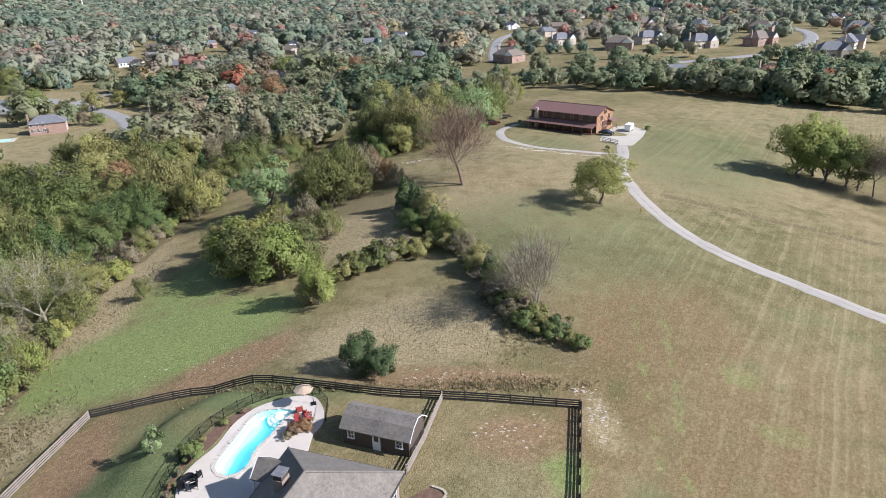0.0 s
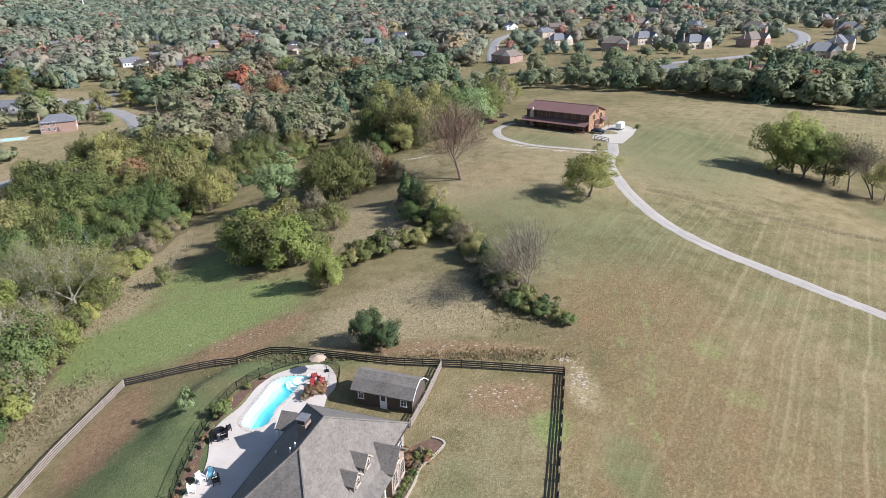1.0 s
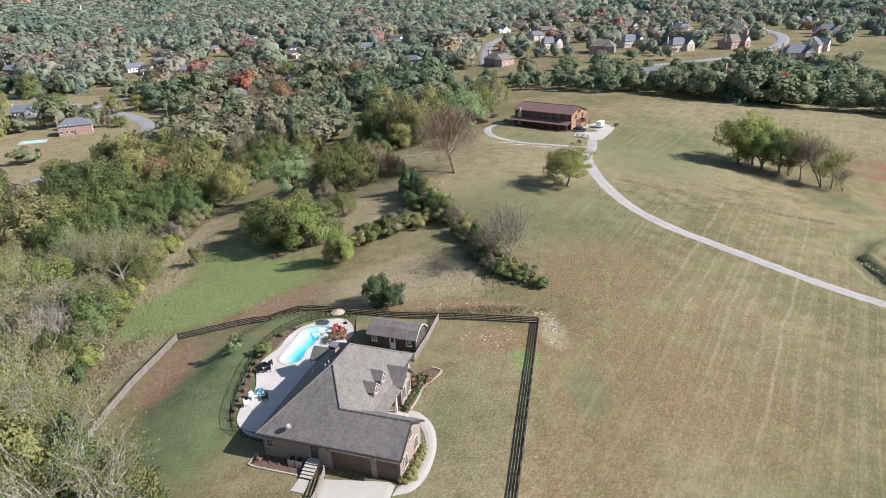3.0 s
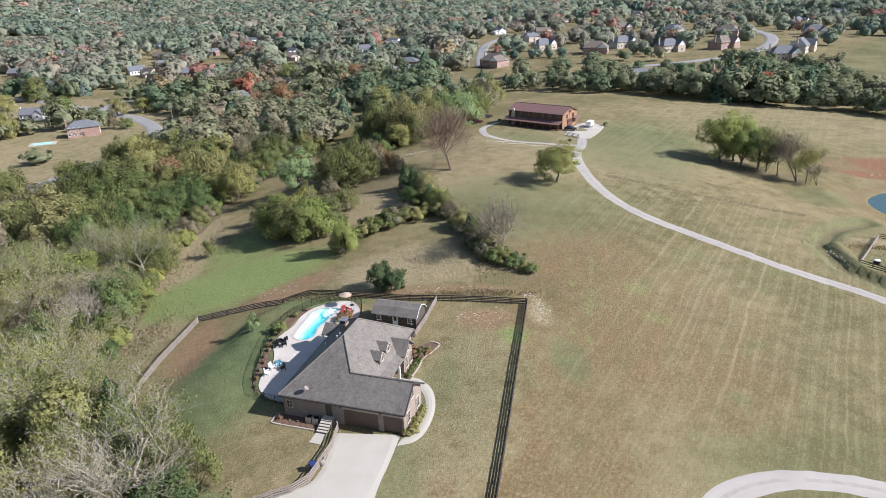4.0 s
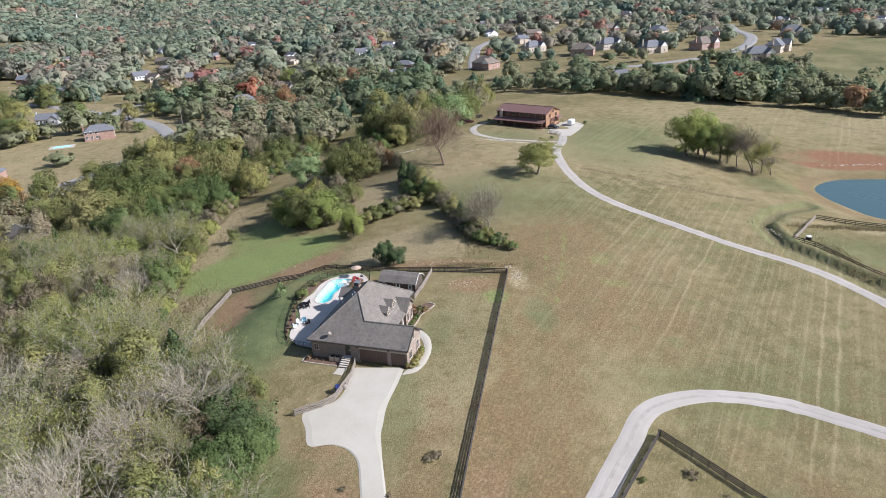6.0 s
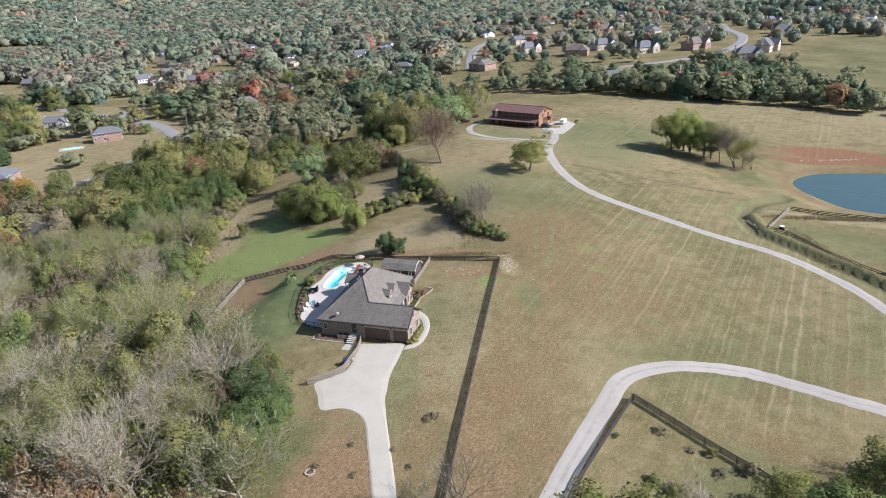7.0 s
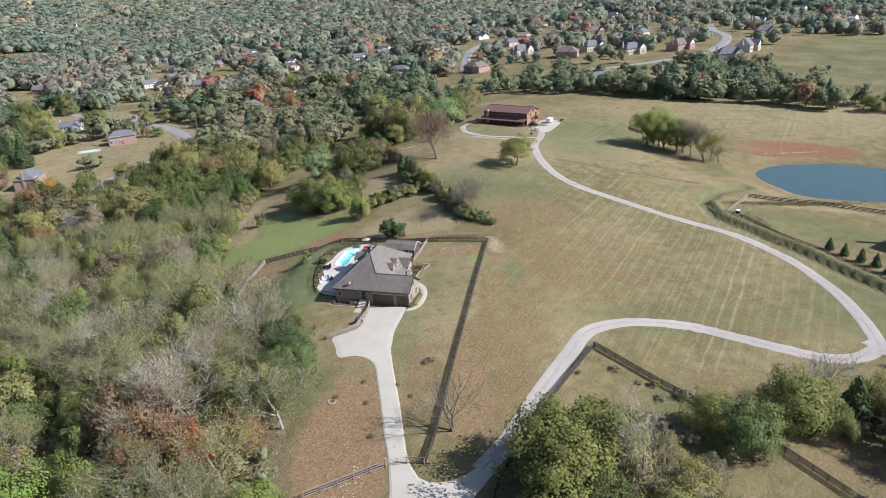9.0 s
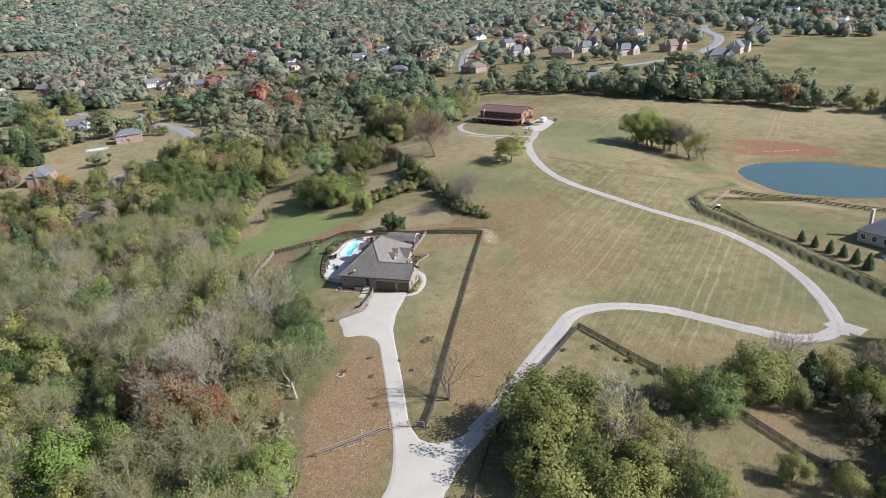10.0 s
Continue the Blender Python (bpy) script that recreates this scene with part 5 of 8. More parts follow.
def wooded(x, y):
    """How thickly trees stand away from the near wood, 0 to 1, for arrays of places."""
    lump = np.array([noise.noise((a * 0.018, b * 0.018, 7.7)) for a, b in zip(x, y)])
    thick = np.where(y < 60, 0.0, 0.88)
    estate = in_estate(x, y)
    belt = (x > 40) & (np.abs((y - 330) + (x - 30) * 0.66) < 22 + 0.05 * x)
    thick = np.where(estate & ~belt, np.where(lump > 0.06, 0.46, 0.22), thick)
    thick = np.where(~estate & (lump < np.where(y > 330, -0.12, -0.26)), 0.12, thick)
    thick = np.where(inside(x, y, WOOD), np.where(y > 88, 1.0, 0.0), thick)
    for hx, hy in HOMES:
        thick = np.where((np.abs(x - hx) < 17) & (y - hy > -40) & (y - hy < 12), 0.0, thick)
    close = np.min([np.hypot(x - hx, y - hy) for hx, hy in HOMES], 0)
    thick = np.where(belt & (close > 11), 0.8, thick)
    for hx, hy in HIDDEN:
        thick = np.where(np.hypot(x - hx, y - hy) < 9.5, 0.0, thick)
    thick = np.where(inside(x, y, VILLAGE), np.minimum(thick, 0.13), thick)
    for line, wide in STREETS:
        for (ax, ay), (bx, by) in zip(line, line[1:]):
            t = np.clip(((x - ax) * (bx - ax) + (y - ay) * (by - ay)) / ((bx - ax) ** 2 + (by - ay) ** 2), 0, 1)
            thick = np.where(np.hypot(x - ax - t * (bx - ax), y - ay - t * (by - ay)) < wide, 0.0, thick)
    for area in (FIELD, NORTH_FIELD, WEST_FIELD):
        thick = np.where(inside(x, y, area), 0.0, thick)
    return thick


STREETS = [([(-150, 120), (-144, 157), (-135, 200), (-118, 236)], 8), ([(-112, 232), (-138, 285), (-187, 340), (-258, 395)], 9), ([(205, 385), (263, 448), (293, 513), (313, 591), (350, 690)], 16), ([(110, 372), (150, 368), (205, 385)], 13), ([(45, 420), (50, 505), (62, 612), (90, 700)], 10)]


def far_woods():
    rng = np.random.default_rng(5)
    rows = []
    y = 88.0
    while y < 2900:
        gap = 8.0 if y < 190 else 10.2 if y < 330 else 11.0 + (y - 330) * 0.012
        half = 0.74 * (y + 133) + 15
        x = np.arange(17 - half, 17 + half, gap)
        rows.append(np.stack([x + rng.uniform(-0.42, 0.42, len(x)) * gap, y + rng.uniform(-0.42, 0.42, len(x)) * gap, np.full(len(x), gap)], -1))
        y += gap
    p = np.concatenate(rows)
    p = p[rng.random(len(p)) < wooded(p[:, 0], p[:, 1])]
    bands = [[], [], [], []]
    for x, y, gap in p:
        k = 1 + 0.45 * noise.noise((x * 0.02, y * 0.02, 5.5)) + (rng.uniform(0.2, 0.5) if rng.random() < 0.1 else 0)
        r = gap * rng.uniform(0.5, 0.86) * k
        h = min(gap * rng.uniform(0.9, 1.35) * k, 19)
        if in_estate(x, y):
            r, h = r * 0.72, h * 0.72
        tint = tint_at(rng, x, y)
        if inside(x, y, VILLAGE):
            tint = min(tint, 0.5)
        bands[0 if y < 190 else 1 if y < 420 else 2 if y < 1000 else 3].append((x, y, r, h, tint))
    return bands

# ---- the brick house ----
HOUSE = Matrix.Translation((-6.8, 5.4, 0)) @ pose(0, 0, 0, 0, 0, math.degrees(-0.315))


def at_house(u, n, z=0.0, turn=0.0):
    p = HOUSE @ Vector((u, n, z))
    return Matrix.Translation(p) @ pose(0, 0, 0, 0, 0, math.degrees(-0.315) + turn)


def window(parent, wide, high, m, panes=(2, 3), frame_mat=None):
    """A window in its own frame: x along the wall, y out of it, z up from the sill."""
    w = part("window", Shape().box(-wide / 2, -0.02, 0, wide / 2, 0.03, high), GLASS, parent, "", m)
    f, t = Shape(), 0.075
    f.box(-wide / 2 - t, -0.02, high, wide / 2 + t, 0.09, high + t).box(-wide / 2 - t, -0.02, 0, -wide / 2, 0.09, high).box(wide / 2, -0.02, 0, wide / 2 + t, 0.09, high)
    for k in range(1, panes[0]):
        x = -wide / 2 + wide * k / panes[0]
        f.box(x - 0.02, 0.031, 0, x + 0.02, 0.05, high)
    for k in range(1, panes[1]):
        z = high * k / panes[1]
        f.box(-wide / 2, 0.031, z - 0.02, wide / 2, 0.049, z + 0.02)
    part("frame", f, frame_mat or WHITE, w, "white window frame")
    part("sill", Shape().box(-wide / 2 - 0.12, -0.02, -0.09, wide / 2 + 0.12, 0.14, 0), frame_mat or WHITE, w)
    return w


def facing(u, n, z, turn):
    """Pose for a thing on a wall; turn 0 faces south in the house's own frame."""
    return Matrix.Translation((u, n, z)) @ pose(0, 0, 0, 0, 0, turn + 180)


def brick_house():
    h = thing("house", "brown brick house with a large grey hip roof", "house", HOUSE)
    L, ze, sp = 17.3, 3.25, 0.66
    nq, npk, nr, nn, up, ue = 3.6, 7.9, 12.5, 20.3, 6.0, 11.1
    zq, zp = ze + sp * nq, ze + sp * npk
    uq = up + (zp - zq) * (ue - up) / (zp - ze)
    SW, SE, E, Q, P, R = (0, 0, ze), (L, 0, ze), (L, nq, zq), (uq, nq, zq), (up, npk, zp), (up, nr, zp)
    NW, NE, V, B = (-0.8, nn, ze), (ue, nn, ze), (ue, 2 * nq, ze), (L, 2 * nq, ze)
    for name, pts in (("south_roof", (SW, SE, E, Q, P)), ("east_roof", (P, Q, V, NE, R)), ("north_roof", (R, NE, NW)), ("west_roof", (SW, P, R, NW)), ("wing_roof", (E, B, V, Q))):
        part(name, Shape().slab(pts, 0.16), SHINGLE, h)
    for a, b in ((SW, P), (P, R), (P, Q), (Q, E), (R, NE), (R, NW)):
        part("ridge_cap", Shape().tube([(a[0], a[1], a[2] + 0.01), (b[0], b[1], b[2] + 0.01)], [0.11, 0.11], 6), SHINGLE, h)

    gut = Shape()
    for a, b in ((SW, SE), (NW, SW), (NE, NW), (V, NE), (B, V)):
        d = (Vector(b) - Vector(a)).normalized()
        o = Vector((d.y, -d.x, 0)) * 0.06
        gut.tube([tuple(Vector(a) + o - Vector((0, 0, 0.12))), tuple(Vector(b) + o - Vector((0, 0, 0.12)))], [0.085, 0.085], 6)
    part("gutter", gut, BOARDS, h, "dark gutter under the eaves")
    rake = Shape()
    for a, b in ((SE, E), (E, B)):
        rake.slab([(a[0] + 0.03, a[1], a[2] + 0.02), (b[0] + 0.03, b[1], b[2] + 0.02), (b[0] - 0.09, b[1], b[2] + 0.02), (a[0] - 0.09, a[1], a[2] + 0.02)], 0.26)
    part("rake_board", rake, BOARDS, h)
    # walls with thickness; garage openings go through the south wall
    w, t, top = 0.45, 0.25, ze + 0.12
    s = Shape()
    for u0, u1, z0, z1 in ((0.4, 6.35, -1.2, top), (7.3, 8.85, -1.2, top), (13.55, 14.2, -1.2, top), (16.7, L - 0.4, -1.2, top), (6.35, 7.3, -1.2, 0.85), (6.35, 7.3, 2.95, top), (8.85, 13.55, 2.35, top), (14.2, 16.7, 2.35, top)):
        s.box(u0, w, z0, u1, w + t, z1)
    part("south_wall", s, BRICK, h)
    s = Shape()
    pts = [(w, -1.2), (2 * nq - w, -1.2), (2 * nq - w, ze), (nq, zq - 0.22), (w, ze)]
    u0, u1 = L - 0.4 - t, L - 0.4
    i = len(s.v)
    s.v += [(u0, n, z) for n, z in pts] + [(u1, n, z) for n, z in pts]
    s.f += [(4, 3, 2, 1, 0), (5, 6, 7, 8, 9)] + [(k, (k + 1) % 5, 5 + (k + 1) % 5, 5 + k) for k in range(5)]
    part("east_gable_wall", s, BRICK, h)
    part("wing_north_wall", Shape().box(ue - 0.4, 2 * nq - w - t, -1.2, L - 0.4 - t, 2 * nq - w, top), BRICK, h)
    part("front_wall", Shape().box(ue - 0.4 - t, 2 * nq - w - t, -1.2, ue - 0.4, nn - 0.45, top), BRICK, h)
    part("north_wall", Shape().box(-0.3, nn - 0.7, -1.2, ue - 0.4 - t, nn - 0.45, top), BRICK, h)
    part("west_wall", Shape().slab([(0.4, w + t, top), (0.4 + t, w + t, top), (-0.05, nn - 0.7, top), (-0.3, nn - 0.7, top)], top + 1.2), BRICK, h)
    part("soffit", Shape().slab([(0.05, 0.05, ze - 0.1), (L - 0.05, 0.05, ze - 0.1), (L - 0.05, 0.44, ze - 0.1), (0.05, 0.44, ze - 0.1)], 0.03), WHITE, h)
    # garage doors, set back in their openings
    for u0, u1 in ((8.85, 13.55), (14.2, 16.7)):
        d = part("garage_door", Shape().box(u0, w + 0.14, 0.05, u1, w + 0.19, 2.35), DOORS, h, "brown panelled garage door")
        n = round((u1 - u0) / 0.62)
        for r in range(4):
            for k in range(n):
                a = u0 + (u1 - u0) * k / n
                p = Shape().box(a + 0.07, w + 0.115, 0.12 + r * 0.565, a + (u1 - u0) / n - 0.07, w + 0.139, 0.05 + (r + 1) * 0.565)
                part("door_panel", p, DOORS, d)
        part("lintel", Shape().box(u0 - 0.15, w - 0.025, 2.352, u1 + 0.15, w - 0.001, 2.55), STONE, h)
    # side door above its steps
    d = part("side_door", Shape().box(6.4, w + 0.06, 0.87, 7.25, w + 0.11, 2.93), SIDING, h, "dark side door with a glazed light")
    part("door_light", Shape().box(6.55, w + 0.04, 1.9, 7.1, w + 0.059, 2.7), GLASS, d)
    part("door_handle", Shape().box(7.1, w + 0.0, 1.8, 7.16, w + 0.055, 1.92), CHROME, d)
    st = Shape()
    for k in range(5):
        st.box(6.15, w - 0.003 - 0.55 - 0.36 * (k + 1), -0.1, 7.5, w - 0.003 - (0.0 if k == 0 else 0.55 + 0.36 * k), 0.86 - 0.17 * k)
    stair = part("side_steps", st, BRICK, h, "brick side steps with pale treads")
    for k in range(5):
        part("tread", Shape().box(6.1, w - 0.03 - 0.55 - 0.36 * (k + 1), 0.862 - 0.17 * k, 7.55, w - 0.006 - (0.0 if k == 0 else 0.55 + 0.36 * k + 0.03), 0.915 - 0.17 * k), CONCRETE, stair)
    window(h, 0.7, 0.9, facing(1.3, w, 1.4, 0), (2, 2), TAN_WALL)
    # east gable windows, upper and lower
    for n, z, wd, hi in ((2.0, 0.9, 0.9, 1.4), (3.6, 3.4, 0.9, 1.2), (5.2, 0.9, 0.9, 1.4)):
        window(h, wd, hi, facing(L - 0.4, n, z, 90), (2, 3), TAN_WALL)
    # front gable: a lower roof that runs east
    gc, gw, g0, g1, gr, ge = 14.8, 2.0, 9.7, 12.5, 4.75, 3.0
    part("front_gable_roof", Shape().slab([(g0, gc, gr), (g1, gc, gr), (g1, gc - gw, ge), (ue - 0.5, gc - gw, ge)], 0.15), SHINGLE, h)
    part("front_gable_roof", Shape().slab([(g0, gc, gr + 0.004), (ue - 0.5, gc + gw, ge), (g1, gc + gw, ge), (g1, gc, gr + 0.004)], 0.15), SHINGLE, h)
    s = Shape()
    s.v += [(u, n, z) for u in (g1 - 0.65, g1 - 0.4) for n, z in ((gc - gw + 0.35, -1.0), (gc + gw - 0.35, -1.0), (gc + gw - 0.35, ge + 0.1), (gc, gr - 0.2), (gc - gw + 0.35, ge + 0.1))]
    s.f += [(4, 3, 2, 1, 0), (5, 6, 7, 8, 9)] + [(k, (k + 1) % 5, 5 + (k + 1) % 5, 5 + k) for k in range(5)]
    part("front_gable_wall", s, BRICK, h)
    for n in (gc - gw + 0.35, gc + gw - 0.6):
        part("bay_side_wall", Shape().box(ue - 0.39, n, -1.0, g1 - 0.66, n + 0.25, ge), BRICK, h)
    for n in (gc - 0.85, gc + 0.85):
        window(h, 0.8, 1.6, facing(g1 - 0.4, n, 0.7, 90), (2, 4), TAN_WALL)
    window(h, 0.6, 0.8, facing(g1 - 0.4, gc, 3.0, 90), (2, 2), TAN_WALL)
    window(h, 0.9, 1.5, facing(ue - 0.4, 18.6, 0.9, 90), (2, 3))
    # two dormers in the east slope
    slope = (zp - ze) / (ue - up)
    for dn, du in ((11.9, 10.35), (9.5, 10.45)):
        dw, dh = 0.75, 0.9
        zb = zp - (du - up) * slope
        zt, zr = zb + dh, zb + dh + 0.75
        ub, ur = up + (zp - zt) / slope, up + (zp - zr) / slope
        dm = part("dormer", Shape().face((du, dn - dw, zb), (du, dn + dw, zb), (du, dn + dw, zt), (du, dn, zr), (du, dn - dw, zt)).face((du, dn - dw, zb), (du, dn - dw, zt), (ub, dn - dw, zt)).face((du, dn + dw, zb), (ub, dn + dw, zt), (du, dn + dw, zt)), SHINGLE, h, "small gabled roof dormer")
        for sgn in (-1, 1):
            part("dormer_roof", Shape().slab([(du + 0.18, dn, zr + 0.06), (du + 0.18, dn + sgn * (dw + 0.2), zt - 0.12), (ub - 0.1, dn + sgn * (dw + 0.2), zt - 0.12), (ur - 0.1, dn, zr + 0.06)], 0.08), SHINGLE, dm)
        tr = Shape()
        for sgn in (-1, 1):
            tr.slab([(du + 0.2, dn, zr + 0.03), (du + 0.2, dn + sgn * (dw + 0.2), zt - 0.15), (du + 0.1, dn + sgn * (dw + 0.2), zt - 0.15), (du + 0.1, dn, zr + 0.03)], 0.12)
        part("dormer_trim", tr, TAN_WALL, dm)
        window(dm, 0.6, 0.7, facing(du, dn, zb + 0.25, 90), (2, 2), TAN_WALL)
    # chimney with a metal cap
    c = part("chimney", Shape().box(3.5, 11.6, 4.6, 4.4, 12.7, 7.75), BRICK, h, "short brick chimney with a metal shroud")
    part("shroud", Shape().box(3.56, 11.66, 7.752, 4.34, 12.64, 8.2), SIDING, c, "dark metal chimney shroud")
    part("cap", Shape().slab([(3.45, 11.55, 8.3), (4.45, 11.55, 8.3), (4.45, 12.75, 8.3), (3.45, 12.75, 8.3)], 0.09), FAR_ROOF, c)
    for u, n, z in ((4.85, 9.0, 7.4), (1.6, 10.5, 4.6), (4.7, 8.4, 7.3)):
        part("vent_pipe", Shape().tube([(u, n, z - 0.3), (u, n, z + 0.55)], [0.07, 0.07], 8), WHITE_PLASTIC, h)
    # satellite dish near the south eave
    dish = part("satellite_dish", Shape().lathe([(0.02, -0.1), (0.2, -0.07), (0.4, 0.02), (0.41, 0.03), (0.2, -0.05), (0.02, -0.08)], 14), GREY_BOARDS, h, "white satellite dish", pose(3.85, 0.7, 4.45, 35, 25, 60) @ Matrix.Diagonal((0.8, 0.8, 0.8, 1)), True)
    part("dish_arm", Shape().tube([(0, 0, -0.1), (0.05, 0.12, -0.75)], [0.03, 0.03], 6).tube([(0, -0.3, 0.02), (0, -0.1, 0.45)], [0.015, 0.015], 5), CHROME, dish)
    # covered terrace behind: small gabled roof on posts
    tc, tw = 17.0, 1.55
    for sgn in (-1, 1):
        part("terrace_roof", Shape().slab([(-1.8, tc, 4.55 + 0.002 * sgn), (-1.8, tc + sgn * tw, 3.3), (0.9, tc + sgn * tw, 3.3), (2.3, tc, 4.55 + 0.002 * sgn)], 0.12), SHINGLE, h)
        part("terrace_fascia", Shape().slab([(-1.82, tc, 4.56), (-1.82, tc + sgn * tw, 3.31), (-1.9, tc + sgn * tw, 3.31), (-1.9, tc, 4.56)], 0.24), WHITE, h, "white gable board")
        part("terrace_post", Shape().box(-1.75, tc + sgn * (tw - 0.2) - 0.08, 0, -1.59, tc + sgn * (tw - 0.2) + 0.08, 3.25), WHITE, h)
    part("terrace_gable", Shape().box(-1.7, tc - 1.2, 3.2, -1.6, tc + 1.2, 3.34), WHITE, h)
    # front porch in the corner between wing and front gable
    part("porch_floor", Shape().box(ue - 0.39, 7.0, -0.6, 13.4, 11.6, 0.35), CONCRETE, h)
    for k in range(2):
        part("porch_step", Shape().box(13.402 + 0.35 * k, 8.2, -0.5, 13.75 + 0.35 * k, 10.6, 0.2 - 0.17 * k), CONCRETE, h)
    part("porch_roof", Shape().slab([(ue - 0.3, 6.9, 3.40), (ue - 0.3, 12.9, 3.40), (12.3, 12.9, 2.75), (12.3, 6.9, 2.75)], 0.18), SHINGLE, h)
    for n in (7.9, 11.4):
        part("porch_column", Shape().box(11.95, n - 0.13, 0.35, 12.21, n + 0.13, 2.62), WHITE, h, "white square porch column")
    d = part("front_door", Shape().box(ue - 0.399, 9.0, 0.36, ue - 0.34, 10.0, 2.5), DOORS, h)
    part("door_light", Shape().box(ue - 0.339, 9.2, 1.3, ue - 0.32, 9.8, 2.3), GLASS, d)
    for u in (8.6, 13.9):
        lamp = part("wall_lantern", Shape().box(u - 0.09, w - 0.2, 2.6, u + 0.09, w - 0.02, 2.9), BLACK_METAL, h)
    return h


brick_house()

# beds and loose things round the house
def bed(name, outline, label, z0=-0.4, z1=0.02):
    return solid(name, Shape().prism(outline, z0, z1), MULCH, label, "flower bed", kind="structure")


def edging(line, label, size=0.24, seed=0):
    """A row of separate edging stones."""
    rng = np.random.default_rng(seed)
    root = thing("stone_edging", label, "edging")
    shapes = []
    for k in range(4):
        s = Shape()
        a = rng.uniform(0.85, 1.15, 8)
        s.prism([(size * 0.62 * a[j] * math.cos(j * math.pi / 4), size * 0.5 * a[j] * math.sin(j * math.pi / 4)) for j in range(8)], -0.25, 0.1 + 0.05 * rng.random())
        shapes.append(s.mesh("stone", STONE))
    c = smooth_line([Vector(p) for p in line], size * 1.12)
    for k, p in enumerate(c[:-1]):
        d = c[k + 1] - p
        part("stone", shapes[int(rng.integers(4))], None, root, "", pose(p.x, p.y, gz(p.x, p.y) + 0.02, 0, 0, math.degrees(math.atan2(d.y, d.x))))
    return root


def hp(u, n):
    p = HOUSE @ Vector((u, n, 0))
    return (p.x, p.y)


bed("side_bed", [hp(-0.4, -1.5), hp(5.8, -1.5), hp(5.8, 0.44), hp(0.4, 0.44), hp(-0.4, 0.44)], "bark mulch bed under the south wall")
edging([hp(-0.5, 0.4), hp(-0.6, -1.0), hp(-0.2, -1.6), hp(2.5, -1.65), hp(5.8, -1.6)], "pale stone edging round the mulch bed", 0.22, 1)
bed("wing_bed", [hp(16.91, 0.4), (9.6, 0.45), (10.45, 1.4), (11.2, 3.2), (11.7, 5.4), (11.5, 6.7), hp(16.91, 6.9)], "planting bed along the brick gable")
bed("front_bed", [hp(12.81, 12.2), (9.9, 13.8), (10.6, 16.1), (11.1, 18.3), (12.3, 19.9), (13.5, 21.8), (13.2, 22.3), (12.2, 22.9), hp(10.72, 20), hp(10.72, 17.6), hp(12.81, 17.5)], "mulch bed before the front windows")
edging([(9.9, 13.6), (10.75, 16.0), (11.25, 18.2), (12.45, 19.8), (13.65, 21.7), (13.4, 22.5), (12.2, 23.1)], "pale stone edging of the front bed", 0.28, 2)
solid("concrete_pad", Shape().box(0, 0, -0.3, 1.5, 1.9, 0.03), CONCRETE, "small concrete landing below the side steps", "paving", at_house(6.1, -3.9), "structure")
GARDEN = stand(bush("garden_shrub", 61, 0.8, 1.15, 900, 0.13, STRAW_GREEN, "feathery yellow-green garden shrub"), *hp(17.8, 1.2))
CLIPPED = stand(bush("clipped_shrub", 62, 0.7, 0.95, 1000, 0.11, GREEN, "round clipped green shrub"), *hp(12.8, 12.7), 0.6)
for u, n, s in ((17.5, 2.2, 0.8), (17.6, 3.4, 0.85), (17.3, 2.9, 0.6), (17.6, 4.6, 0.75), (17.4, 5.6, 0.65), (17.3, 0.5, 0.7), (17.3, 6.4, 0.5)):
    again(GARDEN, *hp(u, n), s, u * 50, YELLOW if n > 5 else None)
for u, n, s, mt in ((12.75, 13.4, 0.6, None), (12.8, 14.4, 0.7, None), (12.85, 15.5, 0.75, None), (12.9, 16.6, 0.8, None), (11.9, 17.9, 1.2, RUST), (12.9, 17.8, 0.9, DRY), (11.5, 19.0, 1.3, RUST), (12.5, 18.8, 1.1, OLIVE), (13.5, 18.9, 0.9, RUST), (12.6, 19.8, 1.0, DRY), (13.4, 19.9, 0.8, OLIVE)):
    again(CLIPPED, *hp(u, n), s, u * 70, mt)
again(GARDEN, *hp(0.2, -0.5), 0.6, 10, RUST)
for u in (1.6, 2.8, 4.2):
    again(CLIPPED, *hp(u, -0.6), 0.3, u * 40, DRY)


def planter(x, y):
    t = thing("plant_pot", "terracotta plant pot beside the garage corner", "plant pot", pose(x, y, 0.04))
    part("pot", Shape().lathe([(0.0, 0), (0.2, 0), (0.3, 0.4), (0.33, 0.42), (0.33, 0.48), (0.27, 0.48), (0.25, 0.4), (0, 0.38)], 12), LOGS, t)
    rng = np.random.default_rng(4)
    a = rng.normal(0, 0.12, (90, 3)) + [0, 0, 0.6]
    part("plant", card_mesh("plant", cards(a, rng.normal(size=(90, 3)), 0.14, rng), YELLOW), None, t)


planter(9.35, 0.55)


def wheelie_bin(x, y, turn):
    t = thing("wheelie_bin", "navy plastic wheeled rubbish bin by the fence", "bin", pose(x, y, gz(x, y) + 0.09, 0, 0, turn))
    part("body", Shape().prism([(-0.26, -0.3), (0.26, -0.3), (0.3, 0.34), (-0.3, 0.34)], 0.06, 1.0), BLUE_PLASTIC, t)
    part("lid", Shape().slab([(-0.32, -0.36, 1.06), (0.32, -0.36, 1.06), (0.33, 0.4, 1.12), (-0.33, 0.4, 1.12)], 0.07), BLUE_PLASTIC, t)
    for x0 in (-0.27, 0.2):
        part("wheel", Shape().lathe([(0, 0), (0.12, 0), (0.12, 0.07), (0, 0.07)], 12), RUBBER, t, "", pose(x0, 0.3, 0.12, 0, 90, 0))


wheelie_bin(-0.75, -5.2, 25)


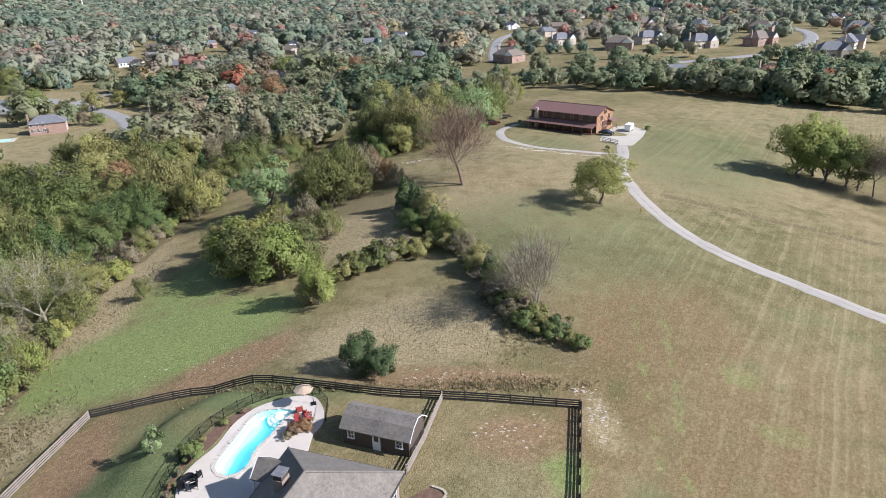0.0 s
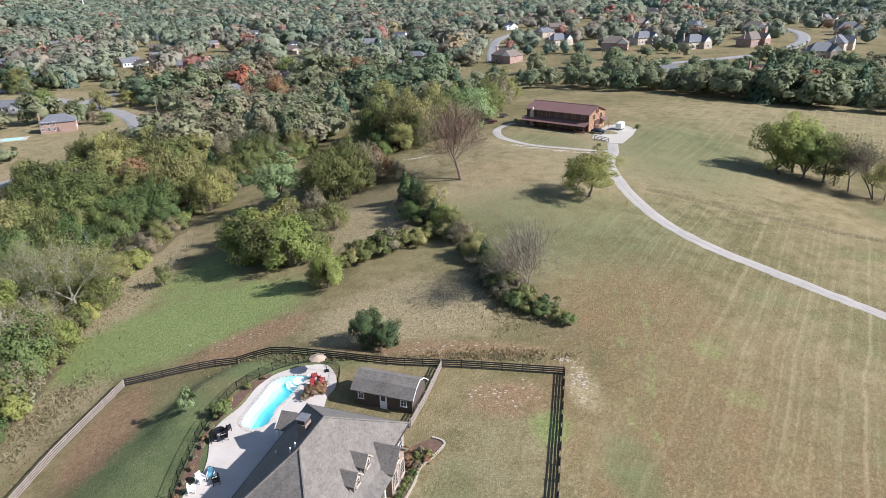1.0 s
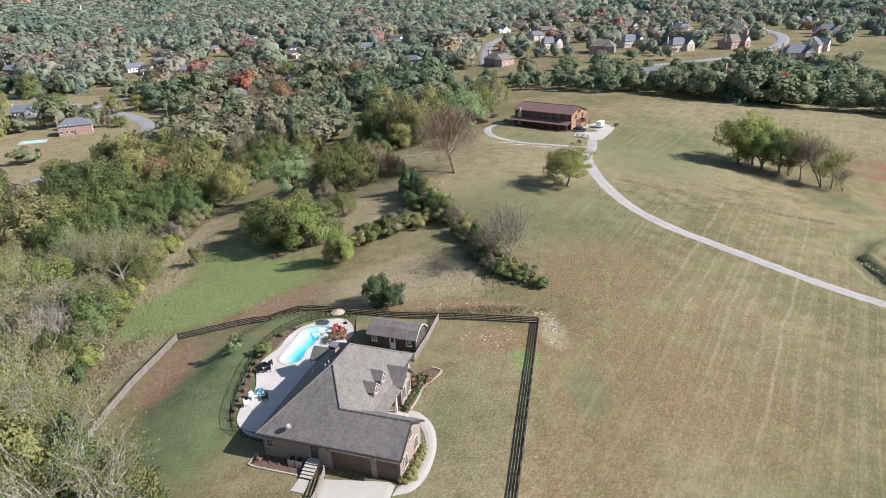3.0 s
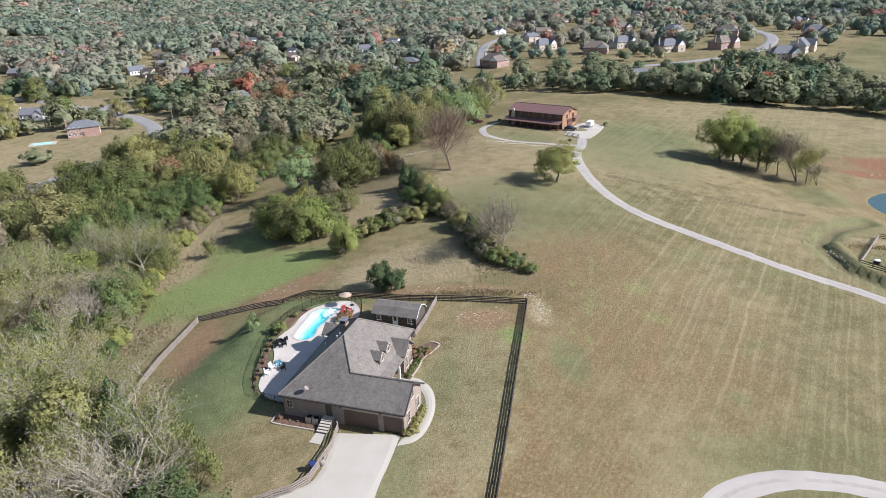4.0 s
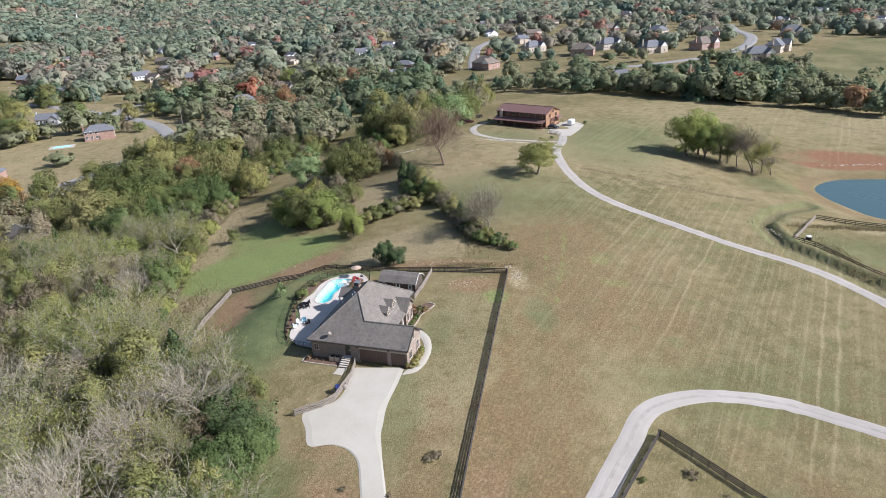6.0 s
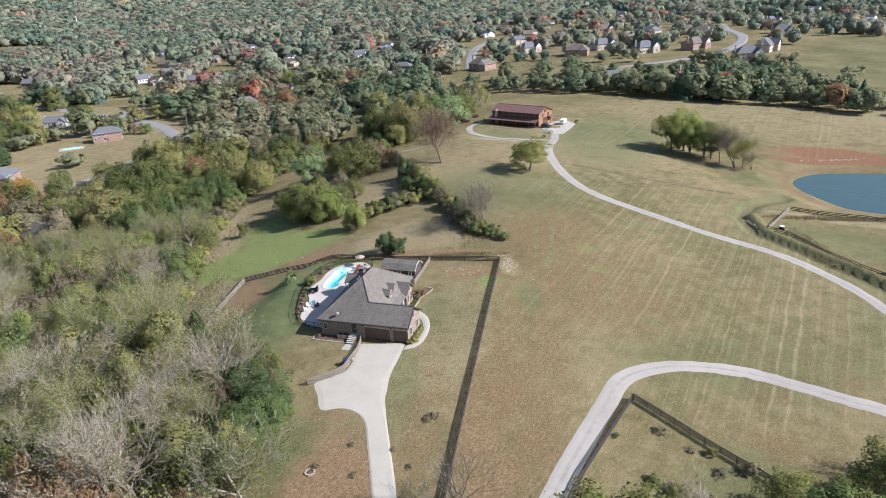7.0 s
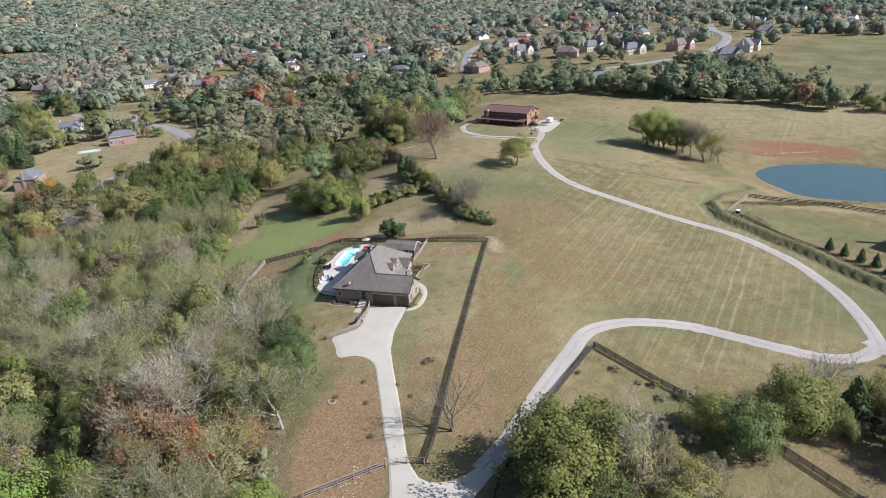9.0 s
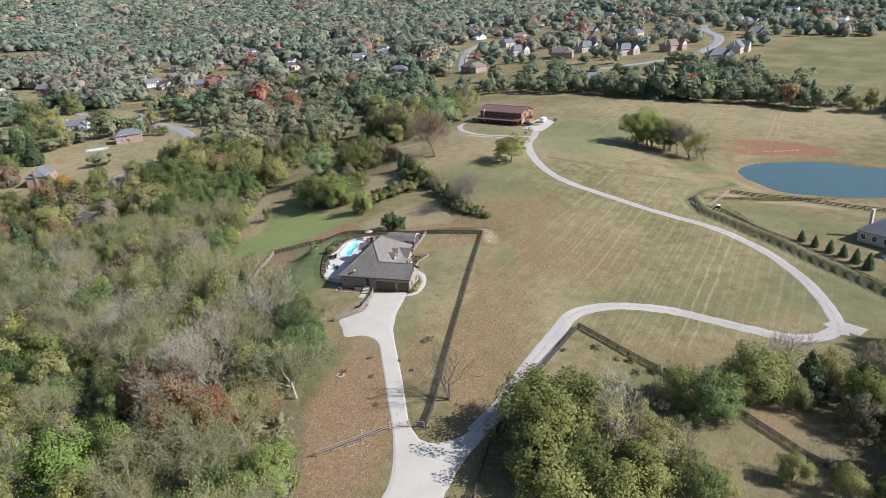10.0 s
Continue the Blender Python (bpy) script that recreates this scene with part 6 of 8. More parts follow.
def water_butt(x, y):
    t = thing("barrel", "weathered grey barrel standing by the fence", "barrel", pose(x, y, gz(x, y) + 0.09))
    part("body", Shape().lathe([(0, 0), (0.36, 0), (0.45, 0.4), (0.38, 0.8), (0.34, 0.8), (0.33, 0.72), (0, 0.72)], 14), GREY_BOARDS, t, smooth=True)
    for z in (0.18, 0.6):
        part("hoop", Shape().lathe([(0.435, z), (0.445, z), (0.445, z + 0.05), (0.435, z + 0.05)], 14), CHROME, t)


water_butt(0.05, -4.2)


def air_unit(u, n):
    t = thing("air_conditioner", "pale grey outdoor cooling unit beside the wall", "cooling unit", at_house(u, n, 0.02))
    part("case", Shape().box(-0.4, -0.4, 0.0, 0.4, 0.4, 0.8), CHROME, t)
    part("grille", Shape().lathe([(0.05, 0.8), (0.34, 0.8), (0.34, 0.83), (0.05, 0.83)], 14), BLACK_METAL, t)


air_unit(4.3, -0.15)
air_unit(5.25, -0.15)


# ---- swimming pool and its deck ----
DECK_LINE = [hp(0.2, 19.9), (-0.4, 31.0), (0.3, 33.0), (-0.1, 35.6), (-1.4, 37.8), (-3.0, 38.2), (-5.3, 37.6), (-7.9, 35.9), (-9.5, 33.0), (-10.2, 29.6), (-11.6, 26.6), (-12.1, 24.0), (-11.2, 20.6), (-10.9, 18.0), (-11.6, 15.6), (-11.4, 12.2), (-9.6, 9.6), (-7.2, 8.4), hp(0.2, 2.5), hp(0.1, 8)]


def closed(line, step):
    p = [Vector(q) for q in line]
    n, out = len(p), []
    for k in range(n):
        a, b, c, d = p[k - 1], p[k], p[(k + 1) % n], p[(k + 2) % n]
        m = max(1, round((c - b).length / step))
        for j in range(m):
            t = j / m
            out.append(0.5 * (2 * b + (c - a) * t + (2 * a - 5 * b + 4 * c - d) * t * t + (3 * b - a - 3 * c + d) * t**3))
    return out


def make_pool():
    from mathutils.geometry import tessellate_polygon

    pool = closed(POOL_LINE, 0.5)
    deck = smooth_line([Vector(p) for p in DECK_LINE[1:18]], 0.6) + [Vector(p) for p in (DECK_LINE[18], DECK_LINE[19], DECK_LINE[0])]
    rings = [[Vector((p.x, p.y, 0)) for p in deck], [Vector((p.x, p.y, 0)) for p in pool]]
    tris = tessellate_polygon(rings)
    flat = rings[0] + rings[1]
    s = Shape()
    s.v = [(p.x, p.y, 0.06) for p in flat]
    s.f = [tuple(t) for t in tris]
    n0 = len(rings[0])
    base = len(s.v)
    s.v += [(p.x, p.y, -0.5) for p in flat[:n0]]
    s.f += [(k, base + k, base + (k + 1) % n0, (k + 1) % n0) for k in range(n0)]
    solid("pool_deck", s, DECK, "pale concrete deck round the swimming pool", "pool deck", kind="structure")
    root = thing("swimming_pool", "free-form swimming pool of bright turquoise water", "pool")
    c = Vector((sum(p.x for p in pool) / len(pool), sum(p.y for p in pool) / len(pool)))
    s = Shape()
    n = len(pool)
    for k, z in ((1.0, 0.0), (0.97, -1.1), (0.8, -1.45)):
        s.v += [(c.x + (p.x - c.x) * k, c.y + (p.y - c.y) * k, z) for p in pool]
    for r in range(2):
        s.f += [(r * n + k, r * n + (k + 1) % n, (r + 1) * n + (k + 1) % n, (r + 1) * n + k) for k in range(n)]
    s.f.append(tuple(2 * n + k for k in range(n)))
    part("basin", s, POOL_FLOOR, root)
    w = part("water", Shape().face(*[(p.x, p.y, -0.06) for p in pool]), POOL_WATER, root, "clear turquoise water")
    w.visible_shadow = False
    rng = np.random.default_rng(9)
    kinds = []
    for k in range(5):
        a = rng.uniform(0.8, 1.25, 7)
        kinds.append(Shape().prism([(0.27 * a[j] * math.cos(j * 0.898), 0.22 * a[j] * math.sin(j * 0.898)) for j in range(7)], -0.06, 0.04 + 0.03 * rng.random()).mesh("coping_stone", COPING))
    for p in closed(POOL_LINE, 0.46):
        o = (p - c).normalized() * 0.16
        part("coping_stone", kinds[int(rng.integers(5))], None, root, "", pose(p.x + o.x, p.y + o.y, 0.062, 0, 0, rng.uniform(0, 360)))
    for k in range(3):
        part("pool_step", Shape().lathe([(0, -0.9 + 0.28 * k), (1.9 - 0.45 * k, -0.9 + 0.28 * k), (1.9 - 0.45 * k, -1.2)], 20), WHITE_PLASTIC, root, "", pose(-4.35, 34.9, 0))
    return root


make_pool()
bed("pool_bed", [(-9.9, 32.9), (-10.7, 29.6), (-12.2, 26.6), (-12.7, 24), (-11.9, 20.4), (-11.5, 18), (-12.2, 15.6), (-12.0, 12.4), (-10.9, 10.3), (-12.0, 11.6), (-12.8, 16), (-13.1, 24), (-12.5, 29.8), (-10.8, 33.8), (-8.6, 36.2), (-8.2, 35.9)], "dark mulch bed between deck and pool fence", -0.6, 0.0)
POOL_SHRUB = stand(bush("garden_shrub", 63, 1.35, 2.0, 2200, 0.15, GREEN, "rounded dark green shrub beside the pool deck"), -12.0, 27.5)
for x, y, s, mt in ((-11.9, 30.2, 0.35, OLIVE), (-10.4, 33.0, 0.4, YELLOW), (-12.3, 22.0, 0.32, DRY), (-12.2, 18.5, 0.3, RUST), (-12.3, 16.4, 0.28, DRY), (-12.2, 14.2, 0.3, RUST), (-12.5, 20.2, 0.28, DRY), (-11.8, 12.2, 0.28, OLIVE), (-12.4, 25.2, 0.35, DRY), (-9.0, 35.2, 0.3, RUST), (-2.3, 31.2, 0.7, RUST), (-1.3, 31.9, 0.75, RUST), (-3.0, 30.4, 0.5, DRY), (-12.6, 23.4, 0.3, RUST)):
    again(POOL_SHRUB, x, y, s, x * 90, mt)
stand(broadleaf("young_tree", 65, 1.35, 3.2, 0.1, 9, 1500, 0.15, LIGHT_GREEN, "young pale-leaved tree on the back lawn"), -16.3, 28.5)


def parasol(x, y):
    t = thing("parasol", "tan canvas cantilever parasol over the pool deck", "parasol", pose(x, y, 0.06, 0, 0, 15) @ Matrix.Diagonal((0.72, 0.72, 0.92, 1)))
    part("base", Shape().box(0.95, -0.45, 0, 1.75, 0.45, 0.09), BLACK_METAL, t)
    part("pole", Shape().tube([(1.35, 0, 0.05), (1.35, 0, 2.3), (1.1, 0, 2.75), (0, 0, 2.85)], [0.045, 0.045, 0.04, 0.03], 8), BLACK_METAL, t)
    s = Shape()
    for k in range(8):
        a, b = math.pi * k / 4, math.pi * (k + 1) / 4
        r = 1.55
        m = (a + b) / 2
        s.face((0, 0, 2.8), (r * math.cos(a), r * math.sin(a), 2.3), (r * 0.9 * math.cos(m), r * 0.9 * math.sin(m), 2.33), (r * math.cos(b), r * math.sin(b), 2.3))
        s.face((r * math.cos(a), r * math.sin(a), 2.3), (r * 0.9 * math.cos(m), r * 0.9 * math.sin(m), 2.33), (r * 0.9 * math.cos(m), r * 0.9 * math.sin(m), 2.2), (r * math.cos(a), r * math.sin(a), 2.17))
        s.face((r * math.cos(b), r * math.sin(b), 2.3), (r * 0.9 * math.cos(m), r * 0.9 * math.sin(m), 2.33), (r * 0.9 * math.cos(m), r * 0.9 * math.sin(m), 2.2), (r * math.cos(b), r * math.sin(b), 2.17))
    part("canopy", s, CANVAS, t, "tan canvas canopy")
    for k in range(8):
        a = math.pi * k / 4
        part("rib", Shape().tube([(0, 0, 2.76), (1.5 * math.cos(a), 1.5 * math.sin(a), 2.27)], [0.012, 0.012], 4), CHROME, t)


parasol(-2.3, 36.3)


def armchair(x, y, turn, cloth, frame_mat, label):
    t = thing("patio_chair", label, "chair", pose(x, y, 0.06, 0, 0, turn), "chairs on the pool deck")
    part("seat", Shape().box(-0.3, -0.3, 0.32, 0.3, 0.32, 0.46), cloth, t)
    part("backrest", Shape().slab([(-0.3, 0.26, 0.98), (0.3, 0.26, 0.98), (0.3, 0.42, 1.0), (-0.3, 0.42, 1.0)], 0.55), cloth, t)
    for x0 in (-0.38, 0.3):
        part("armrest", Shape().box(x0, -0.34, 0.58, x0 + 0.08, 0.4, 0.63), frame_mat, t)
        for y0 in (-0.32, 0.32):
            part("leg", Shape().box(x0 + 0.01, y0, 0, x0 + 0.07, y0 + 0.06, 0.58), frame_mat, t)
    return t


armchair(-2.6, 34.9, 200, RED_CLOTH, DOORS, "red cushioned patio chair beside the pool")
armchair(-1.6, 34.2, 150, RED_CLOTH, DOORS, "red cushioned patio chair beside the pool")
armchair(-1.2, 33.3, 120, RED_CLOTH, DOORS, "red cushioned patio chair beside the pool")
armchair(-2.4, 33.0, 20, RED_CLOTH, DOORS, "red cushioned patio chair beside the pool")
for x, y, a in ((-10.4, 24.5, 250), (-10.3, 23.2, 300), (-11.3, 22.9, 30)):
    armchair(x, y, a, BLACK_METAL, BLACK_METAL, "black metal patio chair near the fire bowl")


def fire_bowl(x, y):
    t = thing("fire_bowl", "round dark fire bowl on the pool deck", "fire pit", pose(x, y, 0.06))
    part("bowl", Shape().lathe([(0, 0.18), (0.3, 0.2), (0.52, 0.42), (0.58, 0.44), (0.56, 0.4), (0.3, 0.26), (0, 0.24)], 16), BLACK_METAL, t, smooth=True)
    for k in range(3):
        a = 2.1 * k
        part("leg", Shape().tube([(0.3 * math.cos(a), 0.3 * math.sin(a), 0.22), (0.42 * math.cos(a), 0.42 * math.sin(a), 0)], [0.03, 0.03], 5), BLACK_METAL, t)


fire_bowl(-11.2, 24.4)


armchair(-10.9, 15.2, 110, WHITE_PLASTIC, WHITE_PLASTIC, "white patio chair on the lower deck")
armchair(-10.6, 16.7, 60, WHITE_PLASTIC, WHITE_PLASTIC, "white patio chair on the lower deck")
armchair(-9.7, 17.2, 10, BLUE_CLOTH, WHITE_PLASTIC, "white patio chair with a teal cushion on the deck")
armchair(-9.0, 16.4, 300, BLACK_METAL, BLACK_METAL, "black metal patio chair on the lower deck")


# ---- garden shed ----
def garden_shed():
    t = thing("shed", "dark brown garden shed with a grey gambrel roof", "shed", Matrix.Translation((2.75, 29.55, -0.08)) @ pose(0, 0, 0, 0, 0, math.degrees(-0.344)))
    L, W = 7.9, 4.6
    prof = [(-0.05, 2.05), (1.15, 3.05), (W / 2, 3.5), (W - 1.15, 3.05), (W + 0.05, 2.05)]
    for k, nm in enumerate(("lower_front_roof", "upper_front_roof", "upper_back_roof", "lower_back_roof")):
        (a, za), (b, zb) = prof[k], prof[k + 1]
        part(nm, Shape().slab([(0, a, za), (L, a, za), (L, b, zb + 0.002 * k), (0, b, zb + 0.002 * k)], 0.1), SHINGLE, t)
    part("front_wall", Shape().box(0.25, 0.3, -0.3, L - 0.25, 0.42, 2.1), SIDING, t)
    part("back_wall", Shape().box(0.25, W - 0.42, -0.3, L - 0.25, W - 0.3, 2.1), SIDING, t)
    for u, nm in ((0.25, "west_wall"), (L - 0.37, "east_wall")):
        s = Shape()
        pts = [(0.43, -0.3), (W - 0.43, -0.3), (W - 0.43, 2.2), (W - 1.2, 2.9), (W / 2, 3.36), (1.2, 2.9), (0.43, 2.2)]
        n = len(pts)
        s.v += [(u, a, z) for a, z in pts] + [(u + 0.12, a, z) for a, z in pts]
        s.f += [tuple(range(n - 1, -1, -1)), tuple(range(n, 2 * n))] + [(k, (k + 1) % n, n + (k + 1) % n, n + k) for k in range(n)]
        part(nm, s, SIDING, t)
    tr = Shape()
    for k in range(4):
        (a, za), (b, zb) = prof[k], prof[k + 1]
        tr.slab([(L + 0.002, a, za + 0.02), (L + 0.05, a, za + 0.02), (L + 0.05, b, zb + 0.02), (L + 0.002, b, zb + 0.02)], 0.11)
    part("gable_trim", tr, WHITE, t, "white gable boards")
    d = part("door", Shape().box(3.6, 0.25, 0.0, 4.5, 0.298, 1.95), WHITE, t, "white shed door with small panes")
    part("door_light", Shape().box(3.8, 0.23, 1.1, 4.3, 0.249, 1.75), GLASS, d)
    for u in (1.2, 6.6):
        window(t, 0.62, 0.75, facing(u, 0.3, 0.95, 0), (2, 2))
    for u in (3.1, 5.0):
        part("wall_lantern", Shape().box(u - 0.07, 0.16, 1.75, u + 0.07, 0.298, 1.98), WHITE_PLASTIC, t)
    part("foundation", Shape().box(0.15, 0.1, -0.6, L - 0.15, W - 0.2, -0.02), CONCRETE, t)


garden_shed()

# ---- the log lodge ----
def log_lodge():
    z0 = 1.05
    t = thing("lodge", "large log lodge with a red-brown metal roof", "house", Matrix.Translation((40.6, 183.9, z0)) @ pose(0, 0, 0, 0, 0, math.degrees(-0.68)))
    L, W, he, hr = 22.6, 10.8, 5.4, 7.3
    for k, (a, b) in enumerate((((-0.4, he - 0.1), (W / 2, hr)), ((W / 2, hr), (W + 0.4, he - 0.1)))):
        part("roof", Shape().slab([(-0.5, a[0], a[1] + 0.003 * k), (L + 0.6, a[0], a[1] + 0.003 * k), (L + 0.6, b[0], b[1] + 0.003 * k), (-0.5, b[0], b[1] + 0.003 * k)], 0.14), RED_METAL, t)
    seams = Shape()
    for k in range(38):
        u = -0.45 + k * 0.62
        seams.slab([(u, -0.4, he - 0.07), (u + 0.05, -0.4, he - 0.07), (u + 0.05, W / 2, hr + 0.035), (u, W / 2, hr + 0.035)], 0.05)
    part("roof_seams", seams, RED_METAL, t)
    part("ridge_cap", Shape().tube([(-0.5, W / 2, hr), (L + 0.6, W / 2, hr)], [0.14, 0.14], 6), RED_METAL, t)
    # front wall takes the log tone darkened for shade
    part("front_wall", Shape().box(0, 0.0, -0.5, L, 0.25, he), DARK_SHADED_LOGS, t)
    part("back_wall", Shape().box(0, W - 0.25, -0.5, L, W, he), LOGS, t)
    for u, nm, mt in ((0.0, "west_gable", LOGS), (L - 0.25, "east_gable", LOGS)):
        s = Shape()
        pts = [(0.251, -0.5), (W - 0.251, -0.5), (W - 0.251, he), (W / 2, hr - 0.16), (0.251, he)]
        s.v += [(u, n, z) for n, z in pts] + [(u + 0.25, n, z) for n, z in pts]
        s.f += [(4, 3, 2, 1, 0), (5, 6, 7, 8, 9)] + [(k, (k + 1) % 5, 5 + (k + 1) % 5, 5 + k) for k in range(5)]
        part(nm, s, mt, t)
    # log courses on the lit gable
    for k in range(14):
        part("log", Shape().tube([(L + 0.02, 0.0, 0.2 + k * 0.37), (L + 0.02, W, 0.2 + k * 0.37)], [0.17, 0.17], 6), LOGS, t)
    # porch along the front
    part("porch_roof", Shape().slab([(-0.3, 0.05, 3.1), (L + 0.4, 0.05, 3.1), (L + 0.4, -3.1, 2.1), (-0.3, -3.1, 2.1)], 0.12), RED_METAL, t)
    part("porch_floor", Shape().box(0, -2.5, -0.7, L, -0.01, 0.1), DARK_SHADED_LOGS, t)
    for k in range(8):
        u = 0.3 + k * (L - 0.6) / 7
        part("porch_post", Shape().tube([(u, -2.3, 0.1), (u, -2.3, 2.4)], [0.11, 0.1], 7), LOGS, t)
    for k in range(7):
        u = 0.42 + k * (L - 0.6) / 7
        part("porch_rail", Shape().box(u, -2.35, 0.95, u + (L - 0.6) / 7 - 0.24, -2.27, 1.05).box(u, -2.35, 0.25, u + (L - 0.6) / 7 - 0.24, -2.27, 0.32), DARK_SHADED_LOGS, t)
    for k in range(7):
        window(t, 1.0, 1.3, facing(1.8 + k * 3.15, 0.0, 3.7, 0), (2, 2), LOGS)
    for k in range(6):
        window(t, 1.1, 1.5, facing(2.6 + k * 3.5, 0.0, 0.8, 0), (2, 2), LOGS)
    for n in (3.0, 7.8):
        window(t, 1.0, 1.3, facing(L + 0.19, n, 3.5, 90), (2, 2), LOGS)
    window(t, 1.2, 1.0, facing(L + 0.19, W / 2, 5.3, 90), (2, 2), LOGS)
    d = part("barn_door", Shape().box(L + 0.2, 3.6, 0.05, L + 0.28, 6.6, 3.0), DARK_SHADED_LOGS, t, "dark wide barn door")
    part("door_brace", Shape().box(L + 0.281, 3.7, 1.4, L + 0.31, 6.5, 1.6), LOGS, d)
    part("gable_awning", Shape().slab([(L + 0.2, 7.2, 3.3), (L + 0.2, 10.6, 3.3), (L + 1.9, 10.6, 2.7), (L + 1.9, 7.2, 2.7)], 0.1), RED_METAL, t)
    for n in (7.4, 10.4):
        part("awning_post", Shape().tube([(L + 1.75, n, -0.3), (L + 1.75, n, 2.75)], [0.09, 0.09], 6), LOGS, t)
    c = part("chimney", Shape().box(1.7, -0.95, -0.6, 2.9, -0.02, 4.6).box(1.9, -0.8, 4.6, 2.7, -0.1, 5.9), STONE, t, "tapered pale stone chimney")
    part("chimney_cap", Shape().box(1.85, -0.85, 5.9, 2.75, -0.05, 6.0), CONCRETE, c)
    part("side_lean_to", Shape().slab([(0, 1, 3.2), (0, 9, 3.2), (-2.6, 9, 2.4), (-2.6, 1, 2.4)], 0.12), RED_METAL, t)
    for n in (1.2, 8.8):
        part("lean_to_post", Shape().tube([(-2.45, n, -0.4), (-2.45, n, 2.45)], [0.09, 0.09], 6), LOGS, t)


log_lodge()


def car(x, y, turn, paint, label, long=4.5):
    z = gz(x, y) + (0.1 if (x, y) != (60.9, 167.4) else 0.1)
    t = thing("car", label, "car", pose(x, y, z, 0, 0, turn))
    k = long / 2
    s = Shape()
    side = [(-k, 0.35), (k, 0.35), (k, 0.75), (k * 0.55, 0.88), (-k * 0.95, 0.92)]
    s.v += [(a, -0.85, b) for a, b in side] + [(a, 0.85, b) for a, b in side]
    s.f += [(4, 3, 2, 1, 0), (5, 6, 7, 8, 9)] + [(j, (j + 1) % 5, 5 + (j + 1) % 5, 5 + j) for j in range(5)]
    part("body", s, paint, t)
    s = Shape()
    low, top = [(-k * 0.85, 0.9), (k * 0.5, 0.88)], [(-k * 0.6, 1.42), (k * 0.18, 1.42)]
    s.v += [(low[0][0], -0.8, 0.9), (low[1][0], -0.8, 0.87), (low[1][0], 0.8, 0.87), (low[0][0], 0.8, 0.9), (top[0][0], -0.62, 1.42), (top[1][0], -0.62, 1.42), (top[1][0], 0.62, 1.42), (top[0][0], 0.62, 1.42)]
    s.f += [(0, 1, 5, 4), (1, 2, 6, 5), (2, 3, 7, 6), (3, 0, 4, 7)]
    part("windows", s, GLASS, t)
    part("roof", Shape().box(top[0][0] - 0.02, -0.63, 1.4, top[1][0] + 0.02, 0.63, 1.45), paint, t)
    for a in (-k * 0.62, k * 0.62):
        for b in (-0.86, 0.68):
            w = part("wheel", Shape().lathe([(0, 0), (0.32, 0), (0.34, 0.05), (0.32, 0.18), (0, 0.18)], 12), RUBBER, t, "", Matrix.Translation((a, b + 0.18, 0.33)) @ pose(0, 0, 0, 90, 0, 0))
            part("rim", Shape().lathe([(0, -0.01), (0.2, -0.01), (0.2, 0.19), (0, 0.19)], 10), CHROME, w)
    for b in (-0.6, 0.6):
        part("headlight", Shape().box(k - 0.02, b - 0.18, 0.6, k + 0.02, b + 0.18, 0.72), WHITE_PLASTIC, t)
    return t


car(60.9, 167.4, -40, CAR_DARK, "dark parked car beside the lodge gable")
car(29.0, 192.5, 10, CAR_RED, "dark red car parked behind the lodge loop")
car(-121.5, 247.5, 60, CAR_GREY, "silver car parked by the village road")
car(-142.5, 171, 70, CAR_DARK, "dark car on the village road")


def trailer(x, y, turn):
    t = thing("cargo_trailer", "white box trailer parked on concrete", "trailer", pose(x, y, 1.09, 0, 0, turn) @ Matrix.Diagonal((0.8, 0.8, 0.8, 1)))
    part("box_body", Shape().box(-2.3, -1.15, 0.5, 2.3, 1.15, 2.6).slab([(-2.25, -1.1, 2.68), (2.25, -1.1, 2.68), (2.25, 1.1, 2.68), (-2.25, 1.1, 2.68)], 0.09), WHITE, t)
    part("nose", Shape().prism([(2.301, -1.1), (2.9, -0.4), (2.9, 0.4), (2.301, 1.1)], 0.55, 2.5), WHITE, t)
    part("drawbar", Shape().tube([(2.3, 0, 0.5), (4.0, 0, 0.45)], [0.06, 0.06], 6), BLACK_METAL, t)
    for a in (-0.5, 0.35):
        for b in (-1.17, 0.97):
            part("wheel", Shape().lathe([(0, 0), (0.34, 0), (0.34, 0.2), (0, 0.2)], 12), RUBBER, t, "", Matrix.Translation((a, b + 0.2, 0.34)) @ pose(0, 0, 0, 90, 0, 0))


trailer(68.8, 172.5, 60)
for x, y, s in ((74.6, 173.0, 0.75), (57.2, 149.6, 0.6), (34.6, 216, 0.7), (37.5, 190.5, 0.5)):
    again(POOL_SHRUB, x, y, s, x * 30)


def marker_post(x, y):
    t = thing("marker_post", "short yellow marker post in the pasture", "post", pose(x, y, gz(x, y)))
    part("post", Shape().tube([(0, 0, -0.2), (0, 0, 1.2)], [0.08, 0.08], 8), GOLD, t)
    part("cap", Shape().lathe([(0.09, 1.2), (0.07, 1.27), (0, 1.3)], 8), WHITE_PLASTIC, t)


marker_post(51.8, 96.5)


def well_cover(x, y):
    t = thing("well_cover", "dark round well cover with a white lid by the pond fence", "well", pose(x, y, gz(x, y)))
    part("ring", Shape().lathe([(0.0, -0.2), (0.62, -0.2), (0.62, 0.75), (0.5, 0.8), (0.0, 0.8)], 14), BLACK_METAL, t)
    part("lid", Shape().lathe([(0.66, 0.8), (0.66, 0.9), (0.4, 1.02), (0.0, 1.06)], 14), WHITE_PLASTIC, t, "white domed lid")
    part("handle", Shape().tube([(-0.15, 0, 1.02), (-0.1, 0, 1.14), (0.1, 0, 1.14), (0.15, 0, 1.02)], [0.02] * 4, 5), CHROME, t)


well_cover(103.9, 58.7)


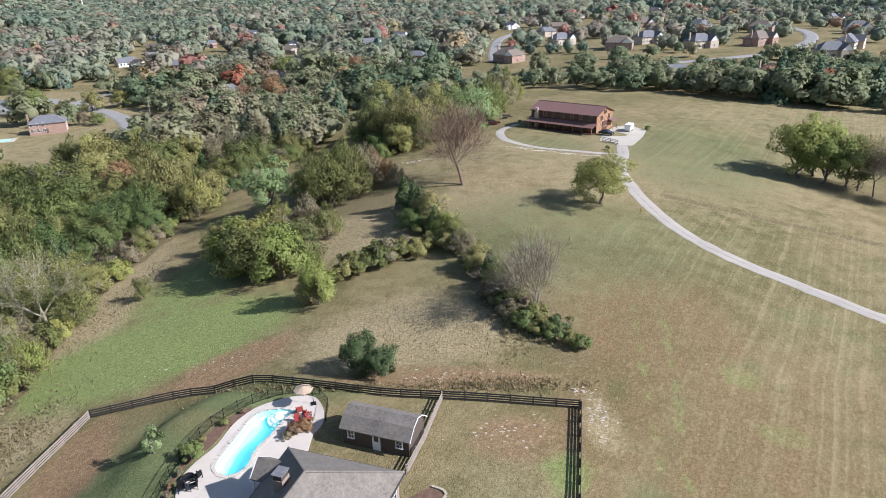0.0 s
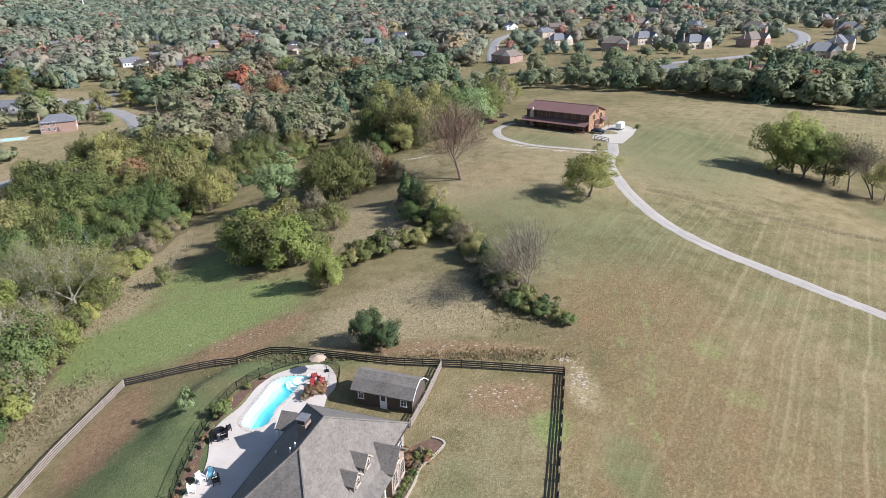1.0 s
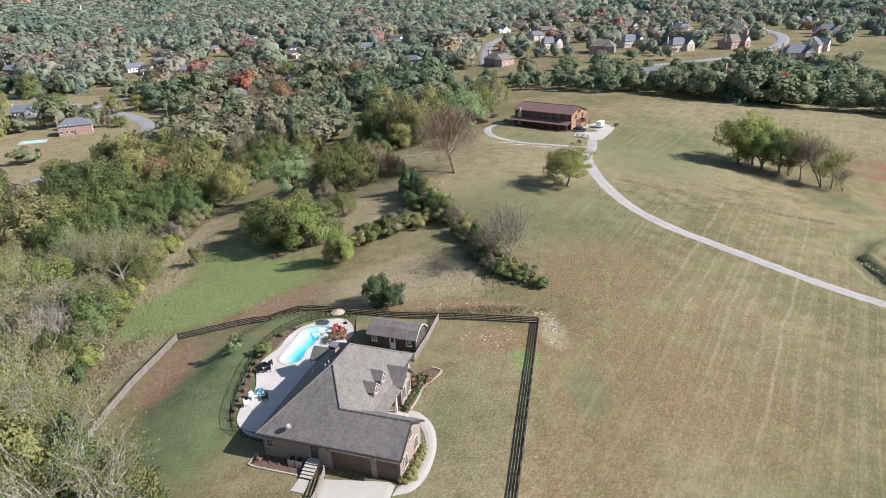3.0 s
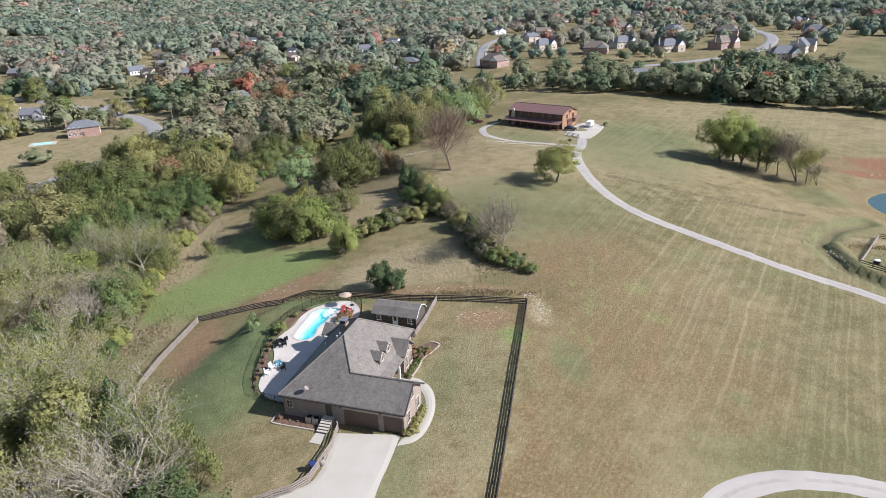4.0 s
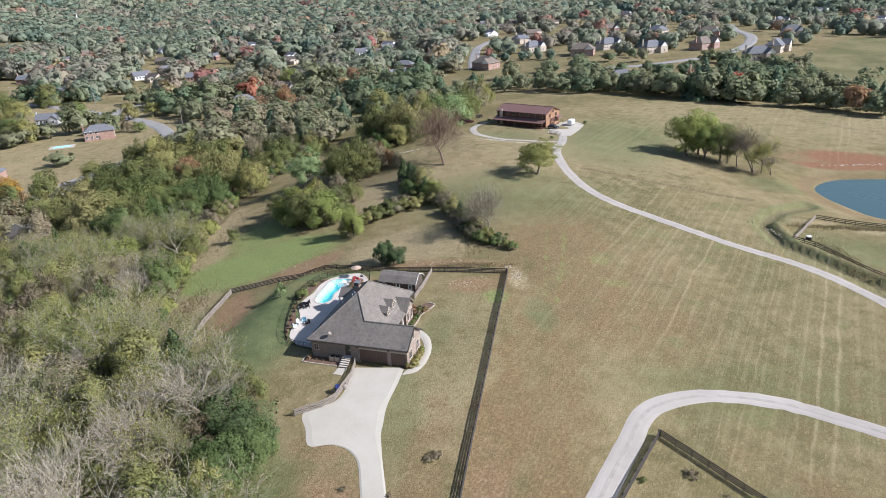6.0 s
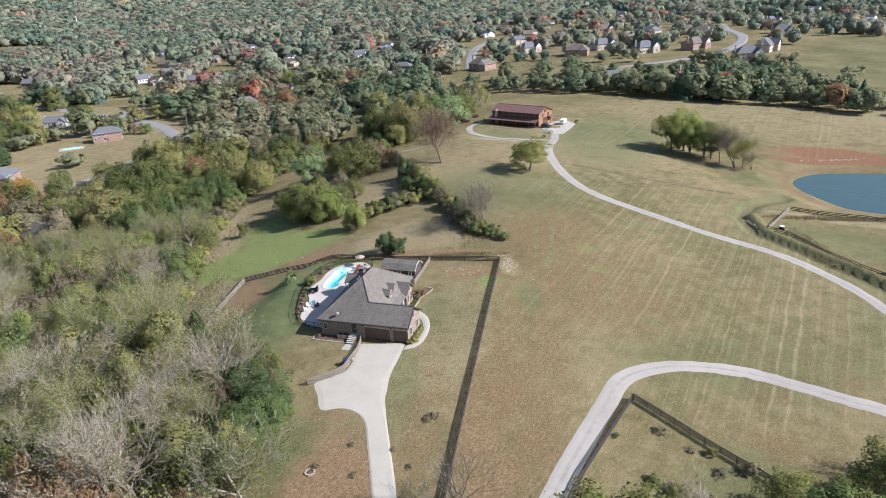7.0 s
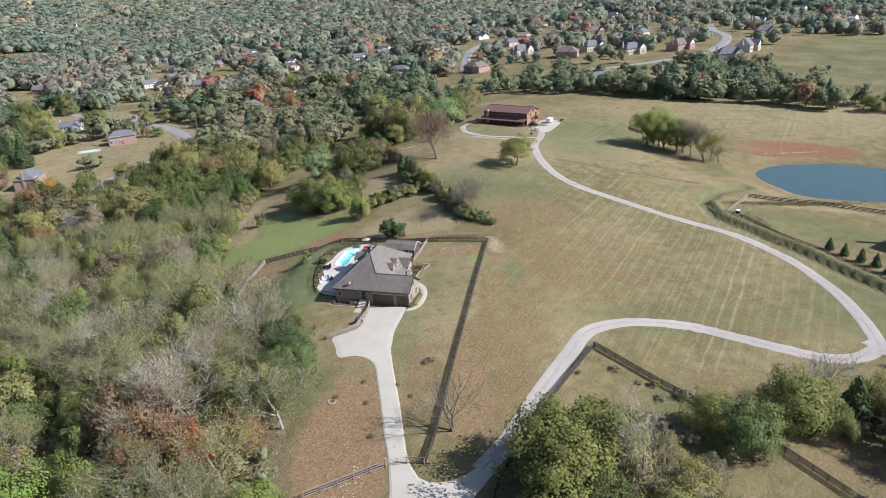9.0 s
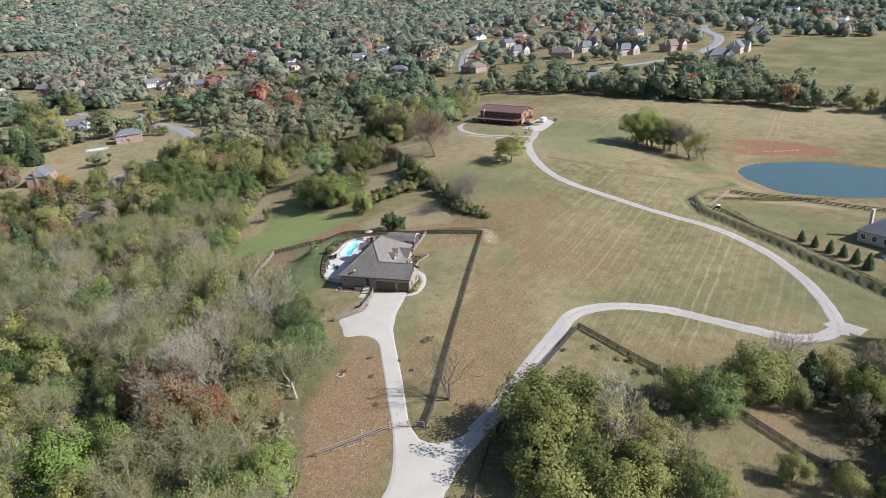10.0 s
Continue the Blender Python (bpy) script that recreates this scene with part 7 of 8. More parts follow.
def utility_trailer(x, y, turn):
    t = thing("utility_trailer", "small dark flatbed trailer with slatted sides on the grass", "trailer", pose(x, y, gz(x, y), 0, 0, turn))
    part("bed", Shape().box(-1.6, -0.9, 0.45, 1.6, 0.9, 0.55), BOARDS, t)
    for y0 in (-0.92, 0.88):
        for z in (0.62, 0.86, 1.1):
            part("side_rail", Shape().box(-1.6, y0, z, 1.6, y0 + 0.04, z + 0.12), BOARDS, t)
        for x0 in (-1.6, -0.03, 1.54):
            part("stake", Shape().box(x0, y0 - 0.05, 0.5, x0 + 0.06, y0 - 0.001, 1.25), BLACK_METAL, t)
    part("drawbar", Shape().tube([(1.6, 0, 0.48), (2.7, 0, 0.42)], [0.05, 0.05], 6), BLACK_METAL, t)
    for y0 in (-1.12, 0.96):
        part("wheel", Shape().lathe([(0, 0), (0.3, 0), (0.32, 0.05), (0.3, 0.16), (0, 0.16)], 12), RUBBER, t, "", Matrix.Translation((-0.2, y0 + 0.16, 0.32)) @ pose(0, 0, 0, 90, 0, 0))


utility_trailer(34.1, 202.2, 15)


def stone_ring(x, y):
    """A ring of stones round an old fire place."""
    t = thing("fire_ring", "small ring of pale stones round an old fire place", "fire ring", pose(x, y, gz(x, y)))
    rng = np.random.default_rng(21)
    for k in range(11):
        a, q = 2 * math.pi * k / 11, rng.uniform(0.8, 1.2, 7)
        part("stone", Shape().prism([(0.17 * q[j] * math.cos(j * 0.898), 0.13 * q[j] * math.sin(j * 0.898)) for j in range(7)], -0.08, 0.14 * q[0]), STONE, t, "", pose(0.62 * math.cos(a), 0.62 * math.sin(a), 0, 0, 0, math.degrees(a) + 90))
    part("ash", Shape().lathe([(0.5, 0.0), (0.3, 0.05), (0.0, 0.06)], 12), MULCH, t)


stone_ring(-3.1, -28.4)


# ---- other houses ----
def home(name, label, L, W, he, rise, wall_mat, roof_mat, hip, wing, m):
    """A house with a main roof, a front wing, windows, door and chimney."""
    t = thing(name, label, "house", m, "houses among the trees")
    part("wall", Shape().box(-L / 2, -W / 2, -2.5, L / 2, W / 2, he), wall_mat, t)
    o, r = 0.45, (W / 2 * 0.9 if hip else -0.4)
    A, B, C, D = (-L / 2 - o, -W / 2 - o, he - 0.1), (L / 2 + o, -W / 2 - o, he - 0.1), (L / 2 + o, W / 2 + o, he - 0.1), (-L / 2 - o, W / 2 + o, he - 0.1)
    P, Q = (-L / 2 + r, 0, he + rise), (L / 2 - r, 0, he + rise)
    for nm, pts in (("front_roof", (A, B, Q, P)), ("back_roof", (C, D, P, Q))):
        part(nm, Shape().slab(pts, 0.15), roof_mat, t)
    if hip:
        for pts in ((B, C, Q), (D, A, P)):
            part("hip_roof", Shape().slab(pts, 0.15), roof_mat, t)
    else:
        for x in (-L / 2, L / 2):
            part("gable", Shape().face((x, -W / 2, he), (x, W / 2, he), (x, 0, he + rise * 0.92)), wall_mat, t)
    if wing:
        x0, x1, y0 = L * 0.12, L * 0.12 + wing, -W / 2 - wing * 0.45
        part("wing_wall", Shape().box(x0, y0, -2.5, x1, -W / 2 - 0.01, he), wall_mat, t)
        c, wr = (x0 + x1) / 2, he + rise * 0.8
        part("wing_gable", Shape().face((x0, y0, he), (x1, y0, he), (c, y0, wr - 0.15)), WHITE if hip else wall_mat, t)
        for sgn, x in ((-1, x0 - 0.35), (1, x1 + 0.35)):
            part("wing_roof", Shape().slab([(c, y0 - 0.35, wr), (x, y0 - 0.35, he - 0.15), (x, -W / 2 + 0.2, he - 0.15), (c, -W * 0.08, wr)], 0.14), roof_mat, t)
        window(t, 1.3, 1.4, facing(c, y0, 0.9, 0), (2, 3))
    storeys = (0.9, 3.5) if he > 4.5 else (0.9,)
    for z in storeys:
        for k in range(3):
            window(t, 1.1, 1.4, facing(-L / 2 + L * (k + 0.5) / 6.2, -W / 2, z, 0), (2, 2))
        for y in (-W / 4, W / 4):
            window(t, 1.0, 1.3, facing(L / 2, y, z, 90), (2, 2))
    part("door", Shape().box(-0.5 - L * 0.02, -W / 2 - 0.05, 0.1, 0.5 - L * 0.02, -W / 2 - 0.01, 2.2), DOORS, t)
    ch = part("chimney", Shape().box(-L / 2 - 0.35, -0.5, -2, -L / 2 + 0.35, 0.5, he + rise + 0.7), wall_mat, t)
    part("chimney_cap", Shape().box(-L / 2 - 0.42, -0.57, he + rise + 0.7, -L / 2 + 0.42, 0.57, he + rise + 0.82), CONCRETE, ch)
    return t


def spot(x, y, turn):
    return pose(x, y, gz(x, y) + 0.3, 0, 0, turn)


BRICK_HOME = home("village_house", "red brick house with a slate-grey roof", 15, 9, 4.7, 3.0, RED_BRICK, FAR_ROOF, True, 0, spot(-170.5, 275, 25))
WHITE_HOME = home("village_house", "white gabled house, walls greyed for part shade, grey roof", 13, 9, 3.0, 3.2, SHADED_WHITE_SIDING, FAR_ROOF, False, 5.5, spot(-228, 330, 10))
TAN_HOME = home("estate_house", "two-storey tan house with steep grey roofs", 17, 11, 4.6, 4.4, TAN_WALL, FAR_ROOF, True, 6.5, spot(102, 512, 30))
BRICK_TALL = home("estate_house", "two-storey brick house with steep brown roofs", 18, 11, 4.6, 4.4, RED_BRICK, SHINGLE_B, True, 7, spot(133, 451, -20))
# the dark siding here stands in for tree shade on the walls
WOODS_HOME = home("village_house", "grey-roofed house half hidden in the wood, walls darkened for tree shade", 16, 10, 3.2, 3.6, SIDING, SHINGLE, False, 6, spot(-110, 100, 140))


def far_home(label, wall_mat, roof_mat, m):
    """A house seen from far away: walls, roof, gables, chimney and a few windows."""
    t = thing("far_house", label, "house", m, "far houses in the woods")
    part("wall", Shape().box(-8, -5, -2.5, 8, 5, 3.6), wall_mat, t)
    for k, q in enumerate(([(-8.5, -5.5, 3.4), (8.5, -5.5, 3.4), (8.5, 0, 7.2), (-8.5, 0, 7.2)], [(8.5, 5.5, 3.4), (-8.5, 5.5, 3.4), (-8.5, 0, 7.21), (8.5, 0, 7.21)])):
        part("roof", Shape().slab(q, 0.15), roof_mat, t)
    for x in (-8, 8):
        part("gable", Shape().face((x, -5, 3.6), (x, 5, 3.6), (x, 0, 6.9)), wall_mat, t)
    part("garage_wing", Shape().box(3, -9, -2.5, 7.5, -5.01, 3.0).slab([(2.6, -9.4, 3.0), (7.9, -9.4, 3.0), (7.9, -5.02, 4.6), (2.6, -5.02, 4.6)], 0.2), wall_mat, t)
    part("chimney", Shape().box(-8.5, -0.6, -1, -7.9, 0.6, 8.2), RED_BRICK, t)
    for x in (-6, -3.2, -0.4):
        part("window", Shape().box(x - 0.6, -5.06, 1.0, x + 0.6, -5.005, 2.5), GLASS, t)
    return t


for x, y, a, proto in ((-160, 418, 60, WHITE_HOME), (-291, 471, 20, WHITE_HOME), (-177, 187, 100, BRICK_HOME), (-106, 167, 150, WOODS_HOME), (-121, 143, 120, WOODS_HOME), (-110, 347, 30, BRICK_HOME)):
    copy_thing(proto, spot(x, y, a))
for k, (x, y, proto) in enumerate(((105, 613, TAN_HOME), (207, 663, BRICK_TALL), (232, 576, TAN_HOME), (182, 434, TAN_HOME), (262, 524, BRICK_TALL), (221, 434, BRICK_TALL), (318, 490, TAN_HOME), (259, 397, TAN_HOME), (231, 363, TAN_HOME), (164, 283, BRICK_TALL), (120, 289, TAN_HOME), (54, 420, BRICK_TALL), (160, 480, TAN_HOME), (285, 640, BRICK_TALL), (380, 640, TAN_HOME))):
    copy_thing(proto, spot(x, y, (k * 67) % 120 - 60))
for k, (x, y, proto) in enumerate(((-163, 546, BRICK_HOME), (-9, 465, BRICK_HOME), (18, 541, BRICK_TALL))):
    copy_thing(proto, spot(x, y, (k * 53) % 140 - 70))
LANES = [((-420, 560), (-90, 520), 6), ((-520, 700), (-120, 660), 6), ((-40, 560), (-30, 800), 4), ((-350, 860), (-60, 900), 5), ((-620, 1080), (-150, 1150), 7), ((0, 960), (420, 1010), 7), ((120, 1120), (640, 1150), 8), ((440, 560), (560, 900), 5), ((-100, 420), (-10, 390), 2), ((-700, 1400), (700, 1420), 12)]
FAR_PLACES = [(86, 752), (108, 861), (146, 870), (331, 1045), (183, 880), (337, 790), (420, 760), (130, 700), (250, 760), (-323, 778), (-272, 772), (-250, 768), (-217, 798), (-177, 708), (-235, 1014), (-289, 990), (-418, 779), (-118, 867), (28, 1285), (60, 1280), (-240, 1030), (400, 1300), (440, 1320), (480, 1330), (360, 1310), (320, 1280), (520, 1300), (560, 1200)]
random.seed(4)
for a, b, n in LANES:
    for k in range(n):
        t = (k + random.uniform(0.1, 0.8)) / n
        FAR_PLACES.append((a[0] + (b[0] - a[0]) * t + random.uniform(-14, 14), a[1] + (b[1] - a[1]) * t + random.uniform(-18, 18)))
FAR_WHITE = far_home("far white house with a grey roof among trees", WHITE, FAR_ROOF, spot(-60, 640, 15))
FAR_TAN = far_home("far tan house with a brown roof among trees", TAN_WALL, SHINGLE_B, spot(-130, 610, -20))
FAR_BRICK = far_home("far brick house with a slate roof among trees", RED_BRICK, FAR_ROOF, spot(-250, 590, 35))
for k, (x, y) in enumerate(FAR_PLACES):
    copy_thing((FAR_WHITE, FAR_TAN, FAR_BRICK)[k % 3], spot(x, y, (k * 47) % 130 - 65))
HOMES += [(o.matrix_basis.translation.x, o.matrix_basis.translation.y) for o in scene.objects if o.name.startswith(("village_house", "estate_house", "far_house"))]
HIDDEN += [p for p in HOMES if p[0] > -125 and p[1] < 180 and p[0] < 0]
HOMES[:] = [p for p in HOMES if p not in HIDDEN]
home("farm_house", "tan brick farmhouse with a dark roof beside the pond lawn", 18, 12, 3.2, 3.6, TAN_WALL, FAR_ROOF, True, 6, pose(140, 26, gz(136, 26) + 0.2, 0, 0, -60))
solid("farmhouse_drive", Shape().prism([(126, 8), (136, 2), (140, 14), (130, 20)], gz(132, 10) - 0.6, gz(132, 10) + 0.25), CONCRETE, "pale concrete drive of the farmhouse", "driveway", kind="structure")
solid("sports_court", Shape().prism([(262, 205), (300, 195), (312, 232), (272, 240)], gz(285, 215) - 2, gz(285, 215) + 0.4), COURT, "green sports court behind the far fence", "court", kind="structure")


def church(x, y):
    t = thing("church", "distant white church with a pointed steeple", "church", pose(x, y, gz(x, y)) @ Matrix.Diagonal((0.75, 0.75, 0.75, 1)))
    part("nave", Shape().box(-16, -8, -3, 16, 8, 9), WHITE, t)
    part("roof", Shape().slab([(-17, -9, 9), (17, -9, 9), (17, 0, 16), (-17, 0, 16)], 0.3).slab([(-17, 9, 9), (-17, 0, 16.01), (17, 0, 16.01), (17, 9, 9)], 0.3), FAR_ROOF, t)
    part("tower", Shape().box(-22, -4, -3, -16.02, 4, 17), WHITE, t)
    part("steeple", Shape().lathe([(4, 17), (2, 24), (0, 36)], 8, (-19, 0, 0)), WHITE, t)


church(-900, 1750)


def garden_pool(x, y, turn):
    t = thing("garden_pool", "small blue swimming pool in a village garden", "pool", pose(x, y, gz(x, y) + 0.25, 0, 0, turn))
    part("surround", Shape().box(-6, -4, -0.8, 6, 4, 0.0), CONCRETE, t)
    part("water", Shape().box(-4, -2.2, 0.01, 4, 2.2, 0.04), POOL_FLOOR, t)


garden_pool(-183, 258, 20)


def utility_pole(x, y, h, lean):
    t = thing("utility_pole", "weathered grey wooden utility pole", "pole", pose(x, y, gz(x, y), lean, lean * 0.7, 30))
    part("shaft", Shape().tube([(0, 0, -0.5), (0, 0, h)], [0.2, 0.13], 8), GREY_BOARDS, t)
    part("crossarm", Shape().box(-1.1, -0.07, h - 0.9, 1.1, 0.07, h - 0.75), GREY_BOARDS, t)
    for a in (-0.95, 0.0, 0.95):
        part("insulator", Shape().lathe([(0.05, h - 0.75), (0.07, h - 0.62), (0.03, h - 0.55)], 6, (a, 0, 0)), WHITE_PLASTIC, t)


for x, y, h, a in ((-133, 298, 9, 1), (-267, 358, 9, 4), (-229.5, 394, 10, 0), (-322, 449, 10, 2), (-206, 402, 9, 1)):
    utility_pole(x, y, h, a)


# ---- fences ----
POST = Shape().box(-0.075, -0.075, -0.5, 0.075, 0.075, 1.38).mesh("post", BOARDS)
BOARD = Shape().box(0, -0.022, -0.088, 1, 0.022, 0.088).mesh("board", BOARDS)
GREY_POST = Shape().box(-0.075, -0.075, -0.5, 0.075, 0.075, 1.38).mesh("post", GREY_BOARDS)
GREY_BOARD = Shape().box(0, -0.022, -0.075, 1, 0.022, 0.075).mesh("board", GREY_BOARDS)


def board_fence(line, label, rails=4, curve=False, bay=2.45, high=1.2, grey=False):
    """A board fence that follows the land: each post and each board is a piece."""
    root = thing("board_fence", label, "fence", None, "board fences")
    pts = [Vector(p) for p in line]
    if curve:
        pts = smooth_line(pts, bay)
    stops = [pts[0]]
    for a, b in zip(pts, pts[1:]):
        n = max(1, round((b - a).length / bay))
        stops += [a + (b - a) * k / n for k in range(1, n + 1)]
    rng = np.random.default_rng(len(stops))
    k = high / 1.38
    for p in stops:
        part("post", GREY_POST if grey else POST, None, root, "", Matrix.Translation((p.x, p.y, gz(p.x, p.y))) @ pose(0, 0, 0, rng.normal(0, 0.8), rng.normal(0, 0.8), rng.uniform(0, 20)) @ Matrix.Diagonal((1, 1, k, 1)))
    for a, b in zip(stops, stops[1:]):
        za, zb = gz(a.x, a.y), gz(b.x, b.y)
        d = b - a
        o = Vector((-d.y, d.x)).normalized() * 0.1
        for r in range(rails):
            h = (0.28 + r * (1.0 / max(rails - 1, 1))) * k
            s = Vector((a.x + o.x, a.y + o.y, za + h + rng.normal(0, 0.012)))
            e = Vector((b.x + o.x, b.y + o.y, zb + h + rng.normal(0, 0.012)))
            w = (e - s)
            turn = Matrix.Translation(s) @ pose(0, 0, 0, 0, 0, math.degrees(math.atan2(w.y, w.x))) @ pose(0, 0, 0, 0, -math.degrees(math.atan2(w.z, math.hypot(w.x, w.y))), 0)
            part("board", GREY_BOARD if grey else BOARD, None, root, "", turn @ Matrix.Diagonal((w.length, 1, 1, 1)))
    return root


board_fence([(28.7, 35.3), (22.6, 4.0), (17.8, -19.2), (13.8, -39.0), (12.4, -43.8)], "dark four-board paddock fence along the house lawn", high=1.1)
board_fence([(28.6, 35.5), (23.5, 36.0), (13.3, 37.2)], "dark four-board fence at the top of the lawn")
board_fence([(13.1, 37.2), (6.1, 38.2), (-2.0, 40.0), (-9.7, 41.6), (-18.1, 42.7), (-30.1, 40.8)], "dark curved four-board fence behind the pool", curve=True)
board_fence([(-30.2, 40.6), (-31.2, 25.2), (-31.2, 16), (-30.5, 8)], "weathered board fence beside the wood", grey=True)
board_fence([(13.2, 37.0), (11.5, 30.0), (9.9, 24.8)], "tall board fence between shed and lawn", grey=True)
board_fence([(1.0, 2.2), (0.8, -1.3), (-0.2, -4.6), (-1.0, -6.9), (-2.7, -8.3), (-4.6, -8.9), (-6.4, -9.6)], "grey board fence curving beside the driveway", curve=True, grey=True)
board_fence([(-4.6, -49.0), (6.7, -44.0)], "low weathered rail fence by the drive", 3, grey=True)
board_fence([(9.8, -43.6), (12.3, -43.9)], "short weathered rail fence joining the gate", 3, grey=True)
board_fence([(44.1, -14.3), (33.4, -29.8), (22.8, -47.7), (18.9, -60.2)], "dark paddock fence beside the gravel track")
board_fence([(44.3, -14.3), (57.7, -31.5), (65.9, -43.1), (70.9, -53.1), (77.3, -61.7), (84, -72)], "dark paddock fence running downhill under trees")
board_fence([(58.2, 160.0), (61.4, 155.4)], "short weathered board fence beside the lodge forecourt", 3, grey=True)
board_fence([(113.8, 74.0), (99.6, 57.5)], "pale-topped board fence at the pond lawn", grey=True)
board_fence([(113.8, 74.0), (131.8, 67.8), (152.5, 53), (170, 38)], "dark board fence along the pond dam", 3)
board_fence([(99.6, 57.5), (102.9, 54.1), (107, 42.0), (112, 30.5), (116, 18), (119, 2)], "dark board fence below the ditch", 3)


def wire_fence(line, label):
    root = thing("wire_fence", label, "fence")
    pts = smooth_line([Vector(p) for p in line], 4.0)
    shaft = Shape().tube([(0, 0, -0.3), (0, 0, 1.25)], [0.06, 0.05], 5).mesh("post", GREY_BOARDS)
    for p in pts:
        part("post", shaft, None, root, "", pose(p.x, p.y, gz(p.x, p.y)))
    for h in (0.4, 0.8, 1.15):
        part("wire", Shape().tube([(p.x, p.y, gz(p.x, p.y) + h) for p in pts], [0.012] * len(pts), 3), CHROME, root)


wire_fence([(152.5, 219.9), (167.6, 191.6), (183.1, 166.7), (199.3, 126.3), (206, 100)], "wire fence crossing the upper pasture")


def field_gate(a, b):
    root = thing("field_gate", "closed grey tubular gate across the driveway", "gate", pose(a[0], a[1], gz(*a) + 0.05, 0, 0, math.degrees(math.atan2(b[1] - a[1], b[0] - a[0]))))
    w = math.hypot(b[0] - a[0], b[1] - a[1])
    for z in (0.2, 0.45, 0.7, 0.95, 1.2):
        part("bar", Shape().tube([(0.05, 0, z), (w - 0.05, 0, z)], [0.025, 0.025], 6), GREY_BOARDS, root)
    for x in (0.05, w / 2, w - 0.05):
        part("upright", Shape().tube([(x, 0, 0.15), (x, 0, 1.25)], [0.03, 0.03], 6), GREY_BOARDS, root)
    for x in (-0.15, w + 0.15):
        part("gate_post", Shape().box(x - 0.12, -0.12, -0.4, x + 0.12, 0.12, 1.6), STONE, root)


field_gate((6.9, -43.95), (9.7, -43.6))


def pool_fence(line):
    root = thing("pool_fence", "black metal picket fence round the pool", "fence")
    pts = smooth_line([Vector(p) for p in line], 1.9)
    post = Shape().box(-0.03, -0.03, -0.6, 0.03, 0.03, 1.3).lathe([(0.04, 1.3), (0.04, 1.34), (0, 1.37)], 6).mesh("post", BLACK_METAL)
    rail = Shape().box(0, -0.012, -0.02, 1, 0.012, 0.02).mesh("rail", BLACK_METAL)
    picket = Shape().box(-0.01, -0.008, 0.08, 0.01, 0.008, 1.24).mesh("picket", BLACK_METAL)
    for p in pts:
        part("post", post, None, root, "", pose(p.x, p.y, gz(p.x, p.y)))
    for a, b in zip(pts, pts[1:]):
        d = b - a
        dz = gz(b.x, b.y) - gz(a.x, a.y)
        m = Matrix.Translation((a.x, a.y, gz(a.x, a.y))) @ pose(0, 0, 0, 0, 0, math.degrees(math.atan2(d.y, d.x))) @ pose(0, 0, 0, 0, -math.degrees(math.atan2(dz, d.length)), 0)
        for z in (0.14, 1.17):
            part("rail", rail, None, root, "", m @ Matrix.Translation((0, 0, z)) @ Matrix.Diagonal((d.length, 1, 1, 1)))
        for k in range(1, 14):
            part("picket", picket, None, root, "", m @ Matrix.Translation((d.length * k / 14, 0, 0)))


pool_fence([(0.6, 33.2), (0.4, 36.0), (-1.0, 38.4), (-3.2, 39.0), (-5.4, 38.6), (-8.4, 36.9), (-10.9, 34.3), (-12.4, 31.0), (-13.3, 25.0), (-13.0, 17.0), (-12.3, 12.6), (-11.4, 10.3), (-9.8, 9.0), hp(-0.2, 2.2)])

# cedars before the farmhouse, stones and small plants in the grass
for x, y, s in ((115.4, 31.5, 0.42), (117, 27.7, 0.42), (118.7, 23.6, 0.45), (120.2, 20.3, 0.45), (121.0, 16.2, 0.5), (121.8, 12.4, 0.55)):
    again(FIR, x, y, s, x * 40)
for x, y, s, mt in ((13.6, -18.8, 0.38, DRY), (12.6, -19.3, 0.3, DRY), (2.1, -23.8, 0.22, DRY), (4.0, -37.5, 0.24, DRY), (7.9, -25.2, 0.2, DRY), (2.8, -29.5, 0.22, DRY), (10.2, -28.5, 0.22, DRY), (-2.5, -27.5, 0.25, DRY)):
    again(SHRUB, x, y, s, x * 77, mt, 0.45, "low dry weeds in the grass")


def loose_stones():
    """Pale limestone lying in the grass at a few places."""
    rng = np.random.default_rng(12)
    s = Shape()
    spots = [(30.4, 34, 1.2, 3.2, 70), (29.5, 39, 1.5, 0.8, 26), (21, 31, 4.5, 3.0, 40), (-16, 50.5, 6, 2.0, 30), (26.8, 50.6, 1.2, 0.5, 12), (158, 129, 9, 0.8, 60), (34, 151.3, 2.6, 1.3, 45), (39.5, 147, 3, 1.2, 50), (45, 143, 3, 1.2, 50), (50.5, 140.5, 3, 1.0, 30), (6, 144.5, 4, 1.0, 40), (46.3, 45.6, 0.3, 0.3, 2), (2.0, -46.5, 1.4, 3.0, 30), (98, 62, 2.0, 3.0, 26), (13, 42, 9, 1.5, 30)]
    for cx, cy, rx, ry, n in spots:
        for _ in range(n):
            x, y, r = cx + rng.normal(0, rx * 0.6), cy + rng.normal(0, ry * 0.6), rng.uniform(0.06, 0.2) * (2.0 if cy > 120 else 1.0)
            a = rng.uniform(0.7, 1.3, 6)
            z = gz(x, y)
            s.prism([(x + r * a[j] * math.cos(j * 1.047), y + r * a[j] * 0.7 * math.sin(j * 1.047)) for j in range(6)], z - 0.1, z + r * 0.25)
    solid("limestone_scatter", s, STONE, "pale limestone pieces scattered in the grass", "stones", kind="stuff")


loose_stones()


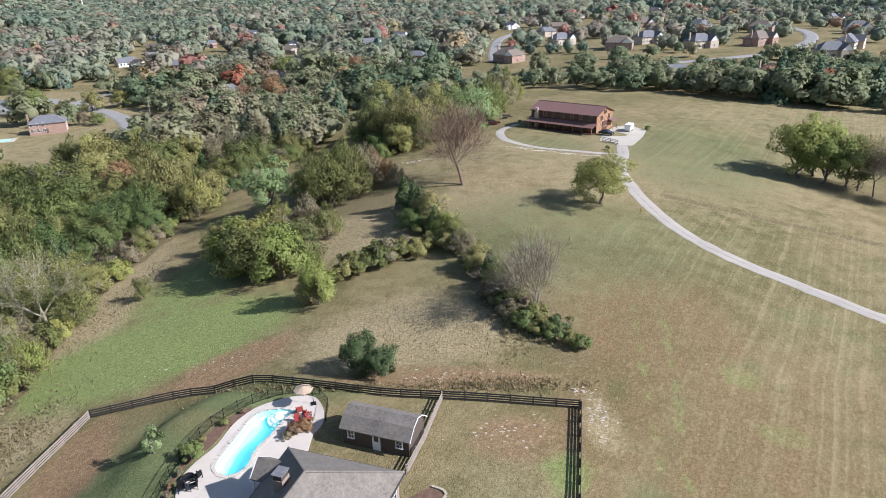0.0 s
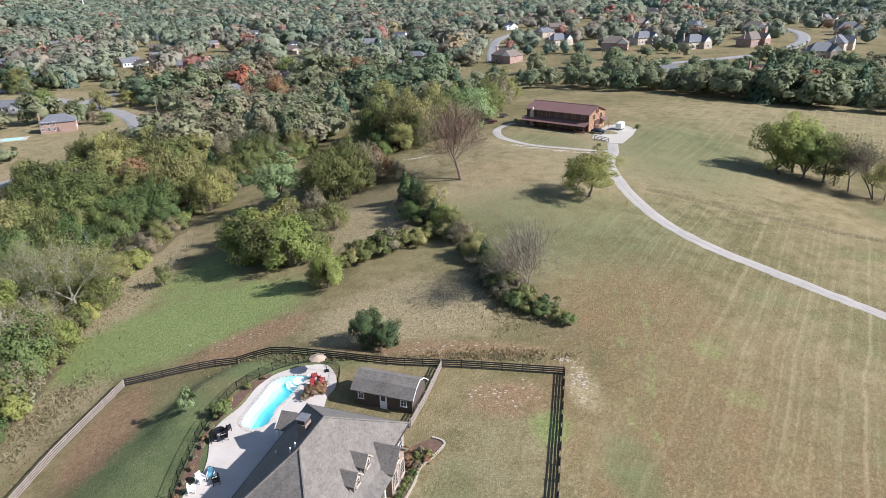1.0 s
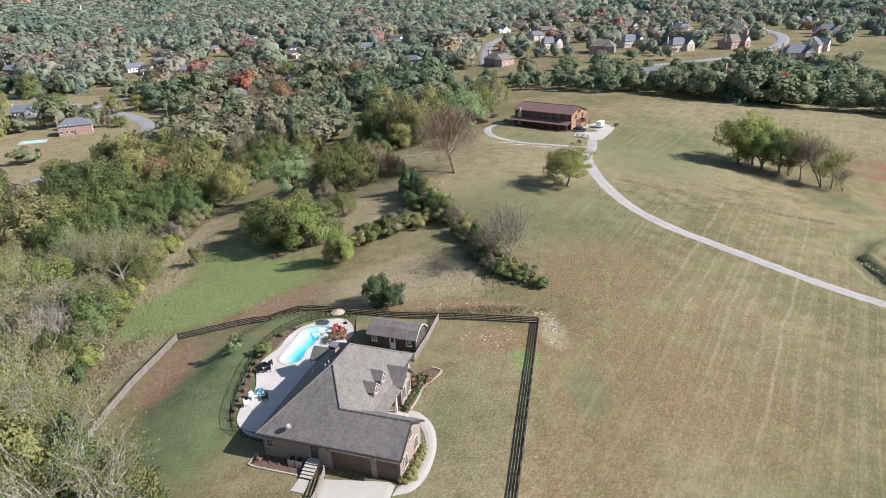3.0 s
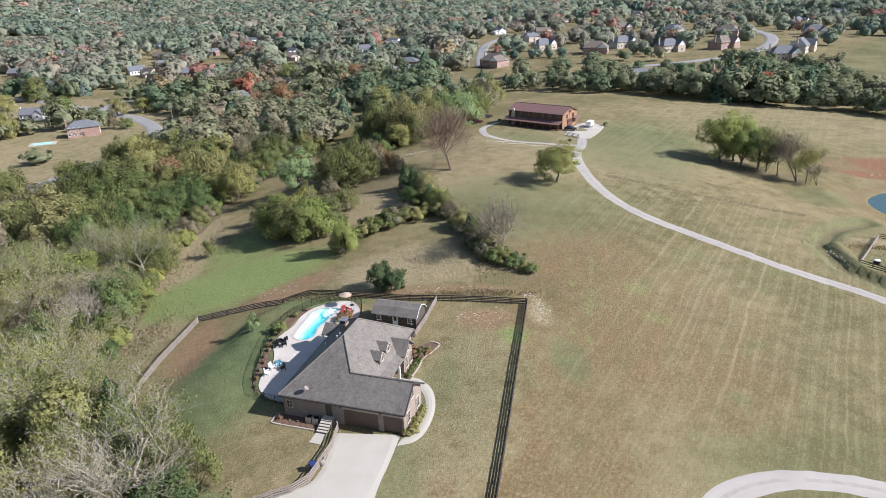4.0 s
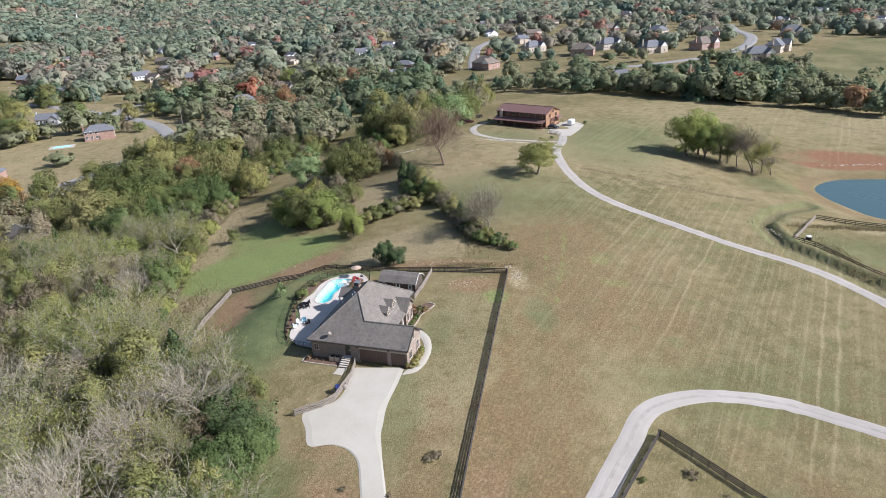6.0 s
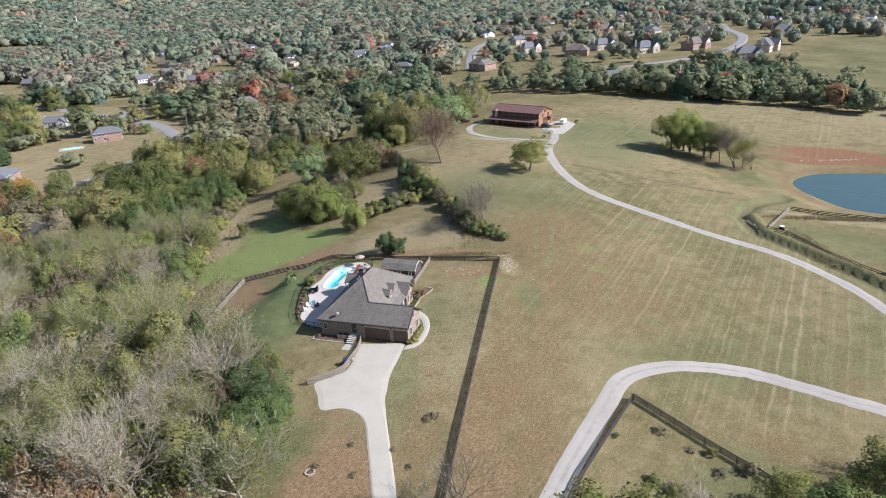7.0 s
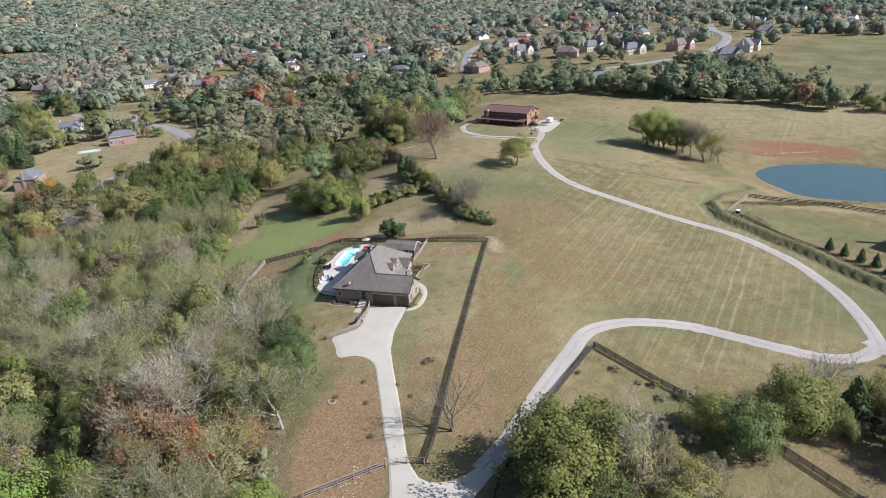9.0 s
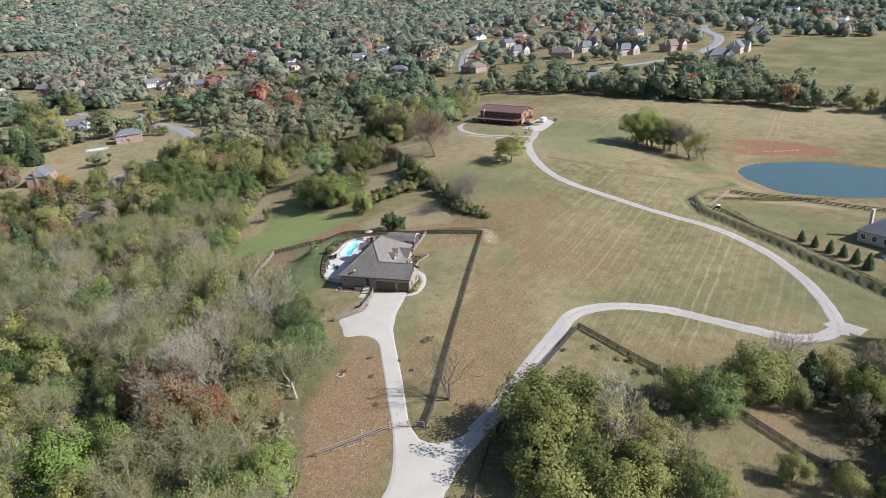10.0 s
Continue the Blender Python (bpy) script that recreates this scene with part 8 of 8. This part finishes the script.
def tall_grass():
    """Rank dry grass and weeds where nobody mows."""
    rng = np.random.default_rng(15)
    areas = [(10, 54, 15, 10, 3400, 0.22), (-4, 95, 12, 11, 2000, 0.26), (-46, 78, 4, 32, 1600, 0.4), (24, 58, 4, 10, 1200, 0.5), (125, 68, 18, 1.6, 1500, 0.7), (106, 47, 3, 12, 900, 0.6), (20, 40, 10, 1.5, 900, 0.45), (-2, 40, 12, 1.0, 900, 0.45), (30, -50, 11, 12, 1500, 0.5), (-38, 36, 4, 12, 1200, 0.5)]
    at, size, tint = [], [], []
    for cx, cy, rx, ry, n, s in areas:
        p = np.stack([cx + rng.normal(0, rx * 0.55, n), cy + rng.normal(0, ry * 0.55, n)], -1)
        z = land(p[:, 0], p[:, 1]) + s * 0.12
        at.append(np.concatenate([p, z[:, None]], 1))
        size.append(np.full(n, s) * rng.uniform(0.6, 1.4, n))
        tint.append(np.repeat(rng.uniform(0.55, 0.8, n), 4))
    at = np.concatenate(at)
    way = rng.normal(size=at.shape) * [0.6, 0.6, 0.3] + [0, 0, 0.8]
    up = rng.normal(size=at.shape) * [0.45, 0.45, 0.1] + [0, 0, 1]
    m = card_mesh("tall_grass", cards(at, way, np.concatenate(size) * 1.3, rng, 0.12, up), STRAW, np.concatenate(tint))
    return tagged(new("tall_grass", m), "rank dry grass and weeds", "grass", kind="stuff")


tall_grass()

# ---- far woods, after the houses that stand in them ----
BANDS = far_woods()


def middle_wood(spots):
    """The wood between field and village, tree by tree."""
    rng = np.random.default_rng(91)
    done = np.array(PLACED)
    for x, y, r, h, tint in spots:
        if np.hypot(done[:, 0] - x, done[:, 1] - y).min() < 2.5:
            continue
        q = rng.random(5)
        if tint < 0.06:
            again(FIR, x, y, 0.9 + 0.4 * q[1], 360 * q[2])
            continue
        proto = (OAK, ROUND, TALL, GREY, GREY, OAK, ROUND)[int(7 * q[0])]
        mat = GREEN if tint < 0.2 else OLIVE if tint < 0.56 else DRY if tint < 0.78 else YELLOW if tint < 0.88 else RUST
        again(proto, x, y, min(max(r / 4.3, 1.0), 1.75), 360 * q[2], mat, 0.85 + 0.25 * q[3])


middle_wood(BANDS[0])
woodland("woodland", BANDS[1], 950, 0.6, "mixed autumn wood behind the pasture", 2, MIXED, 0.46)
# these two bands carry the leaf colours with haze mixed in
woodland("woodland", BANDS[2], 280, 0.9, "far autumn woodland among houses, leaves paled for haze", 3, HAZED_MIXED, 0.70)
woodland("woodland", BANDS[3], 52, 1.7, "distant wooded hills in autumn colours paled for haze", 4, HAZED_MIXED, 0.74)
